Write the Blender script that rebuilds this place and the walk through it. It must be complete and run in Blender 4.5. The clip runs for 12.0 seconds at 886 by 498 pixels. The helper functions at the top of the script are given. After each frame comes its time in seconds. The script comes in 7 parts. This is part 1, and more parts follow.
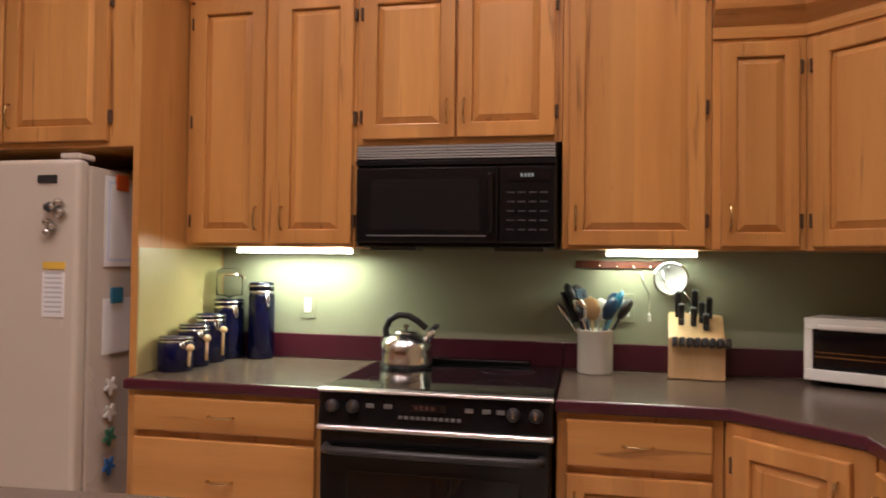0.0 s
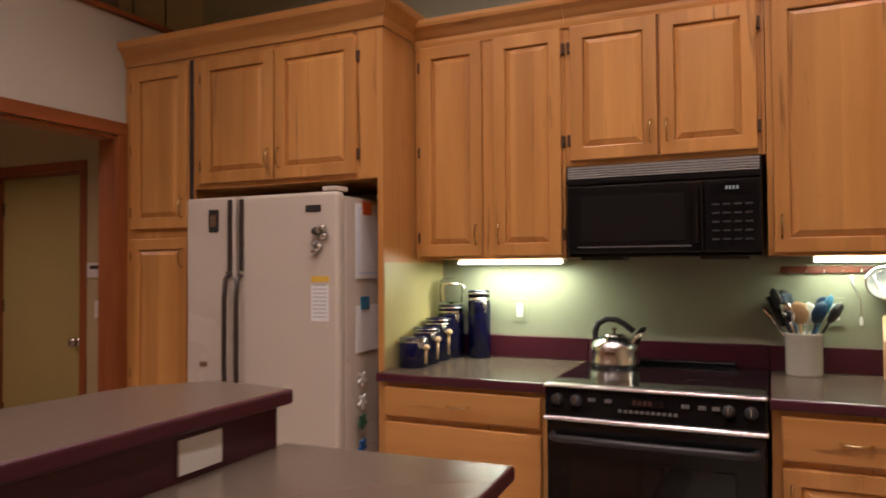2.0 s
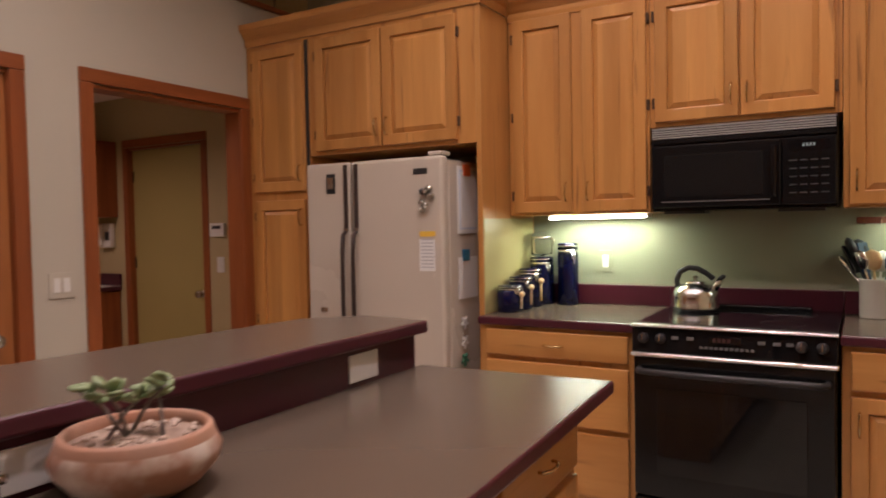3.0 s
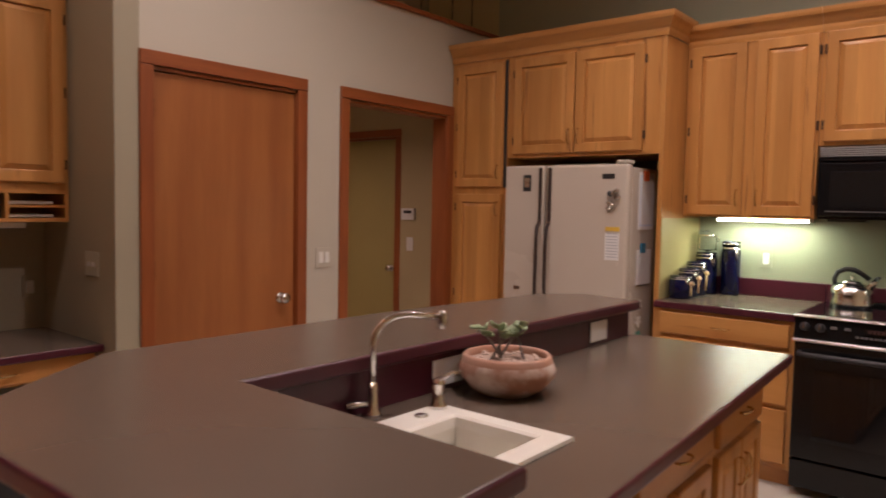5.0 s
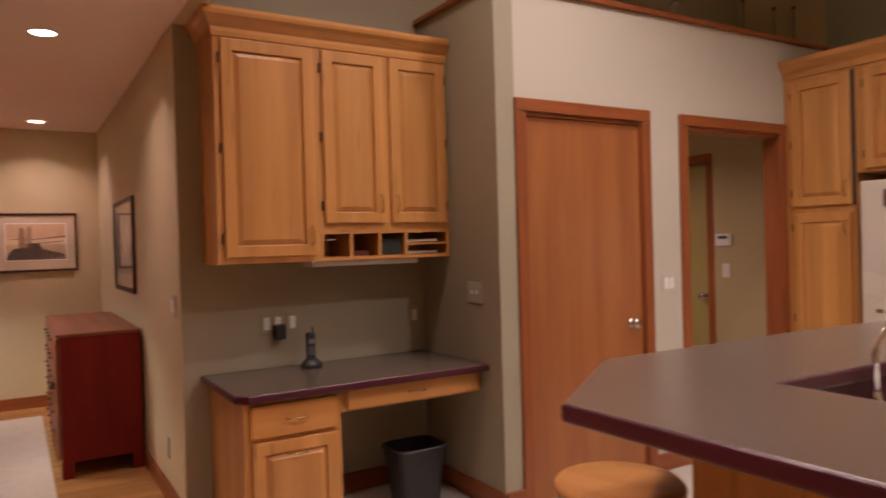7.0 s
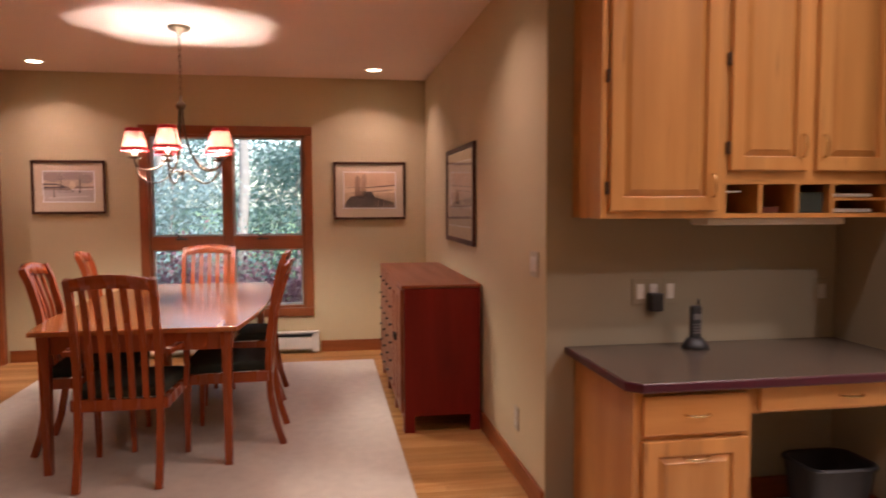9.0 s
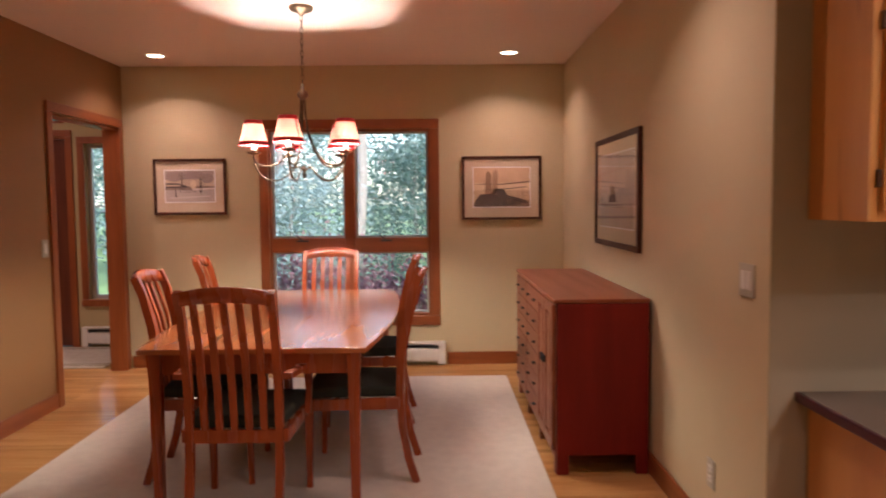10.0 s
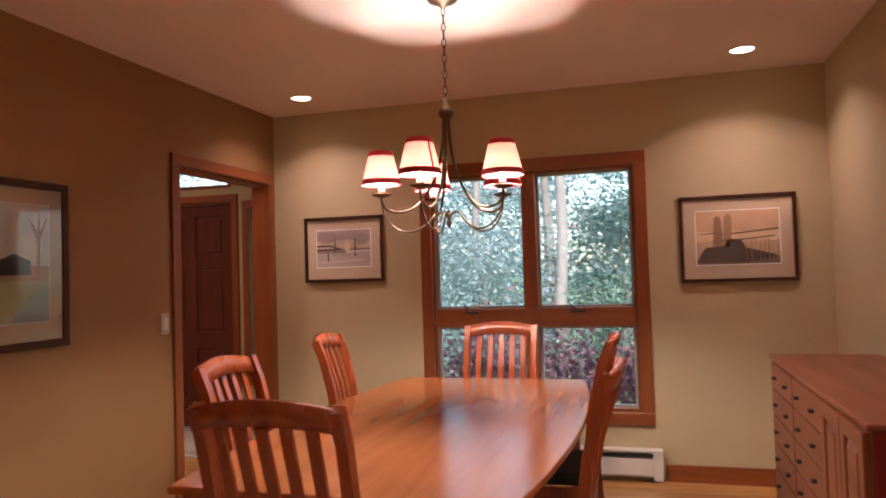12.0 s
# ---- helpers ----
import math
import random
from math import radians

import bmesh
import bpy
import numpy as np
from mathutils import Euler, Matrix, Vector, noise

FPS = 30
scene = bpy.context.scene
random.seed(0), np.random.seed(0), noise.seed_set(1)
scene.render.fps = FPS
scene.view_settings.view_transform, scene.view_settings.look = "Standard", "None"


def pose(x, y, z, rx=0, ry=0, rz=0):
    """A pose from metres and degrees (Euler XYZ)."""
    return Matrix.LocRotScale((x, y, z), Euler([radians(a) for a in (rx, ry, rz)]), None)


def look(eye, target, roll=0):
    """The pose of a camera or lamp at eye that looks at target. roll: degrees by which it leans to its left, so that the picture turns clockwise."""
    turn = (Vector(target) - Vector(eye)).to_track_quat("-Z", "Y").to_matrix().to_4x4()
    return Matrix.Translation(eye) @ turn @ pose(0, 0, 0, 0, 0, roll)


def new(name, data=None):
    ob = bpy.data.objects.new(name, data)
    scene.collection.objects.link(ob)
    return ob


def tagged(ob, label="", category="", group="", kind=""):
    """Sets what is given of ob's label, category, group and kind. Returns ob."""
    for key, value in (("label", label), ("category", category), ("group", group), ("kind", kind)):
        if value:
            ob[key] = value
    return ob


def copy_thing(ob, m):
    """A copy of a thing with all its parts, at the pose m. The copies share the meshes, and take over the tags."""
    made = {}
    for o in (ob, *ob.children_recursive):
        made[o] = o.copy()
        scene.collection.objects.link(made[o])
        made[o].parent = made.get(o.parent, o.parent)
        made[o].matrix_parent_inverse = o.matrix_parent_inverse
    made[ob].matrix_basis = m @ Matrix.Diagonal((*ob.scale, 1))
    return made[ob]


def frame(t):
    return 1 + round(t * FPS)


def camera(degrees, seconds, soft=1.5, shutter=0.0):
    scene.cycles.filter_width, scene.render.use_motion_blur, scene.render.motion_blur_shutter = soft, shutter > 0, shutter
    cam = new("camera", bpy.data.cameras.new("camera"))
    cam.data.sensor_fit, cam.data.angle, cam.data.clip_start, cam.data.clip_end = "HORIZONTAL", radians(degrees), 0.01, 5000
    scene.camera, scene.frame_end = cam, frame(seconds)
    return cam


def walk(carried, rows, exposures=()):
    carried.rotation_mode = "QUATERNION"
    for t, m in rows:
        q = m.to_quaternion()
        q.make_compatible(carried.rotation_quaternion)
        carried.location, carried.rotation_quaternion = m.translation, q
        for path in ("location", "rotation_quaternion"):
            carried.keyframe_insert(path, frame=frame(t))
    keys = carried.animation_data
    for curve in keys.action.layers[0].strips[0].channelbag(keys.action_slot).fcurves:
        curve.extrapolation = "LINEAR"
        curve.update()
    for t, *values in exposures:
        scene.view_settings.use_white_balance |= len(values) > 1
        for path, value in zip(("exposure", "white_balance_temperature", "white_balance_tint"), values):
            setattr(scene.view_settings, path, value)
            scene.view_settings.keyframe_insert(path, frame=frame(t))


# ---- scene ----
cam = camera(64.0, 12.0, 1.8, 0.5)
PATH = [
    (0, (0.396, 0.502, 1.34), (-0.006, 2.461, 1.378), 0.7),
    (0.5, (0.329, 0.485, 1.318), (-0.155, 2.423, 1.415), 0.5),
    (1, (0.317, 0.407, 1.31), (-0.306, 2.303, 1.442), 0.7),
    (1.5, (0.284, 0.262, 1.335), (-0.442, 2.123, 1.445), 0.5),
    (2, (0.31, 0.13, 1.371), (-0.53, 1.945, 1.415), -0.4),
    (2.5, (0.346, -0.042, 1.359), (-0.589, 1.725, 1.355), -1.0),
    (3, (0.367, -0.253, 1.355), (-0.651, 1.468, 1.287), -1.1),
    (3.2, (0.383, -0.35, 1.354), (-0.668, 1.35, 1.277), -0.8),
    (4.8, (0.437, -1.047, 1.433), (-0.81, 0.512, 1.302), 1.0),
    (5, (0.418, -1.123, 1.432), (-0.856, 0.415, 1.309), 1.1),
    (5.5, (0.36, -1.317, 1.416), (-0.995, 0.152, 1.337), 1.4),
    (6, (0.304, -1.503, 1.405), (-1.165, -0.146, 1.365), 1.0),
    (6.5, (0.242, -1.631, 1.406), (-1.352, -0.423, 1.384), -0.3),
    (7, (0.135, -1.703, 1.391), (-1.575, -0.665, 1.373), -1.6),
    (7.5, (-0.007, -1.788, 1.401), (-1.81, -0.922, 1.369), -2.2),
    (7.7, (-0.071, -1.836, 1.394), (-1.904, -1.036, 1.36), -2.4),
    (9.3, (-0.857, -2.004, 1.375), (-2.836, -1.761, 1.226), 0.2),
    (9.5, (-1.018, -2.069, 1.373), (-3.003, -1.876, 1.218), 0.2),
    (10, (-1.303, -2.079, 1.38), (-3.299, -2.057, 1.248), -0.5),
    (10.5, (-1.645, -2.083, 1.382), (-3.638, -2.227, 1.301), -1.2),
    (11, (-1.97, -2.117, 1.38), (-3.948, -2.41, 1.351), -1.3),
    (11.5, (-2.292, -2.15, 1.361), (-4.249, -2.559, 1.392), -1.5),
    (12, (-2.624, -2.04, 1.334), (-4.544, -2.596, 1.402), -1.7),
]
EXPOSURES = ((0, 1.90), (1.5, 1.78), (3, 1.82), (5, 1.80), (6, 1.92), (7, 2.30), (7.7, 2.45), (9.3, 2.48), (10.5, 2.46), (11.2, 2.42), (12, 2.28))
walk(cam, [(t, look(eye, target, roll)) for t, eye, target, roll in PATH], EXPOSURES)

# ---------- light ----------
world = bpy.data.worlds.new("world")
scene.world = world
world.use_nodes = True
wn = world.node_tree
sky = wn.nodes.new("ShaderNodeTexSky")
sky.sky_type = 'NISHITA'
sky.sun_disc = False
sky.sun_elevation, sky.sun_rotation = radians(50), radians(63)
wn.links.new(sky.outputs[0], wn.nodes["Background"].inputs[0])
wn.nodes["Background"].inputs[1].default_value = 0.13
SUN = bpy.data.lights.new("sun", 'SUN')
SUN.energy, SUN.angle, SUN.color = 2.6, radians(6), (1.0, 0.97, 0.92)
new("sun", SUN).matrix_world = look((0, 0, 20), (-6, -3, 12))
WARM, KWARM = (1.0, 0.685, 0.66), (1.0, 0.82, 0.82)


def disc_lamp(name, x, y, z, watts, size, colour=WARM, spread=150):
    d = bpy.data.lights.new(name, 'AREA')
    d.shape, d.size, d.energy, d.color, d.spread = 'DISK', size, watts, colour, radians(spread)
    new(name, d).matrix_world = pose(x, y, z)


def bar_lamp(name, x, y, z, watts, sx, sy, colour):
    d = bpy.data.lights.new(name, 'AREA')
    d.shape, d.size, d.size_y, d.energy, d.color = 'RECTANGLE', sx, sy, watts, colour
    new(name, d).matrix_world = pose(x, y, z)


KITCHEN_CANS = ((-0.75, 2.05, 4.2), (0.65, 2.05, 5.8), (-1.75, 0.8, 5.2), (-0.2, 0.75, 8.0), (-2.2, -0.3, 2.9))
# can at (-4.01, -4.21) is added as fill; the one at (0.6, -2.6) is unseen
DINING_CANS_AND_FILL = ((-6.85, -4.21, 1.2), (-6.82, -1.50, 1.2), (-4.01, -1.54, 1.1), (-4.01, -4.21, 0.3), (-1.2, -1.54, 2.7), (0.6, -2.6, 2.8))
CEIL_LOW, CEIL_HIGH = 2.52, 3.70
for cx, cy, watts in KITCHEN_CANS:
    disc_lamp("recessed_lamp", cx, cy, CEIL_HIGH - 0.03, watts, 0.13, KWARM, 140)
for cx, cy, watts in DINING_CANS_AND_FILL:
    disc_lamp("recessed_lamp", cx, cy, CEIL_LOW - 0.012, watts, 0.11, WARM, 125)
bar_lamp("strip_lamp", -0.80, 3.345, 1.366, 1.5, 0.46, 0.03, (0.93, 1.0, 0.80))
bar_lamp("strip_lamp", 0.62, 3.385, 1.366, 0.5, 0.30, 0.03, (0.93, 1.0, 0.80))


# ---------- materials ----------
def material(name, colour, rough=0.5, metal=0.0, **more):
    m = bpy.data.materials.new(name)
    m.use_nodes = True
    b = m.node_tree.nodes["Principled BSDF"]
    b.inputs["Base Color"].default_value = (*colour, 1)
    b.inputs["Roughness"].default_value = rough
    b.inputs["Metallic"].default_value = metal
    for key, value in more.items():
        b.inputs[key.replace("_", " ")].default_value = value
    return m


def mixed(name, c1, c2, scale, rough=0.5, bump=0.0, stretch=(1, 1, 1), detail=6.0, fine=0.0, fine_scale=200.0, low=0.3, high=0.7, tone=0.0, metal=0.0):
    """A surface whose colour drifts between two values, with fine grain, relief and a tone of its own for each object."""
    m = material(name, c1, rough, metal)
    t = m.node_tree
    b = t.nodes["Principled BSDF"]
    co = t.nodes.new("ShaderNodeTexCoord")
    mp = t.nodes.new("ShaderNodeMapping")
    mp.inputs["Scale"].default_value = stretch
    t.links.new(co.outputs["Object"], mp.inputs[0])
    info = t.nodes.new("ShaderNodeObjectInfo")
    shift = t.nodes.new("ShaderNodeVectorMath")
    shift.operation = 'MULTIPLY_ADD'
    shift.inputs[1].default_value = (1, 1, 1)
    spread = t.nodes.new("ShaderNodeMath")
    spread.operation = 'MULTIPLY'
    spread.inputs[1].default_value = 37.0
    t.links.new(info.outputs["Random"], spread.inputs[0])
    t.links.new(mp.outputs[0], shift.inputs[0])
    t.links.new(spread.outputs[0], shift.inputs[2])
    n1 = t.nodes.new("ShaderNodeTexNoise")
    n1.inputs["Scale"].default_value, n1.inputs["Detail"].default_value = scale, detail
    t.links.new(shift.outputs[0], n1.inputs["Vector"])
    ramp = t.nodes.new("ShaderNodeMapRange")
    ramp.inputs["From Min"].default_value, ramp.inputs["From Max"].default_value = low, high
    t.links.new(n1.outputs["Fac"], ramp.inputs["Value"])
    mix = t.nodes.new("ShaderNodeMix")
    mix.data_type = 'RGBA'
    mix.inputs["A"].default_value, mix.inputs["B"].default_value = (*c1, 1), (*c2, 1)
    t.links.new(ramp.outputs[0], mix.inputs["Factor"])
    colour = mix.outputs["Result"]
    n2 = t.nodes.new("ShaderNodeTexNoise")
    n2.inputs["Scale"].default_value, n2.inputs["Detail"].default_value = fine_scale, 3.0
    t.links.new(shift.outputs[0], n2.inputs["Vector"])
    if fine or tone:
        hsv = t.nodes.new("ShaderNodeHueSaturation")
        add = t.nodes.new("ShaderNodeMath")
        add.operation = 'MULTIPLY_ADD'
        add.inputs[1].default_value, add.inputs[2].default_value = fine, 1.0 - fine / 2
        t.links.new(n2.outputs["Fac"], add.inputs[0])
        add2 = t.nodes.new("ShaderNodeMath")
        add2.operation = 'MULTIPLY_ADD'
        add2.inputs[1].default_value = tone
        t.links.new(info.outputs["Random"], add2.inputs[0])
        sub = t.nodes.new("ShaderNodeMath")
        sub.operation = 'SUBTRACT'
        sub.inputs[1].default_value = tone / 2
        t.links.new(add.outputs[0], sub.inputs[0])
        t.links.new(sub.outputs[0], add2.inputs[2])
        t.links.new(add2.outputs[0], hsv.inputs["Value"])
        t.links.new(colour, hsv.inputs["Color"])
        colour = hsv.outputs[0]
    t.links.new(colour, b.inputs["Base Color"])
    rv = t.nodes.new("ShaderNodeMapRange")
    rv.inputs["To Min"].default_value, rv.inputs["To Max"].default_value = max(0.02, rough - 0.07), min(1.0, rough + 0.07)
    t.links.new(n1.outputs["Fac"], rv.inputs["Value"])
    t.links.new(rv.outputs[0], b.inputs["Roughness"])
    if bump:
        bp = t.nodes.new("ShaderNodeBump")
        bp.inputs["Strength"].default_value, bp.inputs["Distance"].default_value = bump, 0.002
        t.links.new(n2.outputs["Fac"], bp.inputs["Height"])
        t.links.new(bp.outputs[0], b.inputs["Normal"])
    return m


def wood(name, c1, c2, rough=0.35, along='Z', tone=0.12, fine=0.22, size=1.0, bump=0.12):
    s = {'X': (0.8, 9, 9), 'Y': (9, 0.8, 9), 'Z': (9, 9, 0.8)}[along]
    return mixed(name, c1, c2, 1.6 * size, rough, bump, s, 5.0, fine, 14.0, 0.32, 0.68, tone)


MAPLE_A, MAPLE_B = (0.565, 0.278, 0.085), (0.45, 0.198, 0.052)
M_MAPLE = wood("maple_upright", MAPLE_A, MAPLE_B, 0.34, 'Z', 0.13, 0.12, 0.6)
M_MAPLE_H = wood("maple_level", MAPLE_A, MAPLE_B, 0.34, 'X', 0.13, 0.12, 0.6)


def streaked(m, along=(26, 26, 1.5), mark=(0.17, 0.065, 0.02), board=0.085):
    """Adds glued-up boards of slightly different tone and sparse dark mineral streaks to a wood."""
    t = m.node_tree
    b = t.nodes["Principled BSDF"]
    base = b.inputs["Base Color"].links[0].from_socket
    moved = [n for n in t.nodes if n.bl_idname == "ShaderNodeVectorMath"][0].outputs[0]
    raw = [n for n in t.nodes if n.bl_idname == "ShaderNodeTexCoord"][0].outputs["Object"]
    info = [n for n in t.nodes if n.bl_idname == "ShaderNodeObjectInfo"][0].outputs["Random"]
    cut = t.nodes.new("ShaderNodeSeparateXYZ")
    t.links.new(raw, cut.inputs[0])
    step = t.nodes.new("ShaderNodeMath")
    step.operation = 'SNAP'
    step.inputs[1].default_value = board
    t.links.new(cut.outputs["X"], step.inputs[0])
    both = t.nodes.new("ShaderNodeMath")
    both.operation = 'ADD'
    t.links.new(step.outputs[0], both.inputs[0])
    t.links.new(info, both.inputs[1])
    white = t.nodes.new("ShaderNodeTexWhiteNoise")
    white.noise_dimensions = '1D'
    t.links.new(both.outputs[0], white.inputs["W"])
    value = t.nodes.new("ShaderNodeMapRange")
    value.inputs["To Min"].default_value, value.inputs["To Max"].default_value = 0.88, 1.08
    t.links.new(white.outputs["Value"], value.inputs["Value"])
    hsv = t.nodes.new("ShaderNodeHueSaturation")
    t.links.new(base, hsv.inputs["Color"])
    t.links.new(value.outputs[0], hsv.inputs["Value"])
    mp = t.nodes.new("ShaderNodeMapping")
    mp.inputs["Scale"].default_value = along
    t.links.new(raw, mp.inputs[0])
    off = t.nodes.new("ShaderNodeVectorMath")
    off.operation = 'ADD'
    far = t.nodes.new("ShaderNodeMath")
    far.operation = 'MULTIPLY'
    far.inputs[1].default_value = 91.0
    t.links.new(info, far.inputs[0])
    t.links.new(mp.outputs[0], off.inputs[0])
    t.links.new(far.outputs[0], off.inputs[1])
    n = t.nodes.new("ShaderNodeTexNoise")
    n.inputs["Scale"].default_value, n.inputs["Detail"].default_value = 1.0, 4.0
    n.inputs["Distortion"].default_value = 0.8
    t.links.new(off.outputs[0], n.inputs["Vector"])
    pick = t.nodes.new("ShaderNodeMapRange")
    pick.inputs["From Min"].default_value, pick.inputs["From Max"].default_value = 0.635, 0.74
    pick.inputs["To Max"].default_value = 0.75
    t.links.new(n.outputs["Fac"], pick.inputs["Value"])
    mix = t.nodes.new("ShaderNodeMix")
    mix.data_type = 'RGBA'
    t.links.new(pick.outputs[0], mix.inputs["Factor"])
    t.links.new(hsv.outputs[0], mix.inputs["A"])
    mix.inputs["B"].default_value = (*mark, 1)
    t.links.new(mix.outputs["Result"], b.inputs["Base Color"])
    return m


streaked(M_MAPLE)
streaked(M_MAPLE_H, (1.5, 26, 26), board=5.0)
M_MAPLE_IN = wood("maple_shelf_inside", (0.30, 0.14, 0.05), (0.22, 0.10, 0.035), 0.5)
M_OAK_TRIM = wood("oak_trim", (0.30, 0.086, 0.024), (0.20, 0.052, 0.014), 0.38, 'Z', 0.08)
M_OAK_TRIM_H = wood("oak_trim_level", (0.30, 0.086, 0.024), (0.20, 0.052, 0.014), 0.38, 'X', 0.08)
M_OAK_TRIM_Y = wood("oak_trim_across", (0.30, 0.086, 0.024), (0.20, 0.052, 0.014), 0.38, 'Y', 0.08)
M_DOOR = wood("birch_door_veneer", (0.345, 0.128, 0.040), (0.255, 0.085, 0.026), 0.33, 'Z', 0.0, 0.16, 0.6)
M_CHERRY = wood("cherry_wood", (0.33, 0.076, 0.025), (0.24, 0.048, 0.015), 0.27, 'Z', 0.08)
M_CHERRY_X = wood("cherry_table_top", (0.42, 0.150, 0.05), (0.31, 0.092, 0.029), 0.17, 'X', 0.10, 0.14, 0.7, 0.02)
# sideboard ends: a darker, redder tone than its top and front
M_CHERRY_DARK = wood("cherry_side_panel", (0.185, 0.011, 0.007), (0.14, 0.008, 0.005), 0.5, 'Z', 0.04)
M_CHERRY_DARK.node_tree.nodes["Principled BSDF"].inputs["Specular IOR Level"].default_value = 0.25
M_SIDEBOARD = wood("sideboard_cherry", (0.235, 0.066, 0.024), (0.175, 0.044, 0.015), 0.42, 'X', 0.10, 0.16, 0.8, 0.04)
M_MAHOGANY = wood("mahogany_door", (0.13, 0.032, 0.016), (0.085, 0.02, 0.011), 0.32, 'Z', 0.06)
M_FLOOR = wood("oak_floor", (0.55, 0.30, 0.11), (0.42, 0.21, 0.07), 0.2, 'Y', 0.30, 0.2)
M_SUBFLOOR = material("floor_joint", (0.10, 0.05, 0.02), 0.8)
M_VINYL = mixed("pale_vinyl", (0.52, 0.48, 0.40), (0.46, 0.42, 0.35), 6.0, 0.35, 0.05, fine=0.1)
M_WALL = mixed("beige_wall_paint", (0.55, 0.462, 0.285), (0.52, 0.435, 0.265), 1.3, 0.75, 0.10, fine=0.05, fine_scale=260)
M_GREEN = mixed("sage_wall_paint", (0.30, 0.31, 0.215), (0.278, 0.288, 0.198), 1.3, 0.72, 0.10, fine=0.05, fine_scale=260)
M_TAUPE = mixed("taupe_wall_paint", (0.325, 0.288, 0.20), (0.305, 0.268, 0.185), 1.3, 0.72, 0.10, fine=0.05, fine_scale=260)
# south wall only: darker and browner than the other dining room walls
M_TAN = mixed("south_wall_tan", (0.30, 0.158, 0.060), (0.28, 0.146, 0.054), 1.3, 0.74, 0.10, fine=0.05, fine_scale=260)
M_OLIVE = mixed("olive_wall_paint", (0.46, 0.375, 0.20), (0.43, 0.35, 0.185), 1.3, 0.74, 0.10, fine=0.05, fine_scale=260)
# greyer than M_WALL: cool daylight on the doors wall is put into the colour
M_GREIGE = mixed("daylit_wall_grey", (0.50, 0.462, 0.372), (0.475, 0.438, 0.352), 1.3, 0.74, 0.10, fine=0.05, fine_scale=260)
# yellow-green glow of the strip light, put into the colour
M_STRIPGLOW = mixed("strip_glow_olive", (0.47, 0.42, 0.20), (0.44, 0.385, 0.175), 2.0, 0.32, 0.05, fine=0.06, fine_scale=200)
M_ALMOND = mixed("almond_plastic", (0.42, 0.40, 0.31), (0.40, 0.38, 0.295), 5.0, 0.4)
M_YELLOW = mixed("olive_door_paint", (0.38, 0.31, 0.11), (0.35, 0.285, 0.10), 1.5, 0.5, 0.05)
M_CEIL = mixed("ceiling_paint", (0.82, 0.70, 0.635), (0.79, 0.67, 0.61), 1.0, 0.85, 0.08)
M_LAMINATE = mixed("grey_brown_laminate", (0.104, 0.078, 0.058), (0.096, 0.072, 0.0535), 2.5, 0.27, 0.0, detail=2.0)

def even(m, rough):
    """Gives a surface the same gloss all over."""
    b = m.node_tree.nodes["Principled BSDF"]
    for lk in list(b.inputs["Roughness"].links):
        m.node_tree.links.remove(lk)
    b.inputs["Roughness"].default_value = rough


even(M_LAMINATE, 0.27)
even(M_CHERRY_X, 0.17)
M_BURGUNDY = mixed("burgundy_laminate", (0.068, 0.009, 0.020), (0.052, 0.007, 0.015), 3.0, 0.34, 0.03, fine=0.15, fine_scale=300)
M_BLACK = material("black_enamel", (0.007, 0.007, 0.0075), 0.16, 0.0, Specular_IOR_Level=0.35)
M_BLACK_GLASS = material("black_glass", (0.006, 0.006, 0.007), 0.05)
M_DARK = material("dark_plastic", (0.02, 0.02, 0.021), 0.45)
M_LOUVRE = material("pale_grey_louvre", (0.55, 0.53, 0.50), 0.3, 0.2)
M_GREYLINE = material("grey_print", (0.17, 0.165, 0.16), 0.4, 0.2)
M_CHROME = material("polished_steel", (0.78, 0.77, 0.75), 0.12, 1.0)
M_RAIL = material("brushed_chrome", (0.82, 0.81, 0.80), 0.3, 1.0)
M_STEEL = material("worn_steel", (0.66, 0.65, 0.63), 0.2, 1.0)
M_NICKEL = material("brushed_nickel", (0.55, 0.52, 0.48), 0.25, 1.0)
M_BRONZE = mixed("aged_bronze", (0.17, 0.125, 0.085), (0.11, 0.08, 0.055), 8.0, 0.4, 0.05, metal=0.85)
M_BRASS = material("brass_pull", (0.60, 0.44, 0.22), 0.24, 1.0)
M_HINGE = material("antique_hinge", (0.085, 0.045, 0.024), 0.5, 0.4)
M_FRIDGE = mixed("bisque_enamel", (0.55, 0.49, 0.405), (0.53, 0.47, 0.39), 2.0, 0.26, 0.06, fine=0.03, fine_scale=320)
M_WHITE = mixed("white_plastic", (0.72, 0.71, 0.66), (0.69, 0.68, 0.63), 5.0, 0.4)
M_PAPER = mixed("paper", (0.74, 0.74, 0.72), (0.70, 0.70, 0.68), 6.0, 0.8)
M_PLATE = mixed("bright_white_plastic", (0.84, 0.84, 0.82), (0.80, 0.80, 0.78), 6.0, 0.35)
M_MESH = material("fine_steel_mesh", (0.36, 0.36, 0.35), 0.5, 0.3)
M_CERAMIC = mixed("cream_ceramic", (0.70, 0.68, 0.60), (0.66, 0.64, 0.56), 4.0, 0.2)
M_COBALT = mixed("cobalt_glaze", (0.004, 0.006, 0.040), (0.003, 0.004, 0.026), 6.0, 0.10)
M_TERRA = mixed("terracotta", (0.42, 0.19, 0.11), (0.34, 0.21, 0.15), 9.0, 0.7, 0.25, fine=0.2, fine_scale=60)
M_TERRA_PALE = mixed("lime_stained_terracotta", (0.39, 0.20, 0.13), (0.66, 0.56, 0.48), 11.0, 0.75, 0.25, low=0.46, high=0.64, fine=0.2, fine_scale=60)
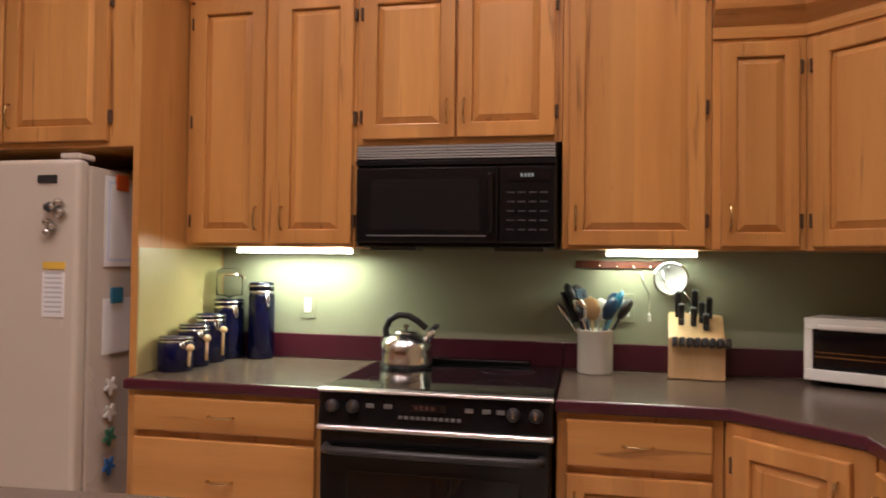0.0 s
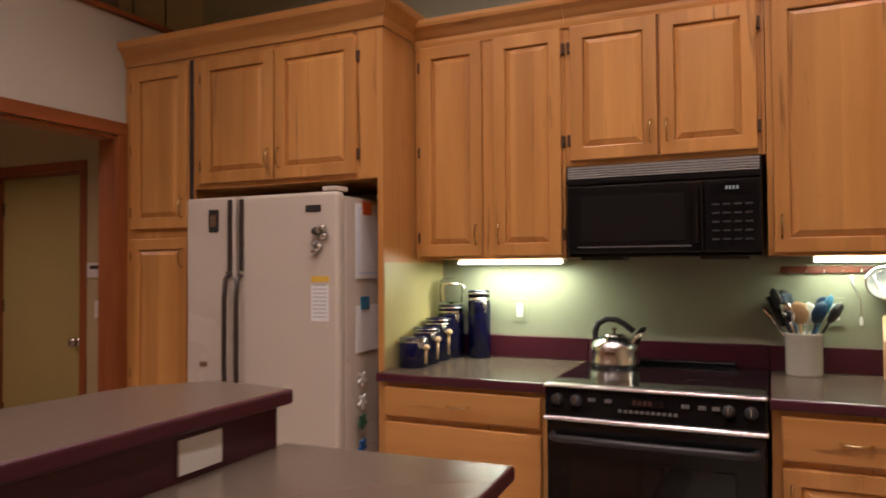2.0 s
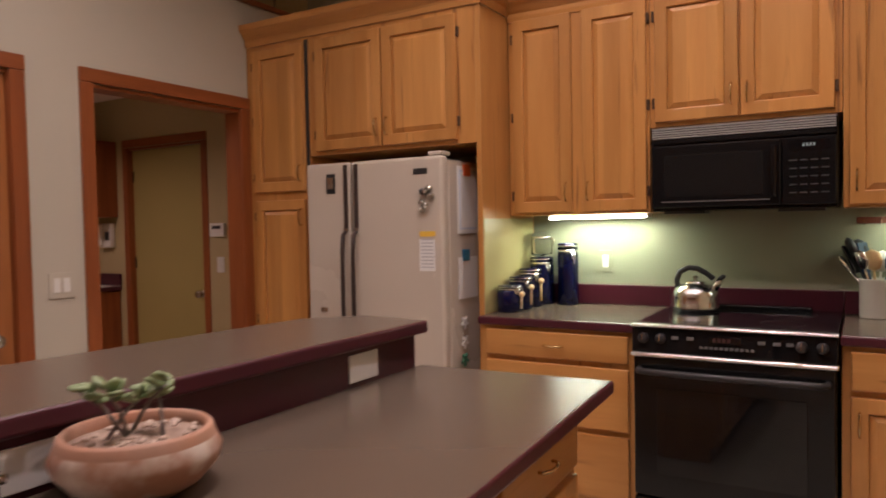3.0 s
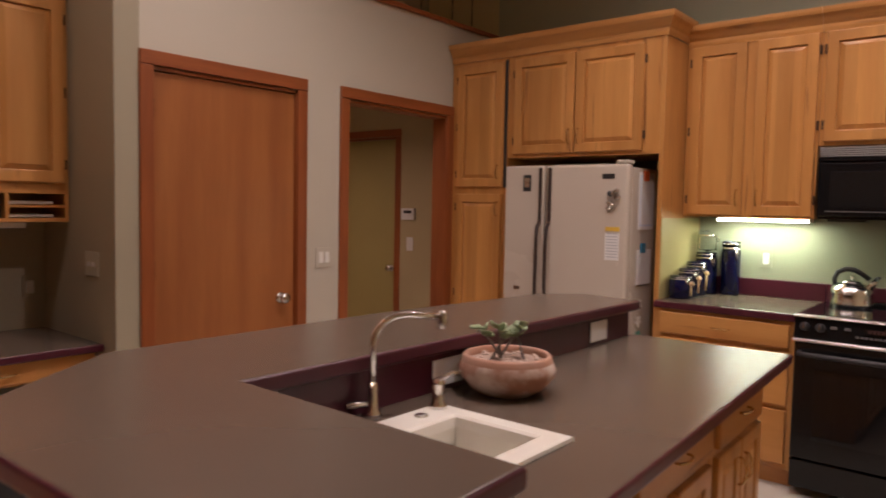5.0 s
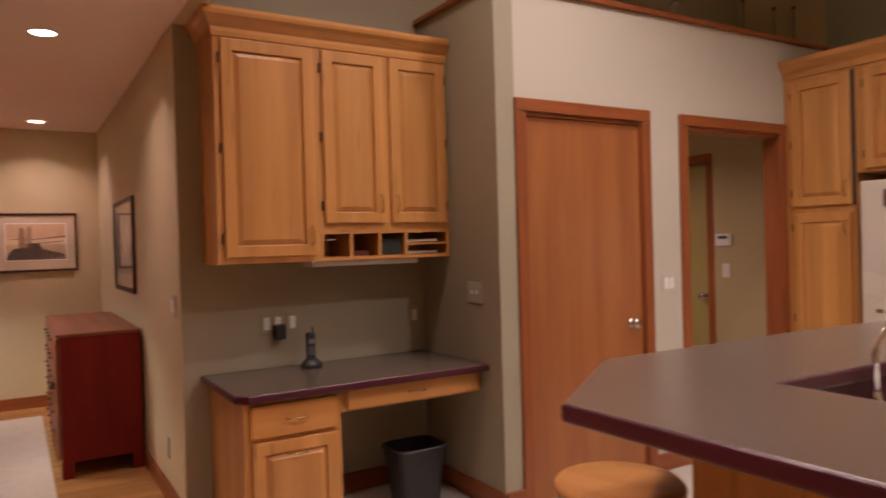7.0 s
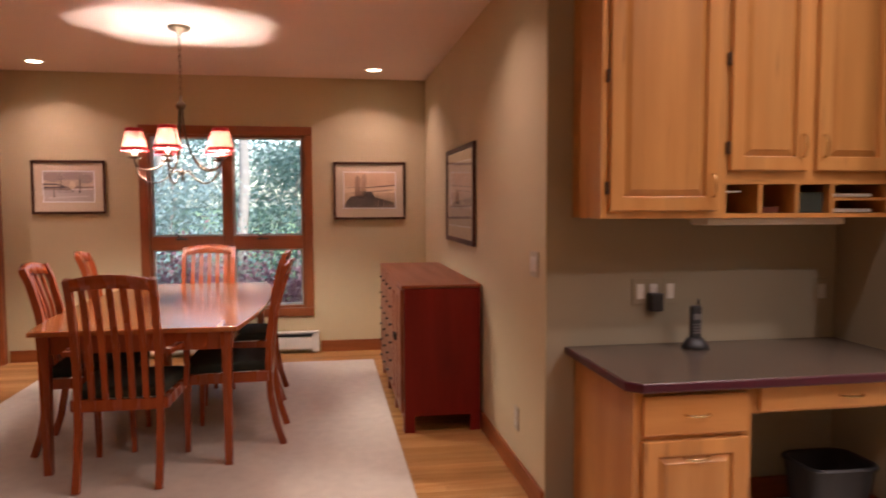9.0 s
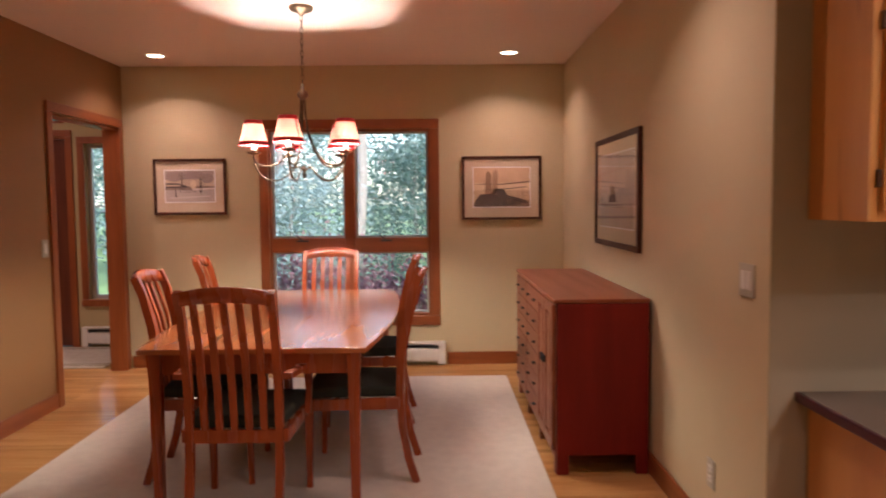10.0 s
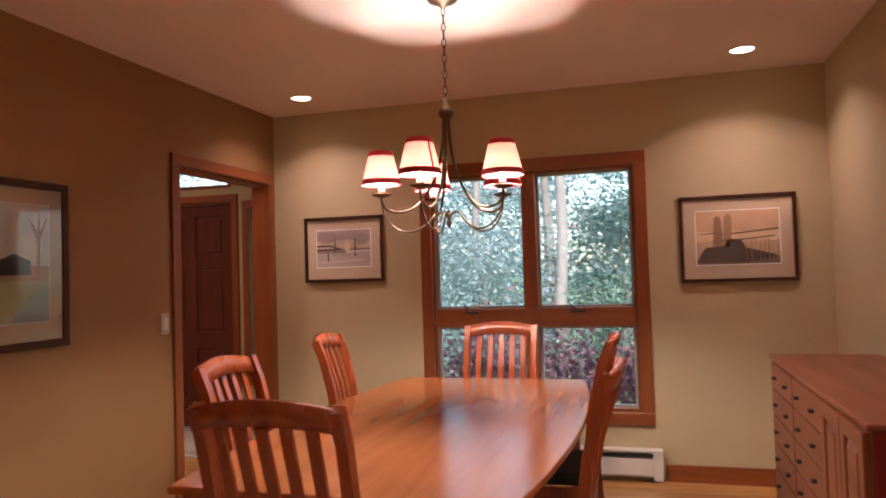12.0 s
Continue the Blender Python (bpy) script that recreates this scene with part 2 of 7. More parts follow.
M_SOIL = mixed("gravel_soil", (0.24, 0.16, 0.12), (0.38, 0.28, 0.22), 40.0, 0.9, 0.5)
M_LEAF = mixed("jade_leaf", (0.23, 0.30, 0.15), (0.15, 0.21, 0.09), 20.0, 0.4)
M_CUSHION = mixed("dark_green_fabric", (0.014, 0.020, 0.013), (0.024, 0.030, 0.020), 25.0, 0.85, 0.4, fine=0.3, fine_scale=500)
M_RUG = mixed("cream_wool", (0.63, 0.58, 0.49), (0.57, 0.52, 0.44), 14.0, 0.95, 0.6, fine=0.25, fine_scale=240)
M_HALLRUG = mixed("beige_wool", (0.50, 0.45, 0.36), (0.42, 0.37, 0.29), 18.0, 0.95, 0.5, fine=0.25, fine_scale=240)
M_BROWNWOOL = mixed("brown_wool", (0.20, 0.15, 0.10), (0.15, 0.11, 0.07), 30.0, 0.95)
M_FRAME = wood("dark_frame_wood", (0.05, 0.018, 0.010), (0.07, 0.026, 0.014), 0.45)
M_FRAME.node_tree.nodes["Principled BSDF"].inputs["Specular IOR Level"].default_value = 0.15
M_MAT = mixed("cream_mount_board", (0.47, 0.36, 0.24), (0.45, 0.345, 0.23), 3.0, 0.85)
M_KNIFE = wood("knife_block_maple", (0.62, 0.43, 0.22), (0.54, 0.36, 0.17), 0.4, 'Z')
M_NAVY = material("navy_nylon", (0.008, 0.035, 0.085), 0.3)
M_TEAL = material("teal_plastic", (0.03, 0.17, 0.28), 0.35)
M_RED = mixed("red_ribbon", (0.42, 0.006, 0.012), (0.34, 0.005, 0.010), 30.0, 0.7)
M_ORANGE = material("orange_plastic", (0.62, 0.12, 0.03), 0.4)
M_YELLOWTAG = material("yellow_label", (0.70, 0.45, 0.06), 0.6)
M_PRINT = material("pale_grey_print", (0.45, 0.45, 0.46), 0.8)
M_GLASS = material("clear_glass", (1, 1, 1), 0.0, 0.0, Transmission_Weight=1.0, IOR=1.45)
M_JAR = material("thin_clear_glass", (1, 1, 1), 0.0, 0.0, Transmission_Weight=1.0, IOR=1.12)
M_PANE = material("window_glass", (1, 1, 1), 0.0, 0.0, Transmission_Weight=1.0, IOR=1.45)
M_BARK = mixed("bark", (0.26, 0.23, 0.215), (0.16, 0.14, 0.13), 6.0, 0.9, 0.6, (6, 6, 1))
# the blue haze of the woods is mixed into these two leaf colours
M_NEEDLE = mixed("hazed_conifer_green", (0.035, 0.072, 0.070), (0.08, 0.135, 0.138), 3.0, 0.5, tone=0.3)
M_LIGHTLEAF = mixed("hazed_pale_leaf", (0.25, 0.33, 0.36), (0.125, 0.19, 0.205), 2.0, 0.45, tone=0.3)
M_REDLEAF = mixed("purple_maple_leaf", (0.14, 0.06, 0.085), (0.24, 0.13, 0.15), 5.0, 0.6, tone=0.3)
M_GRASS = mixed("lawn", (0.08, 0.14, 0.05), (0.11, 0.18, 0.07), 2.0, 0.9, 0.4, fine=0.4, fine_scale=40)


def glowing(name, colour, strength, base=(0.8, 0.8, 0.8)):
    return material(name, base, 0.5, 0.0, Emission_Color=(*colour, 1), Emission_Strength=strength)


M_GLOW = glowing("lit_lens", (1.0, 0.82, 0.62), 2.4)
M_TUBE = glowing("lit_tube", (0.94, 1.0, 0.82), 9.0)
M_CLOCK = glowing("clock_digits", (0.75, 0.85, 0.8), 0.05, (0.1, 0.1, 0.1))
M_SHADE = material("parchment_shade", (0.83, 0.68, 0.62), 0.8, 0.0, Transmission_Weight=0.0)
st = M_SHADE.node_tree
tr = st.nodes.new("ShaderNodeBsdfTranslucent")
tr.inputs[0].default_value = (0.80, 0.56, 0.50, 1)
mx = st.nodes.new("ShaderNodeMixShader")
mx.inputs[0].default_value = 0.5
st.links.new(st.nodes["Principled BSDF"].outputs[0], mx.inputs[1])
st.links.new(tr.outputs[0], mx.inputs[2])
st.links.new(mx.outputs[0], st.nodes["Material Output"].inputs[0])


# ---------- shape helpers ----------
def box(bm, x0, y0, z0, x1, y1, z1, bevel=0.0, seg=2, m=None):
    r = bmesh.ops.create_cube(bm, size=1.0)
    vs = r["verts"]
    for v in vs:
        v.co = Vector(((x0 + x1) / 2 + v.co.x * abs(x1 - x0), (y0 + y1) / 2 + v.co.y * abs(y1 - y0), (z0 + z1) / 2 + v.co.z * abs(z1 - z0)))
    if m is not None:
        bmesh.ops.transform(bm, matrix=m, verts=vs)
    if bevel:
        es = list({e for v in vs for e in v.link_edges})
        bmesh.ops.bevel(bm, geom=es, offset=bevel, segments=seg, profile=0.5, affect='EDGES')


def lathe(bm, profile, x=0.0, y=0.0, z=0.0, steps=28, m=None):
    """A body of revolution round a vertical axis; profile: (radius, height) from the bottom up."""
    rings = []
    for r, h in profile:
        if r < 1e-5:
            rings.append([bm.verts.new((x, y, z + h))])
        else:
            rings.append([bm.verts.new((x + r * math.cos(2 * math.pi * i / steps), y + r * math.sin(2 * math.pi * i / steps), z + h)) for i in range(steps)])
    made = [v for ring in rings for v in ring]
    for a, b in zip(rings, rings[1:]):
        for i in range(steps):
            j = (i + 1) % steps
            if len(a) == 1 and len(b) > 1:
                f = (a[0], b[j], b[i])
            elif len(b) == 1 and len(a) > 1:
                f = (a[i], a[j], b[0])
            elif len(a) > 1:
                f = (a[i], a[j], b[j], b[i])
            else:
                continue
            face = bm.faces.new(f)
            face.smooth = True
    if m is not None:
        bmesh.ops.transform(bm, matrix=m, verts=made)


def tube(bm, pts, r, steps=10, r_end=None, flat=1.0):
    """A round bar along a line of points; r_end tapers it."""
    pts = [Vector(p) for p in pts]
    rings = []
    n = len(pts)
    up = Vector((0, 0, 1))
    for i, p in enumerate(pts):
        d = (pts[min(i + 1, n - 1)] - pts[max(i - 1, 0)]).normalized()
        side = d.cross(up) if i == 0 else side - d * side.dot(d)
        if side.length < 0.05:
            side = d.cross(Vector((0, 1, 0)))
        side.normalize()
        top = side.cross(d)
        rad = r if r_end is None else r + (r_end - r) * i / (n - 1)
        rings.append([bm.verts.new(p + rad * (math.cos(2 * math.pi * k / steps) * side + flat * math.sin(2 * math.pi * k / steps) * top)) for k in range(steps)])
    for a, b in zip(rings, rings[1:]):
        for k in range(steps):
            f = bm.faces.new((a[k], a[(k + 1) % steps], b[(k + 1) % steps], b[k]))
            f.smooth = True
    bm.faces.new(rings[0][::-1])
    bm.faces.new(rings[-1])


def bar(bm, pts, w, d, taper=1.0):
    """A rectangular bar along a line of points in a plane of x and z; w across y, d across the line."""
    rings = []
    n = len(pts)
    for i, p in enumerate(pts):
        a, b = Vector(pts[max(i - 1, 0)]), Vector(pts[min(i + 1, n - 1)])
        t = (b - a).normalized()
        nx = Vector((0, 1, 0)).cross(t).normalized()
        k = 1 + (taper - 1) * i / (n - 1)
        p = Vector(p)
        rings.append([bm.verts.new(p + sx * nx * d * k / 2 + Vector((0, sy * w * k / 2, 0))) for sx, sy in ((-1, -1), (1, -1), (1, 1), (-1, 1))])
    for a, b in zip(rings, rings[1:]):
        for k in range(4):
            bm.faces.new((a[k], a[(k + 1) % 4], b[(k + 1) % 4], b[k]))
    bm.faces.new(rings[0][::-1])
    bm.faces.new(rings[-1])


def slab(bm, outline, z0, z1, bevel=0.008):
    """A flat body with a many-cornered outline and eased edges."""
    low = [bm.verts.new((x, y, z0)) for x, y in outline]
    top = [bm.verts.new((x, y, z1)) for x, y in outline]
    n = len(outline)
    fs = [bm.faces.new(top), bm.faces.new(low[::-1])]
    fs += [bm.faces.new((low[i], low[(i + 1) % n], top[(i + 1) % n], top[i])) for i in range(n)]
    bmesh.ops.recalc_face_normals(bm, faces=fs)
    if bevel:
        es = list({e for f in fs[:2] for e in f.edges})
        bmesh.ops.bevel(bm, geom=es, offset=bevel, segments=3, profile=0.5, affect='EDGES')


def finish(bm, name, mats, smooth=False):
    bmesh.ops.recalc_face_normals(bm, faces=bm.faces)
    me = bpy.data.meshes.new(name)
    if smooth:
        for f in bm.faces:
            f.smooth = True
    bm.to_mesh(me)
    bm.free()
    for m in mats if isinstance(mats, (list, tuple)) else [mats]:
        me.materials.append(m)
    return me


def part(name, bm, mat, parent, label=""):
    ob = new(name, finish(bm, name, mat))
    ob.parent = parent
    return tagged(ob, label) if label else ob


def thing(name, label, category, m=None, group=""):
    e = new(name)
    e.empty_display_size = 0.1
    if m is not None:
        e.matrix_world = m
    return tagged(e, label, category, group)


def lone(name, bm, mat, label, category, m=None, group=""):
    ob = new(name, finish(bm, name, mat))
    if m is not None:
        ob.matrix_world = m
    return tagged(ob, label, category, group)


def structure(name, bm, mat, label, category="wall"):
    return tagged(new(name, finish(bm, name, mat)), label, category, "", "structure")


def B(*boxes, bevel=0.0, seg=2):
    bm = bmesh.new()
    for b in boxes:
        box(bm, *b, bevel=bevel, seg=seg)
    return bm


def holed(bm, axis, p0, p1, a0, a1, z0, z1, holes=()):
    """A wall across axis between p0 and p1, from a0 to a1 along the other one, with square openings (a, b, low, high)."""
    As = sorted({a0, a1, *[h[0] for h in holes], *[h[1] for h in holes]})
    Zs = sorted({z0, z1, *[h[2] for h in holes], *[h[3] for h in holes]})

    def solid(i, j):
        if not (0 <= i < len(As) - 1 and 0 <= j < len(Zs) - 1):
            return False
        a, z = (As[i] + As[i + 1]) / 2, (Zs[j] + Zs[j + 1]) / 2
        return not any(h[0] < a < h[1] and h[2] < z < h[3] for h in holes)

    def quad(*c):
        bm.faces.new([bm.verts.new((p, a, z) if axis == 'x' else (a, p, z)) for p, a, z in c])

    for i in range(len(As) - 1):
        for j in range(len(Zs) - 1):
            if not solid(i, j):
                continue
            a, b, c, d = As[i], As[i + 1], Zs[j], Zs[j + 1]
            for p in (p0, p1):
                quad((p, a, c), (p, b, c), (p, b, d), (p, a, d))
            for test, e in ((solid(i - 1, j), ((a, c), (a, d))), (solid(i + 1, j), ((b, c), (b, d))), (solid(i, j - 1), ((a, c), (b, c))), (solid(i, j + 1), ((a, d), (b, d)))):
                if not test:
                    (u, v), (w, x) = e
                    quad((p0, u, v), (p1, u, v), (p1, w, x), (p0, w, x))
    bmesh.ops.remove_doubles(bm, verts=bm.verts, dist=1e-5)
    return bm


# ---------- the plan ----------
WALL_N, WALL_D, WALL_DESK = 3.46, -2.795, -3.58      # stove wall, wall of the two doors, wall behind the desk
WALL_E, WALL_S, WALL_WIN, WALL_P = 1.75, -4.67, -7.286, -0.993   # east, south, window wall, dining room's picture wall
T = 0.12
LEDGE = 2.70

structure("floor", B((-8.7, -9.0, -0.14, 1.9, 5.0, -0.008)), M_SUBFLOOR, "dark joints of the oak strip floor", "floor")
structure("floor_vinyl", B((WALL_DESK, WALL_P, -0.0079, WALL_E, WALL_N, 0.0)), M_VINYL, "pale kitchen vinyl floor", "floor")
structure("floor_back_room", B((-6.2, 0.53, -0.0079, WALL_DESK, WALL_N, 0.0)), M_VINYL, "pale back room vinyl floor", "floor")
structure("ceiling_dining", B((WALL_WIN - 0.12, WALL_S - 0.12, CEIL_LOW, WALL_E + 0.12, WALL_P, CEIL_LOW + 0.10)), M_CEIL, "flat dining room ceiling in pale warm paint", "ceiling")
structure("ceiling_kitchen", B((WALL_DESK - 0.2, WALL_P, CEIL_HIGH, WALL_E + 0.12, WALL_N + 0.12, CEIL_HIGH + 0.10)), M_CEIL, "high kitchen ceiling in pale warm paint", "ceiling")
structure("soffit", B((WALL_DESK, WALL_P, CEIL_LOW, WALL_E, WALL_P + 0.10, CEIL_HIGH)), M_WALL, "painted drop between high and low ceiling", "wall")
structure("wall_north", holed(bmesh.new(), 'y', WALL_N, WALL_N + T, WALL_D - T / 2, WALL_E + T, 0, CEIL_HIGH + 0.1, []), M_GREEN, "sage green painted wall behind the stove", "wall")
structure("wall_back_room", holed(bmesh.new(), 'y', WALL_N, WALL_N + T, -6.2, WALL_D - T / 2, 0, CEIL_HIGH + 0.1, [(-4.80, -3.93, 0.0, 2.03)]), M_OLIVE, "olive tan painted wall of the back room", "wall")
structure("wall_east", B((WALL_E, WALL_S, 0, WALL_E + T, WALL_N, CEIL_HIGH)), M_WALL, "plain beige painted wall", "wall")
D1 = (0.592, 1.442, 0.0, 2.062)
D2 = (1.832, 2.765, 0.0, 2.062)
structure("wall_doors", holed(bmesh.new(), 'x', WALL_D - T, WALL_D, 0.41 + T, WALL_N, 0, LEDGE, [D1, D2]), M_GREIGE, "wall with two doorways below an open ledge, cool daylight in its grey", "wall")
structure("wall_alcove", B((WALL_DESK, 0.41, 0, WALL_D, 0.41 + T, LEDGE)), M_TAUPE, "taupe painted end wall beside the desk", "wall")
structure("wall_desk", B((WALL_DESK - T, WALL_P + 0.003, 0, WALL_DESK, 0.41 + T, CEIL_HIGH), (WALL_DESK - T, 0.41 + T, LEDGE, WALL_DESK, WALL_N, CEIL_HIGH)), M_TAUPE, "taupe painted wall behind the desk, rising behind the ledge", "wall")
structure("ledge_top", B((WALL_DESK, 0.41, LEDGE, WALL_D, WALL_N, LEDGE + 0.02)), M_WALL, "painted plant ledge over the doorways", "ledge")
structure("wall_picture", B((WALL_WIN - T, WALL_P, 0, WALL_DESK - 0.002, WALL_P + T, CEIL_LOW)), M_WALL, "beige dining room wall with a framed picture", "wall")
WIN = (-3.47, -2.115, 0.42, 1.995)
structure("wall_window", holed(bmesh.new(), 'x', WALL_WIN - T, WALL_WIN, WALL_S - T, WALL_P, 0, CEIL_LOW, [WIN]), M_WALL, "beige dining room wall with a large window", "wall")
DD = (-7.17, -6.165, 0.0, 2.01)
structure("wall_south", holed(bmesh.new(), 'y', WALL_S - T, WALL_S, WALL_WIN, WALL_E, 0, CEIL_LOW, [DD]), M_TAN, "dining room wall in a darker tan, with a cased opening to the hall", "wall")


def leafy(m, through_colour):
    """Lets part of the daylight through a leaf."""
    t = m.node_tree
    a = t.nodes.new("ShaderNodeBsdfTranslucent")
    a.inputs[0].default_value = (*through_colour, 1)
    x = t.nodes.new("ShaderNodeMixShader")
    x.inputs[0].default_value = 0.4
    t.links.new(t.nodes["Principled BSDF"].outputs[0], x.inputs[1])
    t.links.new(a.outputs[0], x.inputs[2])
    t.links.new(x.outputs[0], t.nodes["Material Output"].inputs[0])


leafy(M_NEEDLE, (0.12, 0.22, 0.16))
leafy(M_LIGHTLEAF, (0.26, 0.35, 0.29))
leafy(M_REDLEAF, (0.22, 0.10, 0.12))


# ---------- trim ----------
def casing(name, axis, p, a0, a1, top, w, d, depth, label):
    """Oak trim round an opening in the wall at p, facing d, with the lining of the opening behind it."""
    e = thing(name, label, "door frame")
    e["kind"] = "structure"
    f = p + d * 0.018

    def put(n, u0, v0, z0, u1, v1, z1, mat, bev=0.004):
        q = (u0, v0, z0, u1, v1, z1) if axis == 'x' else (v0, u0, z0, v1, u1, z1)
        part(n, B(q, bevel=bev), mat, e)

    put("side_casing", p, a0 - w, 0, f, a0, top, M_OAK_TRIM)
    put("side_casing", p, a1, 0, f, a1 + w, top, M_OAK_TRIM)
    put("head_casing", p, a0 - w, top, f + d * 0.003, a1 + w, top + w, M_OAK_TRIM_Y if axis == 'x' else M_OAK_TRIM_H)
    back = p - d * depth
    put("jamb", back, a0 - 0.018, 0, p + d * 0.001, a0 + 0.004, top, M_OAK_TRIM)
    put("jamb", back, a1 - 0.004, 0, p + d * 0.001, a1 + 0.018, top, M_OAK_TRIM)
    put("head_jamb", back, a0 + 0.004, top - 0.02, p + d * 0.001, a1 - 0.004, top - 0.001, M_OAK_TRIM_H)
    return e


casing("door_frame_1", 'x', WALL_D, D1[0], D1[1], 2.062, 0.068, 1, T, "oak trim round the closed pantry door")
casing("door_frame_2", 'x', WALL_D, D2[0], D2[1], 2.062, 0.068, 1, T, "oak trim round the open doorway to the back room")
casing("door_frame_3", 'y', WALL_S, DD[0], DD[1], 2.01, 0.07, 1, T, "oak trim round the opening to the entrance hall")
casing("door_frame_4", 'y', WALL_N, -4.80, -3.93, 2.03, 0.065, -1, T, "oak trim round the olive door of the back room")


def door_knob(parent, m, mat=M_NICKEL):
    bm = bmesh.new()
    lathe(bm, [(0.0, 0), (0.030, 0), (0.030, 0.004), (0.026, 0.008), (0.016, 0.011), (0.015, 0.022), (0.024, 0.028), (0.030, 0.042), (0.027, 0.055), (0.0, 0.060)], m=m)
    return part("door_knob", bm, mat, parent, "satin nickel door knob")


d1 = thing("door_1", "closed flush birch door with a nickel knob, in an oak frame", "door", pose(WALL_D - 0.012, D1[0], 0, 0, 0, 90))
d1["kind"] = "structure"
part("leaf", B((0.006, 0, 0.008, D1[1] - D1[0] - 0.006, 0.04, 2.038), bevel=0.002), M_DOOR, d1)
door_knob(d1, pose(0.755, 0, 0.898, 90))
for hz in (0.25, 1.05, 1.82):
    part("hinge", B((0.0, -0.008, hz, 0.012, 0.004, hz + 0.09)), M_HINGE, d1)
d4 = thing("door_4", "closed flush olive painted door in the back room", "door", pose(-4.80, WALL_N + 0.03, 0))
d4["kind"] = "structure"
part("leaf", B((0.006, 0, 0.008, 0.864, 0.04, 2.008), bevel=0.002), M_YELLOW, d4)
door_knob(d4, pose(0.80, 0, 0.86, 90))
for hz in (0.30, 1.05, 1.75):
    part("hinge", B((0.004, -0.008, hz, 0.02, 0.004, hz + 0.09)), M_HINGE, d4)

LT = thing("ledge_trim", "oak trim along the edge of the plant ledge", "trim")
LT["kind"] = "structure"
part("trim_board", B((WALL_D - 0.03, 0.385, LEDGE - 0.006, WALL_D + 0.024, WALL_N, LEDGE + 0.026), bevel=0.006), M_OAK_TRIM_Y, LT)
part("trim_board", B((WALL_DESK, 0.382, LEDGE - 0.007, WALL_D + 0.023, 0.44, LEDGE + 0.025), bevel=0.006), M_OAK_TRIM_H, LT)


def baseboard(name, x0, y0, x1, y1, mat):
    e = thing(name, "oak baseboard along the wall", "baseboard")
    e["kind"] = "structure"
    part("board", B((x0, y0, 0.0, x1, y1, 0.105), bevel=0.005), mat, e)


baseboard("baseboard_1", WALL_WIN + 0.02, WALL_P - 0.016, WALL_DESK - 0.003, WALL_P, M_OAK_TRIM_H)
baseboard("baseboard_2", WALL_WIN, WALL_S + 0.02, WALL_WIN + 0.016, -3.95, M_OAK_TRIM_Y)
baseboard("baseboard_3", WALL_WIN, -1.98, WALL_WIN + 0.016, WALL_P - 0.02, M_OAK_TRIM_Y)
baseboard("baseboard_4", -6.09, WALL_S, WALL_E, WALL_S + 0.016, M_OAK_TRIM_H)
baseboard("baseboard_5", WALL_D, 1.505, WALL_D + 0.016, 1.775, M_OAK_TRIM_Y)
baseboard("baseboard_6", WALL_DESK, -0.33, WALL_DESK + 0.016, 0.39, M_OAK_TRIM_Y)
baseboard("baseboard_7", WALL_DESK + 0.02, 0.394, WALL_D, 0.41, M_OAK_TRIM_H)
baseboard("baseboard_8", WALL_D, 0.412, WALL_D + 0.016, 0.525, M_OAK_TRIM_Y)


# ---------- cabinets ----------
def pull(parent, x, z, upright=True, mat=M_BRASS, y=-0.02):
    """A slim bowed pull."""
    bm = bmesh.new()
    h = 0.045
    pts = [(-h, 0.0), (-h, 0.014), (-h * 0.6, 0.024), (0, 0.028), (h * 0.6, 0.024), (h, 0.014), (h, 0.0)]
    tube(bm, [((x, y - b, z + a) if upright else (x + a, y - b, z)) for a, b in pts], 0.0042, 8)
    return part("handle", bm, mat, parent, "slim brass pull")


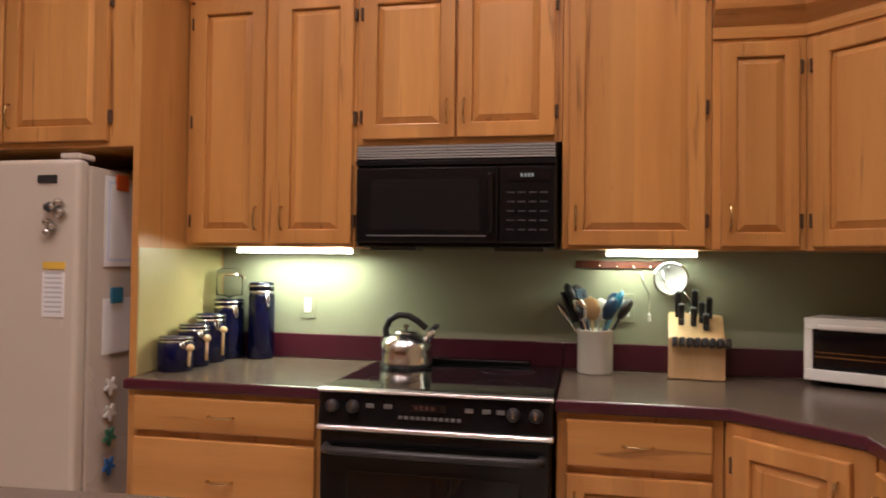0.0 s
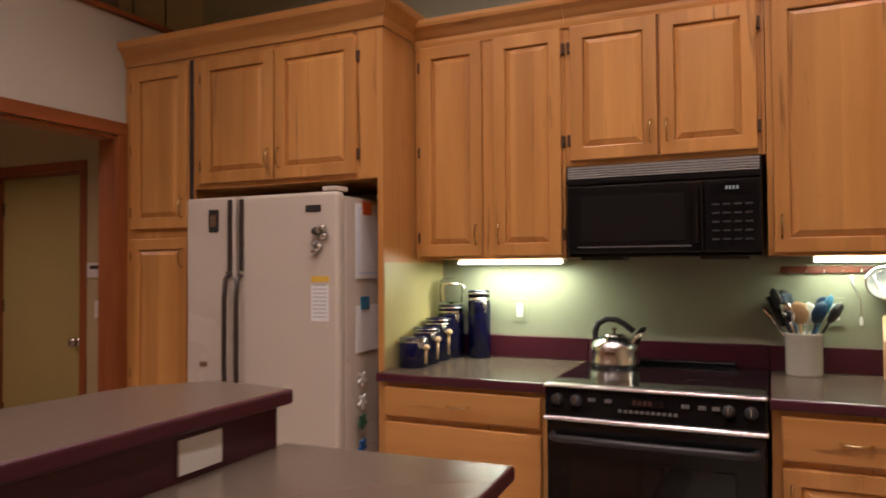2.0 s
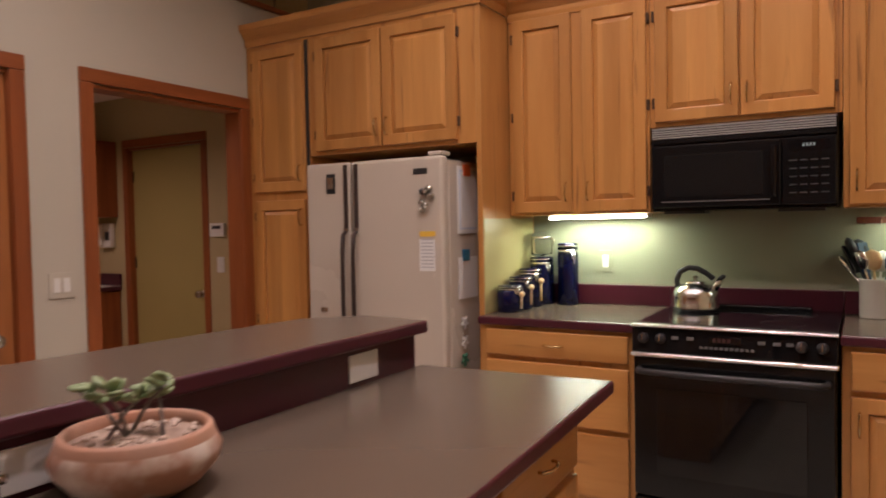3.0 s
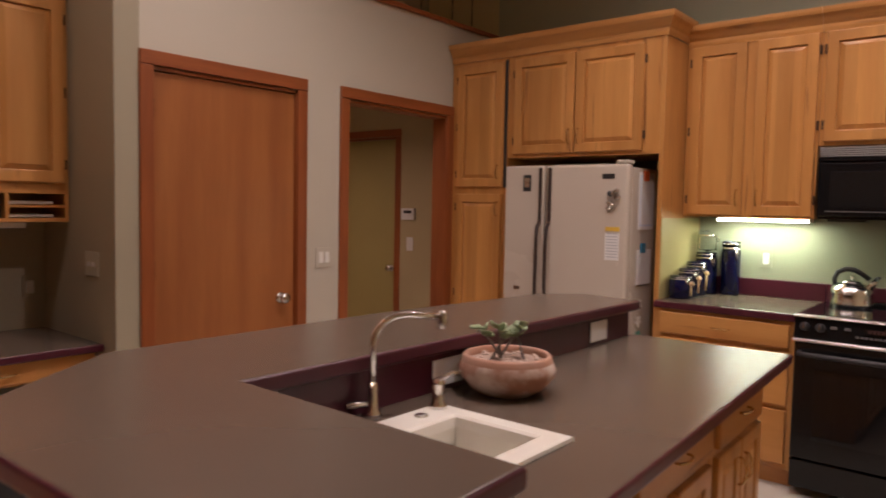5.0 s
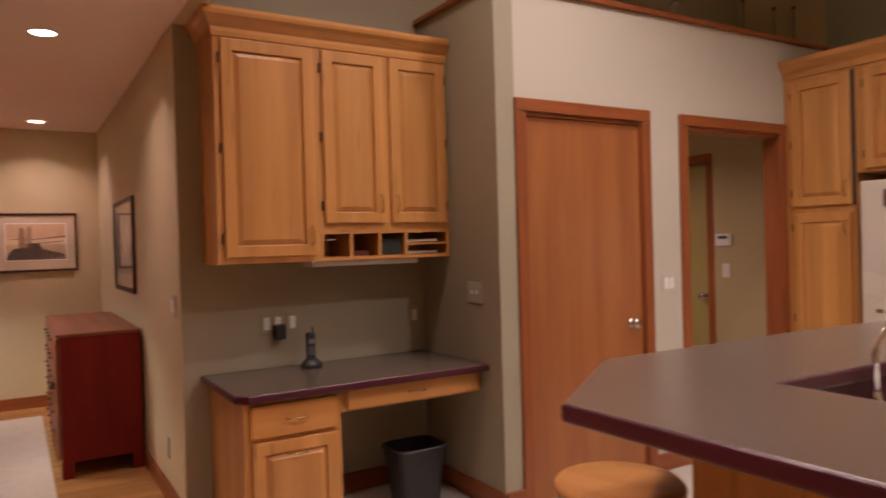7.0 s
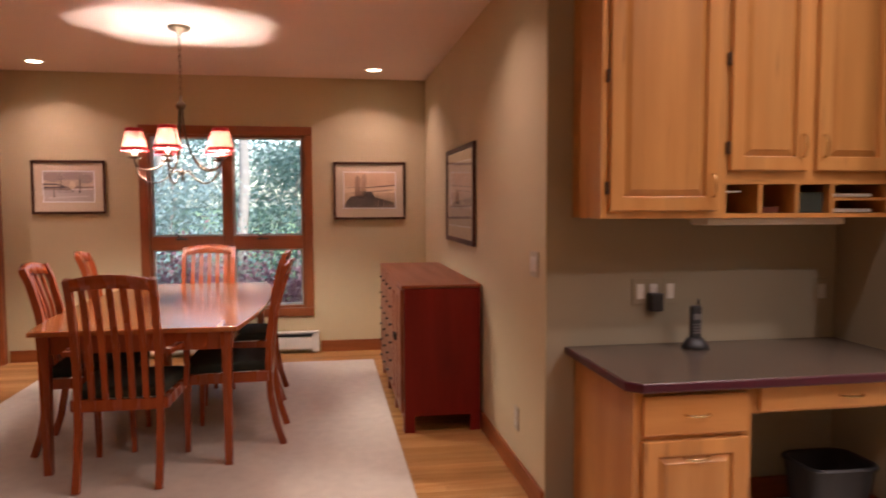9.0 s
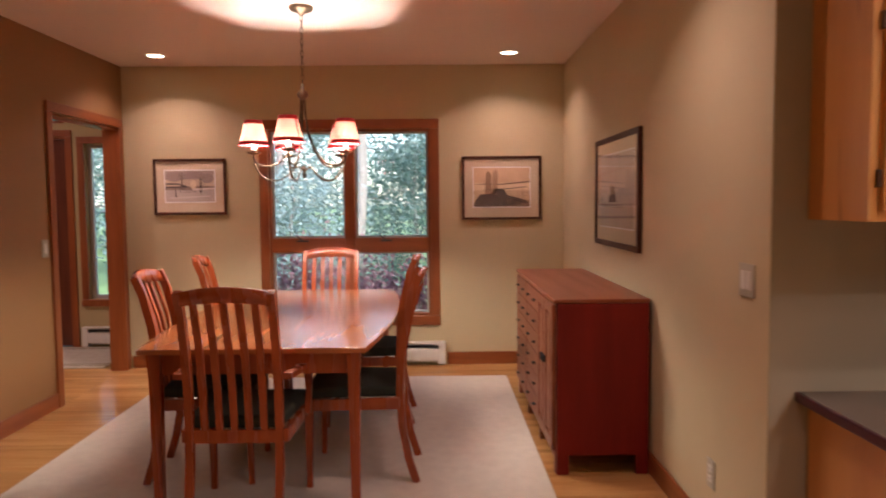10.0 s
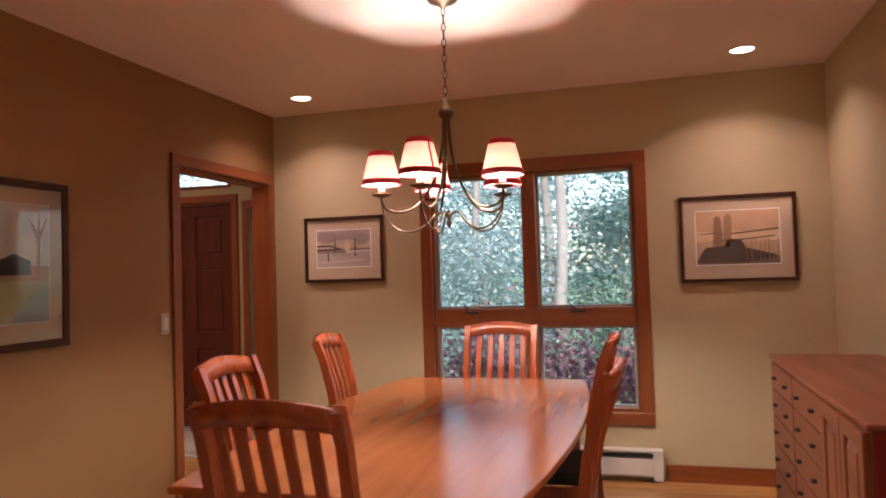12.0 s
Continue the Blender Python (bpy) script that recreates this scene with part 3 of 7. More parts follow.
def cab_door(parent, x0, z0, x1, z1, handle=None, hinge=None, mat=M_MAPLE, panel=M_MAPLE, name="door", m=None):
    """A raised-panel door: two stiles, two rails, and a bevelled field set between them."""
    bm = bmesh.new()
    w = min(0.058, (x1 - x0) * 0.2)
    rim = ((x0, z0), (x1, z0), (x1, z1), (x0, z1))
    eye = ((x0 + w, z0 + w), (x1 - w, z0 + w), (x1 - w, z1 - w), (x0 + w, z1 - w))
    fo, bo, fi, bi = ([bm.verts.new((x, y, z)) for x, z in ring] for ring, y in ((rim, -0.021), (rim, -0.001), (eye, -0.021), (eye, -0.001)))
    for a, b in ((fo, fi), (fi, bi), (bi, bo), (bo, fo)):
        for i in range(4):
            j = (i + 1) % 4
            bm.faces.new((a[i], a[j], b[j], b[i]))
    bmesh.ops.recalc_face_normals(bm, faces=bm.faces)
    ease = [e for e in bm.edges if all(v in fo for v in e.verts) or all(v in fi for v in e.verts)]
    bmesh.ops.bevel(bm, geom=ease, offset=0.0045, segments=2, profile=0.5, affect='EDGES')
    d = part(name, bm, mat, parent)
    bm = bmesh.new()
    a, b, c, e = x0 + w - 0.002, z0 + w - 0.002, x1 - w + 0.002, z1 - w + 0.002
    s = min(0.026, (c - a) * 0.2)
    outer = [bm.verts.new(p) for p in ((a, -0.006, b), (c, -0.006, b), (c, -0.006, e), (a, -0.006, e))]
    mid = [bm.verts.new(p) for p in ((a + s, -0.0175, b + s), (c - s, -0.0175, b + s), (c - s, -0.0175, e - s), (a + s, -0.0175, e - s))]
    inn = [bm.verts.new(p) for p in ((a + s + 0.002, -0.0195, b + s + 0.002), (c - s - 0.002, -0.0195, b + s + 0.002), (c - s - 0.002, -0.0195, e - s - 0.002), (a + s + 0.002, -0.0195, e - s - 0.002))]
    for i in range(4):
        j = (i + 1) % 4
        bm.faces.new((outer[i], outer[j], mid[j], mid[i]))
        bm.faces.new((mid[i], mid[j], inn[j], inn[i]))
    bm.faces.new(inn)
    part("panel", bm, panel, d)
    if handle:
        pull(d, x0 + 0.028 if handle[0] == 'l' else x1 - 0.028, z0 + 0.10 if handle[1] == 'b' else z1 - 0.10)
    if hinge:
        hx = x0 - 0.007 if hinge == 'l' else x1 + 0.007
        n = (0.09, (z1 - z0) * 0.5, z1 - z0 - 0.09) if z1 - z0 > 0.8 else (0.09, z1 - z0 - 0.09)
        for q in n:
            part("hinge", B((hx - 0.007, -0.016, z0 + q - 0.025, hx + 0.006, 0.001, z0 + q + 0.025), bevel=0.003, seg=1), M_HINGE, d)
    return d


def drawer(parent, x0, z0, x1, z1, pulls=1):
    d = part("drawer", B((x0, -0.021, z0, x1, -0.001, z1), bevel=0.005), M_MAPLE_H, parent)
    for i in range(pulls):
        pull(d, x0 + (x1 - x0) * (i + 0.5) / pulls, (z0 + z1) / 2, False)
    return d


def crown(parent, x0, x1, z, y=0.0, left=0.0, right=0.0, mat=M_MAPLE_H):
    """A moulding that flares outwards; left and right give the returns along the sides."""
    prof = ((0.0, 0.0), (0.008, 0.0), (0.012, 0.022), (0.012, 0.040), (0.022, 0.052), (0.036, 0.075), (0.052, 0.092), (0.056, 0.108), (0.056, 0.125), (0.0, 0.125))
    bm = bmesh.new()
    paths = []
    for o, h in prof:
        row = []
        if left:
            row.append((x0 - o, left, z + h))
        row.append((x0 - (o if left else 0), y - o, z + h))
        row.append((x1 + (o if right else 0), y - o, z + h))
        if right:
            row.append((x1 + o, right, z + h))
        paths.append([bm.verts.new(p) for p in row])
    for a, b in zip(paths, paths[1:] + paths[:1]):
        for i in range(len(a) - 1):
            bm.faces.new((a[i], a[i + 1], b[i + 1], b[i]))
    bm.faces.new([r[0] for r in paths])
    bm.faces.new([r[-1] for r in paths][::-1])
    return part("crown_moulding", bm, mat, parent)


def cabinet(name, label, x, y, z, w, d, h, turn=0, front=0.0, mat=M_MAPLE, group="kitchen cabinets"):
    e = thing(name, label, "cabinet", pose(x, y, z, 0, 0, turn), group)
    part("body", B((0, 0, 0, w, d, h), bevel=0.002, seg=1), mat, e)
    return e


UF = 3.14
UP, TOP = 1.395, 2.425
UD = WALL_N - UF - 0.002
# uppers by the stove
c = cabinet("wall_cabinet", "tall honey maple wall cabinet with two raised-panel doors", -1.222, UF, UP, 0.728, UD, TOP - UP)
cab_door(c, 0.030, 0.012, 0.345, 1.00, "rb", 'l')
cab_door(c, 0.400, 0.012, 0.715, 1.00, "lb", 'r')
crown(c, 0, 0.728, 1.0)
c = cabinet("wall_cabinet", "short honey maple cabinet over the microwave with two doors", -0.492, UF, 1.79, 0.79, UD, TOP - 1.79)
cab_door(c, 0.025, 0.022, 0.388, 0.605, "rb", 'l')
cab_door(c, 0.398, 0.022, 0.762, 0.605, "lb", 'r')
crown(c, 0, 0.79, 0.605)
c = cabinet("wall_cabinet", "tall honey maple wall cabinet with one wide raised-panel door", 0.300, UF, UP, 0.518, UD, TOP - UP)
cab_door(c, 0.022, 0.012, 0.497, 1.00, "lb", 'r')
crown(c, 0, 0.518, 1.0, right=UD)
c = cabinet("wall_cabinet", "lower honey maple wall cabinet with one narrow door", 0.820, UF, UP, 0.31, UD, 0.765)
cab_door(c, 0.030, 0.012, 0.285, 0.725, "lb", 'r')
crown(c, 0, 0.31, 0.745)
c = thing("corner_cabinet", "angled honey maple corner wall cabinet with one door", "cabinet", pose(1.132, UF, UP, 0, 0, -45), "kitchen cabinets")
bm = bmesh.new()
slab(bm, [(0, 0), (0.42, 0), (0.66, 0.24), (0.225, 0.673), (0.0, 0.448)][:2] + [(0.42 + 0.225, 0.225), (0.21, 0.66), (-0.225, 0.225)], 0, 0.765, 0.0)
part("body", bm, M_MAPLE, c)
cab_door(c, 0.028, 0.012, 0.392, 0.725, "rb", 'l')
crown(c, 0, 0.42, 0.745)

# refrigerator surround
FF = 2.83
c = cabinet("refrigerator_cabinet", "honey maple cabinet over the refrigerator with two doors", -2.31, FF, 1.755, 1.055, WALL_N - FF - 0.002, TOP - 1.755)
cab_door(c, 0.055, 0.022, 0.50, 0.64, "rb", 'l')
cab_door(c, 0.510, 0.022, 0.955, 0.64, "lb", 'r')
crown(c, 0, 1.083, 0.67, right=0.31)
c = lone("end_panel", B((-1.255, FF, 0.0, -1.228, WALL_N - 0.002, TOP), bevel=0.002, seg=1), M_MAPLE, "tall honey maple end panel beside the refrigerator", "panel")
# added sheet: carries the strip light's glow on the lower end panel
lone("side_splash", B((-1.2275, FF + 0.004, 0.9155, -1.2235, WALL_N - 0.024, 1.382), bevel=0.001, seg=1), M_STRIPGLOW, "added pale olive sheet with the strip light's glow in its colour", "panel")
c = cabinet("pantry_cabinet", "tall honey maple pantry cabinet, its upper door ajar", -2.792, FF, 0.0, 0.478, WALL_N - FF - 0.002, TOP)
cab_door(c, 0.060, 1.565, 0.445, 2.395, "rb", 'l')
cab_door(c, 0.060, 0.12, 0.445, 1.515, "rt", 'l')
# dark strip on the face stands for the shade in the door's gap
part("gap_shade_strip", B((0.452, -0.004, 1.56, 0.476, 0.001, 2.41)), M_DARK, c)
crown(c, 0, 0.482, TOP)

# base units
BF = 2.785
c = cabinet("base_cabinet", "honey maple base cabinet with three wide drawers", -1.222, BF, 0.10, 0.744, WALL_N - BF - 0.002, 0.772)
part("plinth", B((0.0, 0.06, -0.10, 0.744, 0.10, 0.0)), M_MAPLE_H, c)
drawer(c, 0.035, 0.635, 0.72, 0.755)
drawer(c, 0.035, 0.335, 0.72, 0.610)
drawer(c, 0.035, 0.03, 0.72, 0.31)
c = cabinet("base_cabinet", "honey maple base cabinet with a drawer over a door", 0.302, BF, 0.10, 0.50, WALL_N - BF - 0.002, 0.772)
part("plinth", B((0.0, 0.06, -0.10, 0.50, 0.10, 0.0)), M_MAPLE_H, c)
drawer(c, 0.03, 0.61, 0.465, 0.755)
cab_door(c, 0.03, 0.03, 0.465, 0.585, "lt", 'r')
c = thing("corner_base_cabinet", "angled honey maple corner base cabinet with one door", "cabinet", pose(0.806, BF, 0.10, 0, 0, -45), "kitchen cabinets")
bm = bmesh.new()
slab(bm, [(0, 0), (0.43, 0), (0.905, 0.475), (0.43, 0.95), (-0.475, 0.475)][:2] + [(0.43 + 0.44, 0.44), (0.41, 0.90), (-0.44, 0.46)], 0, 0.772, 0.0)
part("body", bm, M_MAPLE, c)
cab_door(c, 0.035, 0.03, 0.375, 0.735, "rt", 'l')
c = cabinet("base_cabinet", "honey maple base cabinet under the side counter", 1.112, 2.47, 0.10, 0.9, WALL_E - 1.112 - 0.002, 0.772, -90)
cab_door(c, 0.03, 0.03, 0.45, 0.735, "lt", 'r')
cab_door(c, 0.46, 0.03, 0.87, 0.735, "rt", 'l')
part("plinth", B((0.0, 0.06, -0.10, 0.9, 0.10, 0.0)), M_MAPLE_H, c)


def banded(name, bm, label, tex=M_LAMINATE):
    """A laminate top in two parts: its level surface, and the burgundy edge and underside."""
    bm.normal_update()
    e = thing(name, label, "worktop")
    other = bm.copy()
    other.normal_update()
    bmesh.ops.delete(bm, geom=[f for f in bm.faces if f.normal.z <= 0.95], context='FACES')
    bmesh.ops.delete(other, geom=[f for f in other.faces if f.normal.z > 0.95], context='FACES')
    ob = new("surface", bpy.data.meshes.new("surface"))
    bm.to_mesh(ob.data)
    bm.free()
    ob.data.materials.append(tex)
    ob.parent = e
    ob = new("edge_band", bpy.data.meshes.new("edge_band"))
    other.to_mesh(ob.data)
    other.free()
    ob.data.materials.append(M_BURGUNDY)
    ob.parent = e
    tagged(ob, "burgundy laminate edge")
    return e


def worktop(name, outline, z0, z1, label, tex=M_LAMINATE):
    bm = bmesh.new()
    slab(bm, outline, z0, z1, 0.009)
    return banded(name, bm, label, tex)


CF = 2.76
worktop("worktop", [(-1.226, CF), (-0.476, CF), (-0.476, WALL_N - 0.003), (-1.226, WALL_N - 0.003)], 0.874, 0.914, "grey laminate worktop with burgundy edge beside the stove")
worktop("worktop", [(0.298, CF), (0.815, CF), (1.09, 2.485), (1.09, 1.57), (WALL_E - 0.003, 1.57), (WALL_E - 0.003, WALL_N - 0.003), (0.298, WALL_N - 0.003)], 0.874, 0.914, "grey laminate corner worktop with burgundy edge")
lone("backsplash", B((-1.224, WALL_N - 0.022, 0.915, -0.476, WALL_N - 0.001, 1.02), bevel=0.003), M_BURGUNDY, "low burgundy laminate backsplash", "backsplash")
lone("backsplash", B((-0.474, WALL_N - 0.022, 0.915, 0.297, WALL_N - 0.001, 1.02), bevel=0.003), M_BURGUNDY, "low burgundy laminate backsplash behind the stove", "backsplash")
lone("backsplash", B((0.299, WALL_N - 0.022, 0.915, WALL_E - 0.03, WALL_N - 0.001, 1.02), bevel=0.003), M_BURGUNDY, "low burgundy laminate backsplash", "backsplash")
for x0, x1 in ((-1.05, -0.54), (0.46, 0.79)):
    e = thing("strip_light", "lit slim strip light under the wall cabinet", "lamp", None, "strip lights")
    part("housing", B((x0, 3.25, 1.374, x1, 3.34, 1.394), bevel=0.003), M_WHITE, e)
    part("diffuser", B((x0 + 0.004, 3.236, 1.372, x1 - 0.004, 3.252, 1.382), bevel=0.003), M_TUBE, e)

# ---------- island ----------
isl = thing("kitchen_island", "long kitchen island of maple with a burgundy riser", "island")
part("base", B((-0.80, 0.40, 0.10, -0.33, 1.62, 0.872), (-0.80, -0.22, 0.10, -0.30, 0.40, 0.70)), M_MAPLE, isl)
part("knee_wall", B((-0.95, -0.40, 0.0, -0.846, 1.58, 1.02), (-0.846, -0.40, 0.0, -0.20, -0.302, 1.02)), M_MAPLE, isl, "maple panelling under the raised bar")
part("riser", B((-0.845, -0.301, 0.905, -0.833, 1.59, 1.021)), M_BURGUNDY, isl, "burgundy laminate riser")
part("riser", B((-0.833, -0.301, 0.905, -0.17, -0.289, 1.021)), M_BURGUNDY, isl, "burgundy laminate riser")
part("plinth", B((-0.78, -0.18, 0.0, -0.36, 1.58, 0.10)), M_MAPLE_H, isl)
SK = (-0.712, -0.10, -0.360, 0.238)      # cut-out of the sink
bm = bmesh.new()
outer = [(-0.842, -0.30), (-0.118, -0.30), (-0.228, 1.672), (-0.842, 1.635)]
inner = [(SK[0], SK[1]), (SK[2], SK[1]), (SK[2], SK[3]), (SK[0], SK[3])]
rings = [[bm.verts.new((x, y, z)) for x, y in ring] for ring in (outer, inner) for z in (0.874, 0.914)]
ease = []
for a, b in ((1, 3), (0, 2), (0, 1), (2, 3)):
    for i in range(4):
        j = (i + 1) % 4
        fc = bm.faces.new((rings[a][i], rings[a][j], rings[b][j], rings[b][i]))
        if (a, b) == (0, 1):
            ease += [e for e in fc.edges if abs(e.verts[0].co.z - e.verts[1].co.z) < 0.01]
bmesh.ops.recalc_face_normals(bm, faces=bm.faces)
bmesh.ops.bevel(bm, geom=list(set(ease)), offset=0.009, segments=3, profile=0.5, affect='EDGES')
banded("island_worktop", bm, "grey laminate island worktop with burgundy edge and a sink cut-out")
worktop("bar_counter", [(-0.820, -0.268), (-0.790, 1.60), (-1.05, 1.625), (-1.20, 1.47), (-1.285, 0.60), (-1.29, -0.34), (-0.96, -0.77), (-0.10, -0.74), (-0.120, -0.275)], 1.022, 1.062, "raised L-shaped grey laminate bar top with burgundy edge")
for y0, w, kind in ((-0.16, 0.55, 0), (0.40, 0.62, 1), (1.03, 0.56, 1)):
    c = cabinet("island_cabinet", "honey maple island base cabinet with drawer and doors", -0.25 - (y0 + 0.3) * 0.035, y0, 0.10, w, 0.10, 0.77, 92.0, group="island cabinets")
    if kind:
        drawer(c, 0.03, 0.60, w - 0.03, 0.745)
        cab_door(c, 0.03, 0.03, w / 2 - 0.005, 0.575, "rt", None)
        cab_door(c, w / 2 + 0.005, 0.03, w - 0.03, 0.575, "lt", None)
    else:
        cab_door(c, 0.03, 0.03, w - 0.03, 0.745, "rt", None)


# ---------- refrigerator ----------
FR = 2.69
f = thing("refrigerator", "bisque side-by-side refrigerator with dark handles, magnets and papers", "refrigerator", pose(-2.225, FR, 0))
FW, FS = 0.855, 0.30
M_HANDLE = material("brown_black_handle", (0.035, 0.022, 0.018), 0.35)
part("body", B((0.004, 0.07, 0.03, FW - 0.004, 0.72, 1.675), bevel=0.006), M_FRIDGE, f)
part("freezer_door", B((0.0, 0.0, 0.10, FS - 0.006, 0.062, 1.692), bevel=0.012, seg=3), M_FRIDGE, f)
part("main_door", B((FS + 0.006, 0.0, 0.10, FW, 0.062, 1.692), bevel=0.018, seg=4), M_FRIDGE, f)
part("kick_grille", B((0.01, 0.03, 0.0, FW - 0.01, 0.07, 0.09), bevel=0.004), M_DARK, f)
part("hinge_cover", B((FW - 0.09, 0.015, 1.694, FW - 0.01, 0.10, 1.715), bevel=0.006), M_FRIDGE, f)
for hx, s in ((FS - 0.030, -1), (FS + 0.038, 1)):
    bm = bmesh.new()
    tube(bm, [(hx, 0.004, 0.56), (hx, -0.026, 0.60), (hx, -0.040, 0.72), (hx, -0.046, 0.95), (hx, -0.044, 1.22), (hx, -0.036, 1.31), (hx, -0.006, 1.335)], 0.0115, 12)
    hd = part("handle", bm, M_HANDLE, f, "dark bowed handle")
    part("grip_strip", B((hx - 0.010, -0.014, 1.345, hx + 0.010, 0.002, 1.678), bevel=0.004), M_HANDLE, f, "dark upright trim strip")
    part("cap", B((hx - 0.012, -0.020, 1.330, hx + 0.012, 0.002, 1.347), bevel=0.004), M_NICKEL, hd)
part("magnet", B((0.085, -0.006, 0.900, 0.13, 0.001, 0.925), bevel=0.003), M_NICKEL, f, "small grey magnet")
part("badge", B((FW - 0.165, -0.004, 1.605, FW - 0.085, 0.001, 1.635), bevel=0.001, seg=1), M_DARK, f, "small dark maker's plate")
part("label", B((FW - 0.135, -0.003, 1.30, FW - 0.045, 0.001, 1.325)), M_YELLOWTAG, f, "yellow header of a list")
note = part("note", B((FW - 0.137, -0.0022, 1.13, FW - 0.047, 0.001, 1.288)), M_PAPER, f, "paper list with printed lines")
for i in range(9):
    part("text_line", B((FW - 0.127, -0.003, 1.282 - i * 0.017, FW - 0.057, -0.002, 1.288 - i * 0.017)), M_PRINT, note)
mg = part("display", B((0.140, -0.006, 1.53, 0.200, 0.001, 1.635), bevel=0.004), M_DARK, f, "grey framed magnet")
part("screen", B((0.150, -0.008, 1.555, 0.190, -0.005, 1.615)), M_NICKEL, mg)
for i in range(7):
    a = i * 0.9
    bm = bmesh.new()
    lathe(bm, [(0.0, -0.018), (0.012, -0.010), (0.018, 0), (0.012, 0.010), (0.0, 0.016)], FW - 0.085 + 0.028 * math.cos(a), -0.014, 1.50 + 0.045 * math.sin(a * 1.3) - i * 0.006, 10)
    part("magnet", bm, M_NICKEL, f, "small shiny magnet")
bm = bmesh.new()
lathe(bm, [(0.0, -0.022), (0.018, -0.01), (0.02, 0.006), (0.0, 0.02)], FW - 0.105, -0.014, 1.52, 12)
part("magnet", bm, M_DARK, f, "dark round magnet")
part("magnet", B((0.075, -0.006, 0.735, 0.135, 0.001, 0.765), bevel=0.003), M_TEAL, f, "small teal magnet")
part("paper", B((FW, 0.14, 1.31, FW + 0.002, 0.36, 1.65)), M_PAPER, f, "white sheet with a blue border")
part("sheet_border", B((FW + 0.001, 0.16, 1.33, FW + 0.0035, 0.34, 1.63)), material("pale_blue_border", (0.55, 0.62, 0.72), 0.8), f)
part("sheet_face", B((FW + 0.003, 0.17, 1.34, FW + 0.0045, 0.33, 1.62)), M_PAPER, f)
part("paper", B((FW, 0.14, 0.98, FW + 0.003, 0.34, 1.19)), M_PAPER, f, "small white sheet")
part("magnet", B((FW, 0.20, 1.60, FW + 0.010, 0.27, 1.66), bevel=0.004), M_ORANGE, f, "orange magnet")
part("magnet", B((FW, 0.18, 1.17, FW + 0.010, 0.25, 1.23), bevel=0.004), M_TEAL, f, "teal magnet")
for mz, mm in ((0.86, M_WHITE), (0.76, M_WHITE), (0.67, material("green_enamel", (0.05, 0.2, 0.12), 0.4)), (0.56, material("blue_enamel", (0.03, 0.14, 0.42), 0.4))):
    bm = bmesh.new()
    slab(bm, [((0.026 + 0.011 * math.cos(i * math.pi / 3)) * math.cos(i * math.pi / 15), (0.026 + 0.011 * math.cos(i * math.pi / 3)) * math.sin(i * math.pi / 15)) for i in range(30)], 0.0, 0.010, 0.002)
    bmesh.ops.transform(bm, matrix=pose(FW - 0.001, 0.19, mz, 0, 90, 0), verts=bm.verts)
    part("magnet", bm, mm, f, "flower-shaped magnet")

# ---------- stove and microwave ----------
s = thing("stove", "black slide-in electric stove with a glass top and chrome rail", "stove", pose(-0.470, 2.72, 0))
SW = 0.762
part("body", B((0.004, 0.05, 0.03, SW - 0.004, 0.72, 0.905), bevel=0.003), M_BLACK, s)
part("cooktop", B((0.0, 0.03, 0.912, SW, 0.735, 0.924), bevel=0.004), M_BLACK_GLASS, s, "black glass cooktop")
for rx, ry, rr in ((0.20, 0.22, 0.10), (0.20, 0.54, 0.075), (0.56, 0.22, 0.085), (0.56, 0.54, 0.11)):
    bm = bmesh.new()
    lathe(bm, [(rr - 0.003, 0.9243), (rr - 0.003, 0.9248), (rr, 0.9248), (rr, 0.9243)], rx, ry, 0, 48)
    part("burner_ring", bm, material("burner_grey", (0.035, 0.035, 0.036), 0.2), s)
part("vent_bar", B((0.12, 0.66, 0.922, SW - 0.12, 0.715, 0.944), bevel=0.006), M_BLACK, s)
bm = bmesh.new()
box(bm, 0.0, -0.012, 0.0, SW, 0.04, 0.112, 0.006)
bmesh.ops.transform(bm, matrix=pose(0, 0.0, 0.805, -8), verts=bm.verts)
cp = part("control_panel", bm, M_BLACK, s, "black sloped control panel")
for kx in (0.05, 0.12, SW - 0.12, SW - 0.05):
    bm = bmesh.new()
    lathe(bm, [(0.0, 0), (0.022, 0), (0.021, 0.010), (0.016, 0.024), (0.0, 0.026)], m=pose(kx, -0.008, 0.868, 82), steps=20)
    k = part("knob", bm, M_DARK, cp)
    part("pointer", B((kx - 0.002, -0.037, 0.862, kx + 0.002, -0.030, 0.888)), M_NICKEL, k)
part("display", B((0.31, -0.012, 0.862, 0.43, -0.003, 0.888), bevel=0.002), M_BLACK_GLASS, cp)
bm = bmesh.new()
for i in range(4):
    box(bm, 0.325 + i * 0.018, -0.0128, 0.868, 0.337 + i * 0.018, -0.0118, 0.882)
part("digits", bm, glowing("red_digits", (0.7, 0.1, 0.06), 0.008, (0.02, 0.01, 0.01)), cp)
for i in range(11):
    part("button", B((0.275 + i * 0.019, -0.0165, 0.838, 0.287 + i * 0.019, -0.0100, 0.847)), M_GREYLINE, cp)
for q in (0.165, 0.225, 0.49, 0.545, 0.59):
    part("button", B((q, -0.0125, 0.868, q + 0.025, -0.004, 0.880)), M_GREYLINE, cp)
part("rail", B((-0.004, -0.018, 0.790, SW + 0.004, 0.03, 0.806), bevel=0.007, seg=4), M_RAIL, s, "chrome rail over the oven door")
part("rail", B((-0.003, -0.012, 0.913, SW + 0.003, 0.034, 0.9235), bevel=0.0045, seg=4), M_RAIL, s, "chrome front edge of the cooktop")
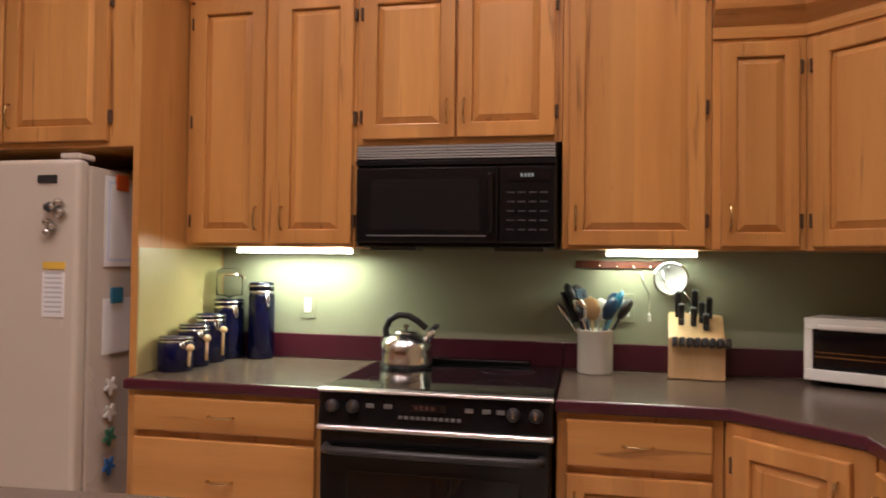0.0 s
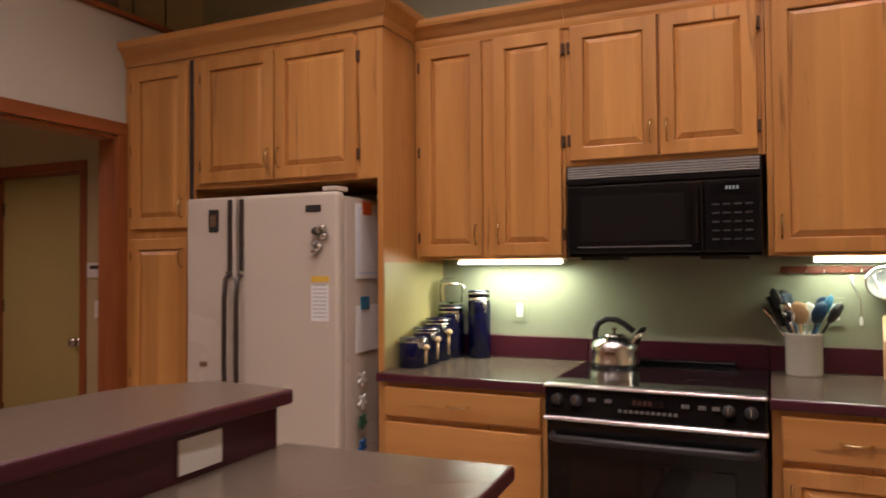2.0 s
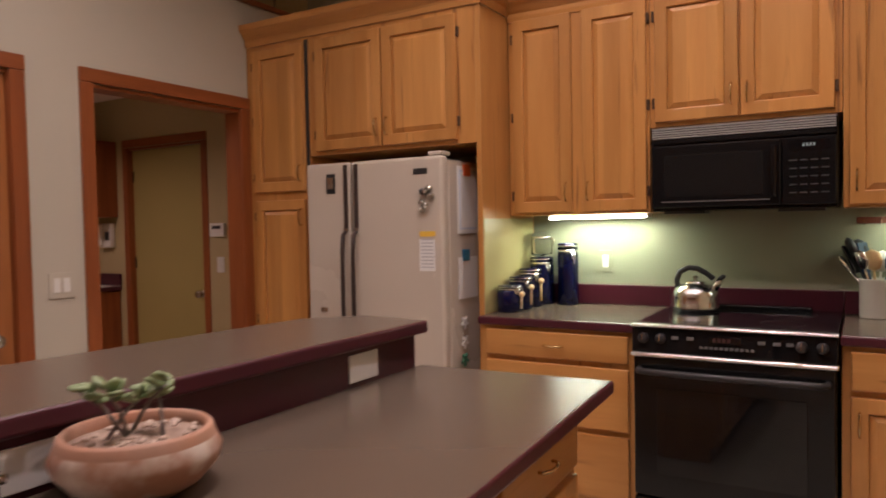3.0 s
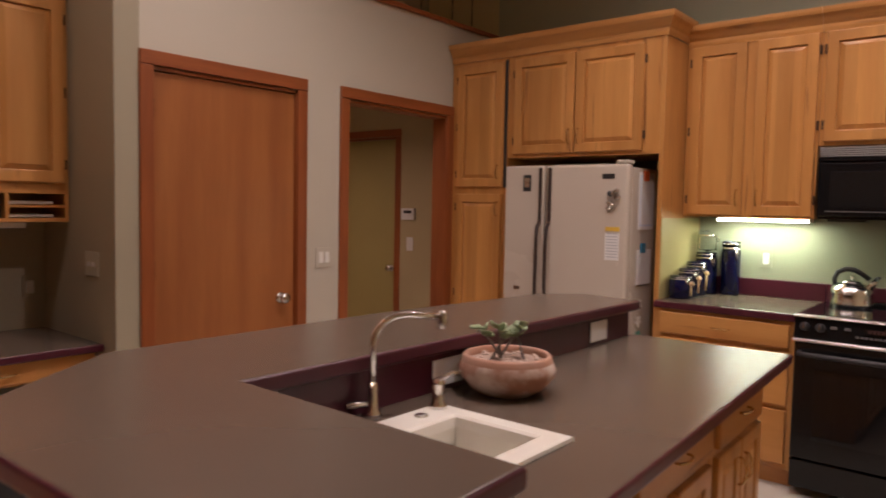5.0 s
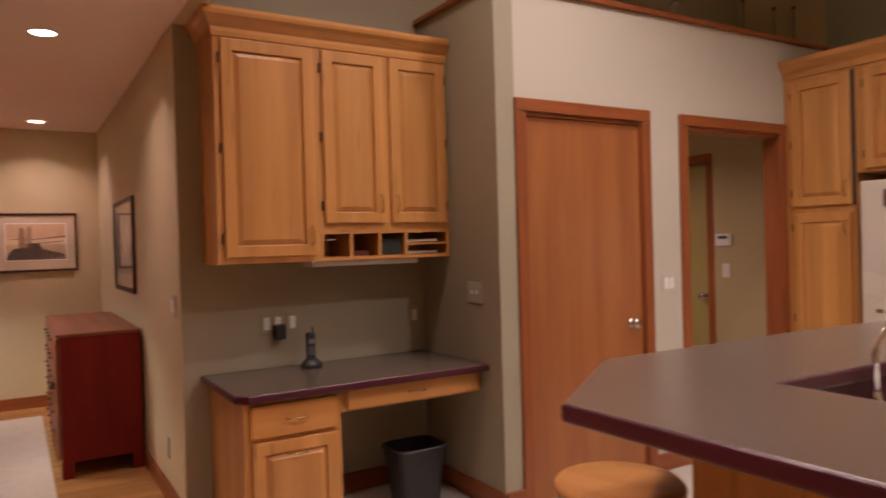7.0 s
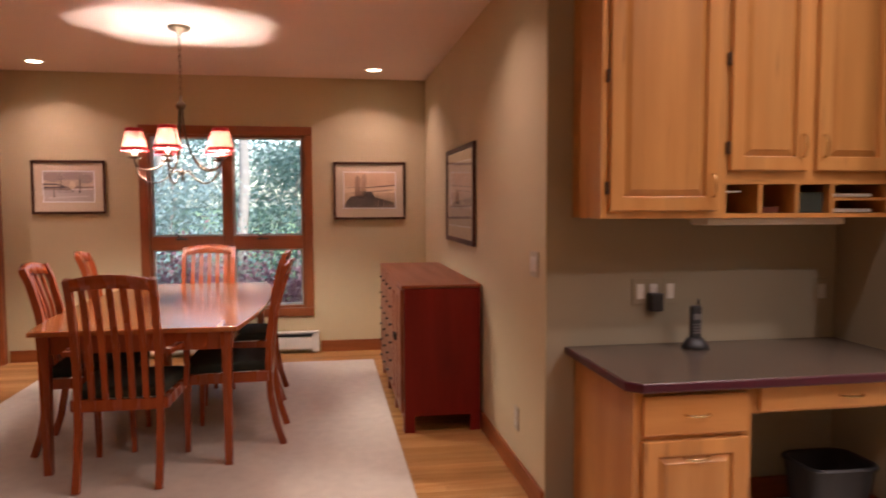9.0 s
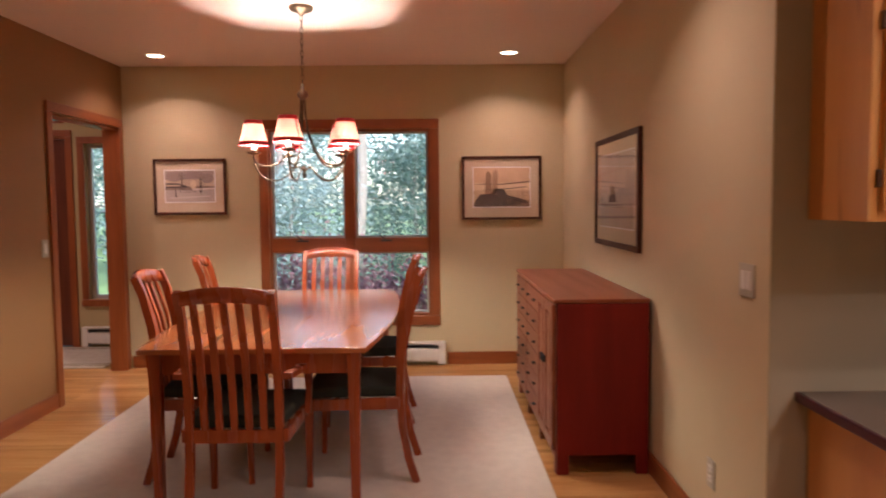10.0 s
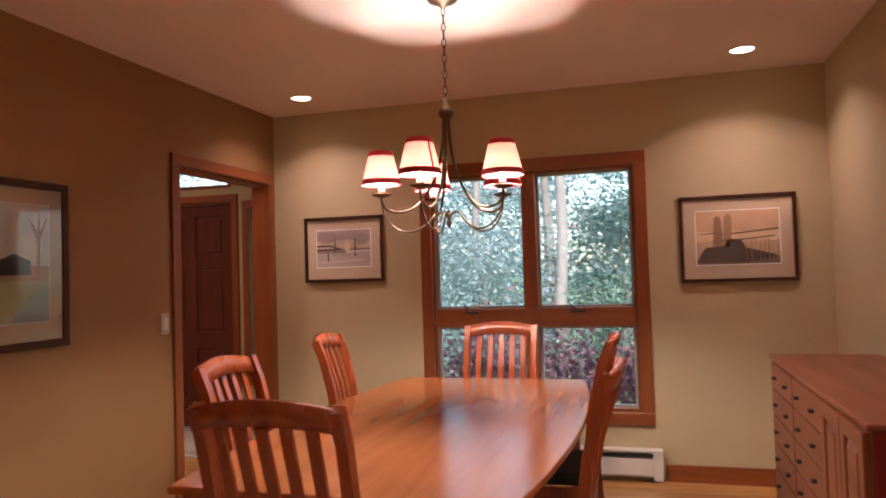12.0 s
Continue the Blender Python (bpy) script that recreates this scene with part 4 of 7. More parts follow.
od = part("oven_door", B((0.006, -0.004, 0.20, SW - 0.006, 0.05, 0.788), bevel=0.006), M_BLACK, s)
part("window", B((0.10, -0.008, 0.30, SW - 0.10, -0.002, 0.66), bevel=0.002), M_BLACK_GLASS, od)
bm = bmesh.new()
tube(bm, [(0.03, 0.0, 0.735), (0.035, -0.040, 0.735), (0.06, -0.055, 0.735), (SW / 2, -0.060, 0.735), (SW - 0.06, -0.055, 0.735), (SW - 0.035, -0.040, 0.735), (SW - 0.03, 0.0, 0.735)], 0.013, 10)
part("handle", bm, M_DARK, od, "black bar handle")
part("drawer", B((0.006, 0.0, 0.05, SW - 0.006, 0.05, 0.19), bevel=0.005), M_BLACK, s)

mw = thing("microwave", "black over-the-stove microwave with a grey louvre", "microwave", pose(-0.475, 3.085, 1.385))
MW, MH = 0.757, 0.395
part("body", B((0.0, 0.02, 0.012, MW, 0.373, MH), bevel=0.004), M_BLACK, mw)
part("door", B((0.003, -0.008, 0.028, 0.545, 0.02, 0.31), bevel=0.005), M_BLACK, mw)
part("window", B((0.06, -0.010, 0.075, 0.475, -0.006, 0.265), bevel=0.002), material("smoked_glass", (0.012, 0.012, 0.012), 0.05), mw, "smoked glass door window")
part("trim_line", B((0.045, -0.0105, 0.052, 0.50, -0.007, 0.056)), M_GREYLINE, mw)
part("handle", B((0.508, -0.038, 0.06, 0.530, -0.006, 0.285), bevel=0.008, seg=3), M_BLACK, mw)
kp = part("control_panel", B((0.549, -0.008, 0.028, MW - 0.003, 0.02, 0.31), bevel=0.004), M_BLACK, mw)
part("display", B((0.575, -0.0105, 0.255, 0.73, -0.007, 0.295)), M_BLACK_GLASS, kp)
bm = bmesh.new()
for i in (0, 1, 2, 3):
    box(bm, 0.628 + i * 0.013, -0.0115, 0.270, 0.636 + i * 0.013, -0.0103, 0.283)
part("digits", bm, M_CLOCK, kp)
for r in range(5):
    for q in range(4):
        part("button", B((0.578 + q * 0.040, -0.0100, 0.075 + r * 0.034, 0.605 + q * 0.040, -0.0075, 0.080 + r * 0.034)), material("keypad_print", (0.03, 0.03, 0.03), 0.6) if r + q == 0 else bpy.data.materials["keypad_print"], kp)
part("vent_hood", B((0.0, -0.006, 0.318, MW, 0.02, 0.338), bevel=0.003), M_BLACK, mw)
for i in range(5):
    part("louvre", B((0.006, -0.009, 0.345 + i * 0.0105, MW - 0.006, 0.0195, 0.3492 + i * 0.0105)), M_LOUVRE, mw)
part("lamp_cover", B((0.05, 0.03, 0.0, 0.23, 0.15, 0.013)), M_DARK, mw)
part("lamp_cover", B((0.53, 0.03, 0.0, 0.71, 0.15, 0.013)), M_DARK, mw)

# ---------- desk ----------
c = thing("desk_wall_cabinet", "honey maple wall cabinet with three doors and pigeonholes over the desk", "cabinet", pose(-3.262, -0.875, 1.315, 0, 0, 90))
CW, CH = 1.278, 1.10
part("body", B((0, 0, 0, 0.51, 0.316, CH), (0.51, 0, 0.155, CW, 0.316, CH)), M_MAPLE, c)
part("pigeonhole_frame", B((0.51, 0.0, 0.0, CW, 0.316, 0.018), (0.51, 0.0, 0.137, CW, 0.02, 0.156), (0.51, 0.30, 0.018, CW, 0.316, 0.155)), M_MAPLE_H, c)
for q in (0.512, 0.672, 0.836, 0.995, CW - 0.016):
    part("divider", B((q, 0.001, 0.0175, q + 0.016, 0.30, 0.137)), M_MAPLE, c)
part("shelf", B((1.011, 0.001, 0.07, CW - 0.016, 0.30, 0.082)), M_MAPLE_H, c)
for q, z, ln in ((1.02, 0.022, 0.20), (1.02, 0.086, 0.2)):
    part("paper", B((q, 0.04, z, q + ln, 0.28, z + 0.013)), M_PAPER, c)
part("folder", B((0.865, 0.03, 0.019, 0.985, 0.28, 0.105), bevel=0.003, seg=1), M_CUSHION, c, "dark green folder")
part("notebook", B((0.695, 0.05, 0.019, 0.80, 0.28, 0.045), bevel=0.003, seg=1), M_MAHOGANY, c, "brown notebook")
part("paper", B((0.53, 0.02, 0.105, 0.60, 0.25, 0.109)), M_PAPER, c)
cab_door(c, 0.03, 0.03, 0.485, 1.07, "rb", 'l')
cab_door(c, 0.535, 0.19, 0.875, 1.07, "rb", 'l')
cab_door(c, 0.915, 0.19, 1.255, 1.07, "lb", 'r')
crown(c, 0, CW, 1.08, left=0.31)
e = thing("strip_light", "unlit slim strip light under the desk cabinet", "lamp", None, "strip lights")
part("housing", B((-3.44, -0.40, 1.285, -3.30, 0.22, 1.314), bevel=0.006), M_WHITE, e)
worktop("desk_worktop", [(-3.578, -0.905), (-2.955, -0.905), (-2.905, -0.855), (-2.905, 0.405), (-3.578, 0.405)], 0.715, 0.752, "grey laminate desk top with burgundy edge")
c = cabinet("desk_pedestal", "honey maple desk pedestal with a drawer and a file drawer", -2.965, -0.865, 0.08, 0.46, 0.60, 0.634, 90, group="desk")
part("plinth", B((0, 0.06, -0.08, 0.46, 0.10, 0.0)), M_MAPLE_H, c)
drawer(c, 0.03, 0.47, 0.435, 0.615)
cab_door(c, 0.03, 0.02, 0.435, 0.45, None, None, name="file_drawer")
pull(c, 0.232, 0.385, False)
c = thing("pencil_drawer", "shallow honey maple pencil drawer under the desk top", "drawer", pose(-2.985, -0.40, 0.60, 0, 0, 90))
part("apron", B((0.0, 0.0, 0.0, 0.80, 0.5, 0.113), bevel=0.003), M_MAPLE_H, c)
drawer(c, 0.03, 0.012, 0.77, 0.105)
b = thing("waste_basket", "black mesh waste basket under the desk", "basket", pose(-3.22, 0.12, 0.0))
bm = bmesh.new()


def basket_ring(bm, hx, hy, z, n=28):
    """A rounded-oblong ring of points."""
    out = []
    for i in range(n):
        a = 2 * math.pi * i / n
        c, q = math.cos(a), math.sin(a)
        out.append(bm.verts.new((hx * math.copysign(abs(c) ** 0.45, c), hy * math.copysign(abs(q) ** 0.45, q), z)))
    return out


def rings(bm, rows):
    for p, q in zip(rows, rows[1:]):
        for i in range(len(p)):
            bm.faces.new((p[i], p[(i + 1) % len(p)], q[(i + 1) % len(p)], q[i]))


rows = [basket_ring(bm, 0.085 + g, 0.115 + g, z) for g, z in ((0.0, 0.0), (0.036, 0.30), (0.032, 0.30), (-0.004, 0.006))]
rings(bm, rows)
bm.faces.new(rows[0][::-1])
bm.faces.new(rows[-1])
part("shell", bm, M_DARK, b)
bm = bmesh.new()
rings(bm, [basket_ring(bm, 0.085 + g, 0.115 + g, z) for g, z in ((0.036, 0.294), (0.044, 0.297), (0.046, 0.306), (0.040, 0.314), (0.031, 0.312), (0.031, 0.294))])
part("rim", bm, M_DARK, b)


# ---------- window ----------
w = thing("window_1", "four-light oak window with two crank casements over two fixed panes", "window", pose(WALL_WIN, 0, 0))
w["kind"] = "structure"
wy0, wy1, wz0, wz1 = WIN
for nm, q in (("side_casing", (0, wy0 - 0.075, wz0, 0.02, wy0, wz1)), ("side_casing", (0, wy1, wz0, 0.02, wy1 + 0.075, wz1)), ("head_casing", (0, wy0 - 0.075, wz1, 0.023, wy1 + 0.075, wz1 + 0.08)), ("window_sill", (0, wy0 - 0.075, wz0 - 0.08, 0.03, wy1 + 0.075, wz0))):
    part(nm, B(q, bevel=0.005), M_OAK_TRIM if nm == "side_casing" else M_OAK_TRIM_Y, w)
ym = (wy0 + wy1) / 2
part("window_frame", B((-T + 0.01, wy0 - 0.001, wz0 - 0.001, -0.001, wy0 + 0.02, wz1 + 0.001), (-T + 0.01, wy1 - 0.02, wz0 - 0.001, -0.001, wy1 + 0.001, wz1 + 0.001), (-T + 0.01, wy0 + 0.02, wz1 - 0.02, -0.001, wy1 - 0.02, wz1 + 0.001), (-T + 0.01, wy0 + 0.02, wz0 - 0.001, -0.001, wy1 - 0.02, wz0 + 0.02)), M_OAK_TRIM, w)
part("mullion", B((-0.09, ym - 0.045, wz0 + 0.02, 0.012, ym + 0.045, wz1 - 0.02), bevel=0.004), M_OAK_TRIM, w)
part("transom", B((-0.09, wy0 + 0.02, 0.965, 0.010, ym - 0.045, 1.085), bevel=0.004), M_OAK_TRIM_Y, w)
part("transom", B((-0.09, ym + 0.045, 0.965, 0.010, wy1 - 0.02, 1.085), bevel=0.004), M_OAK_TRIM_Y, w)
M_SASH = mixed("pale_sash", (0.45, 0.45, 0.43), (0.40, 0.40, 0.38), 4.0, 0.5)
for y0, y1 in ((wy0 + 0.02, ym - 0.045), (ym + 0.045, wy1 - 0.02)):
    for z0, z1 in ((wz0 + 0.02, 0.965), (1.085, wz1 - 0.02)):
        p = part("pane", B((-0.07, y0 + 0.012, z0 + 0.012, -0.066, y1 - 0.012, z1 - 0.012)), M_PANE, w)
        p.visible_shadow = False
        part("sash", B((-0.085, y0, z0, -0.055, y0 + 0.016, z1), (-0.085, y1 - 0.016, z0, -0.055, y1, z1), (-0.085, y0 + 0.016, z0, -0.055, y1 - 0.016, z0 + 0.016), (-0.085, y0 + 0.016, z1 - 0.016, -0.055, y1 - 0.016, z1)), M_SASH, w)
    cy = y0 + (y1 - y0) * 0.42
    bm = bmesh.new()
    box(bm, 0.010, cy - 0.05, 1.055, 0.03, cy + 0.05, 1.070, 0.004)
    tube(bm, [(0.028, cy, 1.065), (0.036, cy - 0.02, 1.085), (0.034, cy - 0.05, 1.115)], 0.006, 8)
    part("crank", bm, M_DARK, w, "dark crank handle")

# ---------- baseboard heaters ----------
def heater(m, ln, label):
    h = thing("baseboard_heater", label, "heater", m, "heaters")
    part("back", B((0, 0.0, 0.02, ln, 0.012, 0.20)), M_WHITE, h)
    part("front", B((0.01, -0.065, 0.045, ln - 0.01, -0.055, 0.15), bevel=0.003), M_WHITE, h)
    part("top", B((0, -0.06, 0.188, ln, 0.0, 0.20), bevel=0.003), M_WHITE, h)
    part("damper", B((0.01, -0.055, 0.158, ln - 0.01, -0.03, 0.172)), M_DARK, h)
    for q in (0, ln - 0.06):
        part("end_cap", B((q, -0.068, 0.015, q + 0.06, 0.0, 0.202), bevel=0.004), M_WHITE, h)
    part("fins", B((0.06, -0.045, 0.06, ln - 0.06, -0.005, 0.12)), M_DARK, h)


heater(pose(WALL_WIN + 0.014, -3.93, 0, 0, 0, 90), 1.93, "white baseboard heater under the window")


# ---------- dining furniture ----------
rug = thing("area_rug", "large plain cream wool rug under the dining table", "rug", pose(-5.2, -2.84, 0.0))
part("surface", B((-1.62, -1.31, 0.001, 1.72, 1.31, 0.012), bevel=0.004), M_RUG, rug)
part("binding", B((-1.625, -1.315, 0.001, 1.725, -1.30, 0.010), (-1.625, 1.30, 0.001, 1.725, 1.315, 0.010), (-1.625, -1.30, 0.001, -1.61, 1.30, 0.010)), M_HALLRUG, rug)
RUG = 0.012

TX, TY = -5.41, -2.885
tb = thing("dining_table", "boat-shaped cherry dining table with tapered legs", "table", pose(TX, TY, RUG))
bm = bmesh.new()
L2 = 1.045
out = []
for i in range(13):
    u = -1 + 2 * i / 12
    out.append((u * L2, -(0.585 - 0.085 * u * u)))
for i in range(13):
    u = 1 - 2 * i / 12
    out.append((u * L2, 0.585 - 0.085 * u * u))
slab(bm, out, 0.712, 0.738, 0.006)
part("tabletop", bm, M_CHERRY_X, tb, "glossy cherry boards")
for sy in (-1, 1):
    bm = bmesh.new()
    box(bm, -0.93, sy * 0.44 - 0.011, 0.615, 0.93, sy * 0.44 + 0.011, 0.711)
    part("apron", bm, M_CHERRY_X, tb)
for sx in (-1, 1):
    part("apron", B((sx * 0.985 - 0.011, -0.41, 0.615, sx * 0.985 + 0.011, 0.41, 0.711)), M_CHERRY, tb)
    for sy in (-1, 1):
        bm = bmesh.new()
        bar(bm, [(sx * 0.985, sy * 0.44, 0.711), (sx * 0.985, sy * 0.44, 0.60), (sx * 0.985, sy * 0.44, 0.0)], 0.062, 0.062, 0.62)
        part("leg", bm, M_CHERRY, tb)


def build_chair(arms):
    """A slat-back chair that faces +x, its seat's middle over the origin."""
    c = thing("dining_armchair" if arms else "dining_chair", "cherry slat-back dining armchair with a dark green seat" if arms else "cherry slat-back dining chair with a dark green seat", "chair", None, "chairs round the table")
    for sy in (-1, 1):
        bm = bmesh.new()
        y = sy * 0.187
        bar(bm, [(-0.30, y, 0.0), (-0.262, y, 0.12), (-0.232, y, 0.28), (-0.222, y, 0.44), (-0.228, y, 0.61), (-0.252, y, 0.78), (-0.290, y, 0.935), (-0.324, y, 1.018)], 0.032, 0.036)
        part("back_post", bm, M_CHERRY, c)
        bm = bmesh.new()
        bar(bm, [(0.205, sy * 0.23, 0.43), (0.208, sy * 0.23, 0.30), (0.215, sy * 0.23, 0.0)], 0.038, 0.038, 0.7)
        part("leg", bm, M_CHERRY, c)
        bm = bmesh.new()
        bar(bm, [(-0.222, sy * 0.212, 0.40), (0.20, sy * 0.228, 0.40)], 0.022, 0.055)
        part("seat_rail", bm, M_CHERRY, c)
        if arms:
            bm = bmesh.new()
            bar(bm, [(-0.235, sy * 0.225, 0.655), (-0.10, sy * 0.245, 0.650), (0.06, sy * 0.258, 0.645), (0.16, sy * 0.255, 0.640)], 0.040, 0.024)
            part("arm", bm, M_CHERRY, c)
            bm = bmesh.new()
            bar(bm, [(0.10, sy * 0.245, 0.40), (0.125, sy * 0.252, 0.52), (0.10, sy * 0.256, 0.635)], 0.026, 0.030)
            part("arm_post", bm, M_CHERRY, c)
    part("seat_rail", B((0.185, -0.212, 0.372, 0.207, 0.212, 0.428), bevel=0.003), M_CHERRY, c)
    part("seat_rail", B((-0.236, -0.19, 0.372, -0.214, 0.19, 0.428), bevel=0.003), M_CHERRY, c)
    bm = bmesh.new()
    slab(bm, [(-0.215, -0.20), (0.215, -0.235), (0.235, -0.20), (0.235, 0.20), (0.215, 0.235), (-0.215, 0.20)], 0.428, 0.482, 0.018)
    part("seat", bm, M_CUSHION, c, "dark green upholstered seat")
    bm = bmesh.new()
    rows = []
    for i in range(11):
        u = -1 + 2 * i / 10
        bow = 0.032 * (1 - u * u)
        y = u * 0.202
        zt, zb = 1.012 + 0.030 * (1 - u * u), 0.955 + 0.022 * (1 - u * u)
        xt, xb = -0.322 - bow, -0.300 - bow
        rows.append([bm.verts.new(p) for p in ((xt - 0.013, y, zt), (xt + 0.013, y, zt), (xb + 0.013, y, zb), (xb - 0.013, y, zb))])
    for a, b in zip(rows, rows[1:]):
        for k in range(4):
            bm.faces.new((a[k], a[(k + 1) % 4], b[(k + 1) % 4], b[k])).smooth = True
    bm.faces.new(rows[0])
    bm.faces.new(rows[-1][::-1])
    part("crest_rail", bm, M_CHERRY, c)
    for i in range(5):
        u = -0.66 + 0.33 * i
        bow = 0.030 * (1 - u * u)
        bm = bmesh.new()
        y = u * 0.187
        bar(bm, [(-0.225, y, 0.42), (-0.236 - bow * 0.3, y, 0.61), (-0.262 - bow * 0.7, y, 0.80), (-0.310 - bow, y, 0.975)], 0.030, 0.012)
        part("slat", bm, M_CHERRY, c)
    bm = bmesh.new()
    bar(bm, [(-0.20, 0, 0.405), (-0.20, 0.0, 0.41)], 0.38, 0.02)
    part("corner_block", bm, M_CHERRY, c)
    return c


arm = build_chair(True)
side = build_chair(False)
arm.matrix_world = pose(-4.44, -2.922, RUG, 0, 0, 180)
copy_thing(arm, pose(-6.20, -2.845, RUG, 0, 0, 0))
side.matrix_world = pose(-4.89, -2.48, RUG, 0, 0, -90)
copy_thing(side, pose(-5.80, -2.53, RUG, 0, 0, -90))
copy_thing(side, pose(-4.92, -3.215, RUG, 0, 0, 94))
copy_thing(side, pose(-5.90, -3.265, RUG, 0, 0, 99))

sb = thing("sideboard", "long cherry sideboard with small drawers and doors", "sideboard", pose(-6.40, -1.475, 0.0))
SL, SD = 1.60, 0.465
part("top", B((-0.012, -0.018, 0.872, SL + 0.012, SD, 0.892), bevel=0.005), M_SIDEBOARD, sb)
part("body", B((0.0, 0.0, 0.10, SL, SD - 0.005, 0.871)), M_SIDEBOARD, sb)
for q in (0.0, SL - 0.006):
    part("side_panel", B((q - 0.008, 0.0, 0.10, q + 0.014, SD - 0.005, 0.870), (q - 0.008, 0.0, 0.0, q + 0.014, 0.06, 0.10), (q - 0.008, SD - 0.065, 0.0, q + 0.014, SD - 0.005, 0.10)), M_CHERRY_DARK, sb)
part("plinth_rail", B((0.06, -0.002, 0.07, SL - 0.06, 0.02, 0.10)), M_SIDEBOARD, sb)
for q in (0.02, 0.52, 1.02, SL - 0.06):
    part("foot", B((q, -0.004, 0.0, q + 0.045, 0.05, 0.10), bevel=0.004), M_SIDEBOARD, sb)
for col in range(3):
    x0 = 0.025 + col * 0.52
    n = 6 if col != 2 else 0
    for r in range(n):
        z0 = 0.115 + r * 0.125
        d = part("drawer", B((x0, -0.016, z0, x0 + 0.505, 0.001, z0 + 0.118), bevel=0.003), M_SIDEBOARD, sb)
        for q in (0.12, 0.385):
            bm = bmesh.new()
            box(bm, x0 + q - 0.012, -0.034, z0 + 0.05, x0 + q + 0.012, -0.015, z0 + 0.064, 0.003)
            part("pull", bm, M_DARK, d)
    if not n:
        for q in (0, 1):
            xx = x0 + q * 0.255
            d = cab_door(sb, xx, 0.115, xx + 0.25, 0.86, None, None, M_SIDEBOARD, M_SIDEBOARD)
            part("pull", B((xx + (0.215 if q == 0 else 0.025), -0.04, 0.52, xx + (0.227 if q == 0 else 0.037), -0.02, 0.56), bevel=0.002, seg=1), M_DARK, d)


def picture(m, w, h, label, bands, shapes, mount=0.075, group="pictures", fw=0.022):
    """A framed print: frame, mount and a plain landscape of flat shapes; in its plane x runs along and z up."""
    p = thing("framed_picture", label, "picture", m, group)
    part("frame", B((0, -0.024, 0, w, -0.001, fw), (0, -0.024, h - fw, w, -0.001, h), (0, -0.0239, fw, fw, -0.001, h - fw), (w - fw, -0.0239, fw, w, -0.001, h - fw), bevel=0.003), M_FRAME, p)
    part("mount", B((fw, -0.012, fw, w - fw, -0.002, h - fw)), M_MAT, p)
    a, b = fw + mount, h - fw - mount * 1.0
    c = w - fw - mount
    lo = fw + mount * 1.15
    part("inner_line", B((a - 0.006, -0.013, lo - 0.006, c + 0.006, -0.0118, b + 0.006)), M_PAPER, p)
    k = 0
    for z0, z1, col in bands:
        k += 1
        part("print", B((a, -0.0146, lo + (b - lo) * z0, c, -0.0129, lo + (b - lo) * z1)), mixed("ink_wash", col, tuple(v * 0.82 for v in col), 9.0, 0.85), p)
    for pts, col in shapes:
        bm = bmesh.new()
        slab(bm, [(a + (c - a) * x, lo + (b - lo) * z) for x, z in pts], 0.0, 0.0012, 0.0)
        bmesh.ops.transform(bm, matrix=pose(0, -0.0146, 0, 90), verts=bm.verts)
        part("print", bm, material("ink", col, 0.85), p)
    g = part("glass", B((fw, -0.0185, fw, w - fw, -0.0178, h - fw)), M_PANE_P, p)
    g.visible_shadow = False
    return p


M_PANE_P = material("picture_glass", (1, 1, 1), 0.02, 0.0, Transmission_Weight=1.0, IOR=1.22)
blob = lambda x, z, rx, rz, n=10: [(x + rx * math.cos(2 * math.pi * i / n), z + rz * math.sin(2 * math.pi * i / n)) for i in range(n)]
tree = lambda x, z, h: [(x - 0.012, z), (x + 0.012, z), (x + 0.010, z + h * 0.5), (x + 0.07, z + h * 0.9), (x + 0.012, z + h * 0.65), (x + 0.004, z + h), (x - 0.006, z + h * 0.65), (x - 0.07, z + h * 0.85), (x - 0.010, z + h * 0.5)]
INK = (0.05, 0.035, 0.03)
twig = lambda x0, z0, x1, z1, w=0.008: [(x0, z0), (x0 + w, z0), (x1 + w * 0.3, z1), (x1, z1)]
limbs = [(twig(0.70, 0.28, 0.715, 0.98, 0.035), INK)] + [(twig(0.715, 0.28 + 0.1 * i, 0.715 + q * (0.20 - 0.02 * i), 0.42 + 0.11 * i, 0.014), INK) for i in range(1, 5) for q in (-1, 1)]
limbs += [(twig(0.33, 0.40, 0.345, 0.95, 0.024), INK)] + [(twig(0.345, 0.42 + 0.09 * i, 0.345 + q * (0.15 - 0.02 * i), 0.54 + 0.1 * i, 0.011), INK) for i in range(1, 5) for q in (-1, 1)]
posts = [(twig(0.30 + 0.05 * i, 0.30, 0.30 + 0.05 * i, 0.46, 0.012), INK) for i in range(7)]
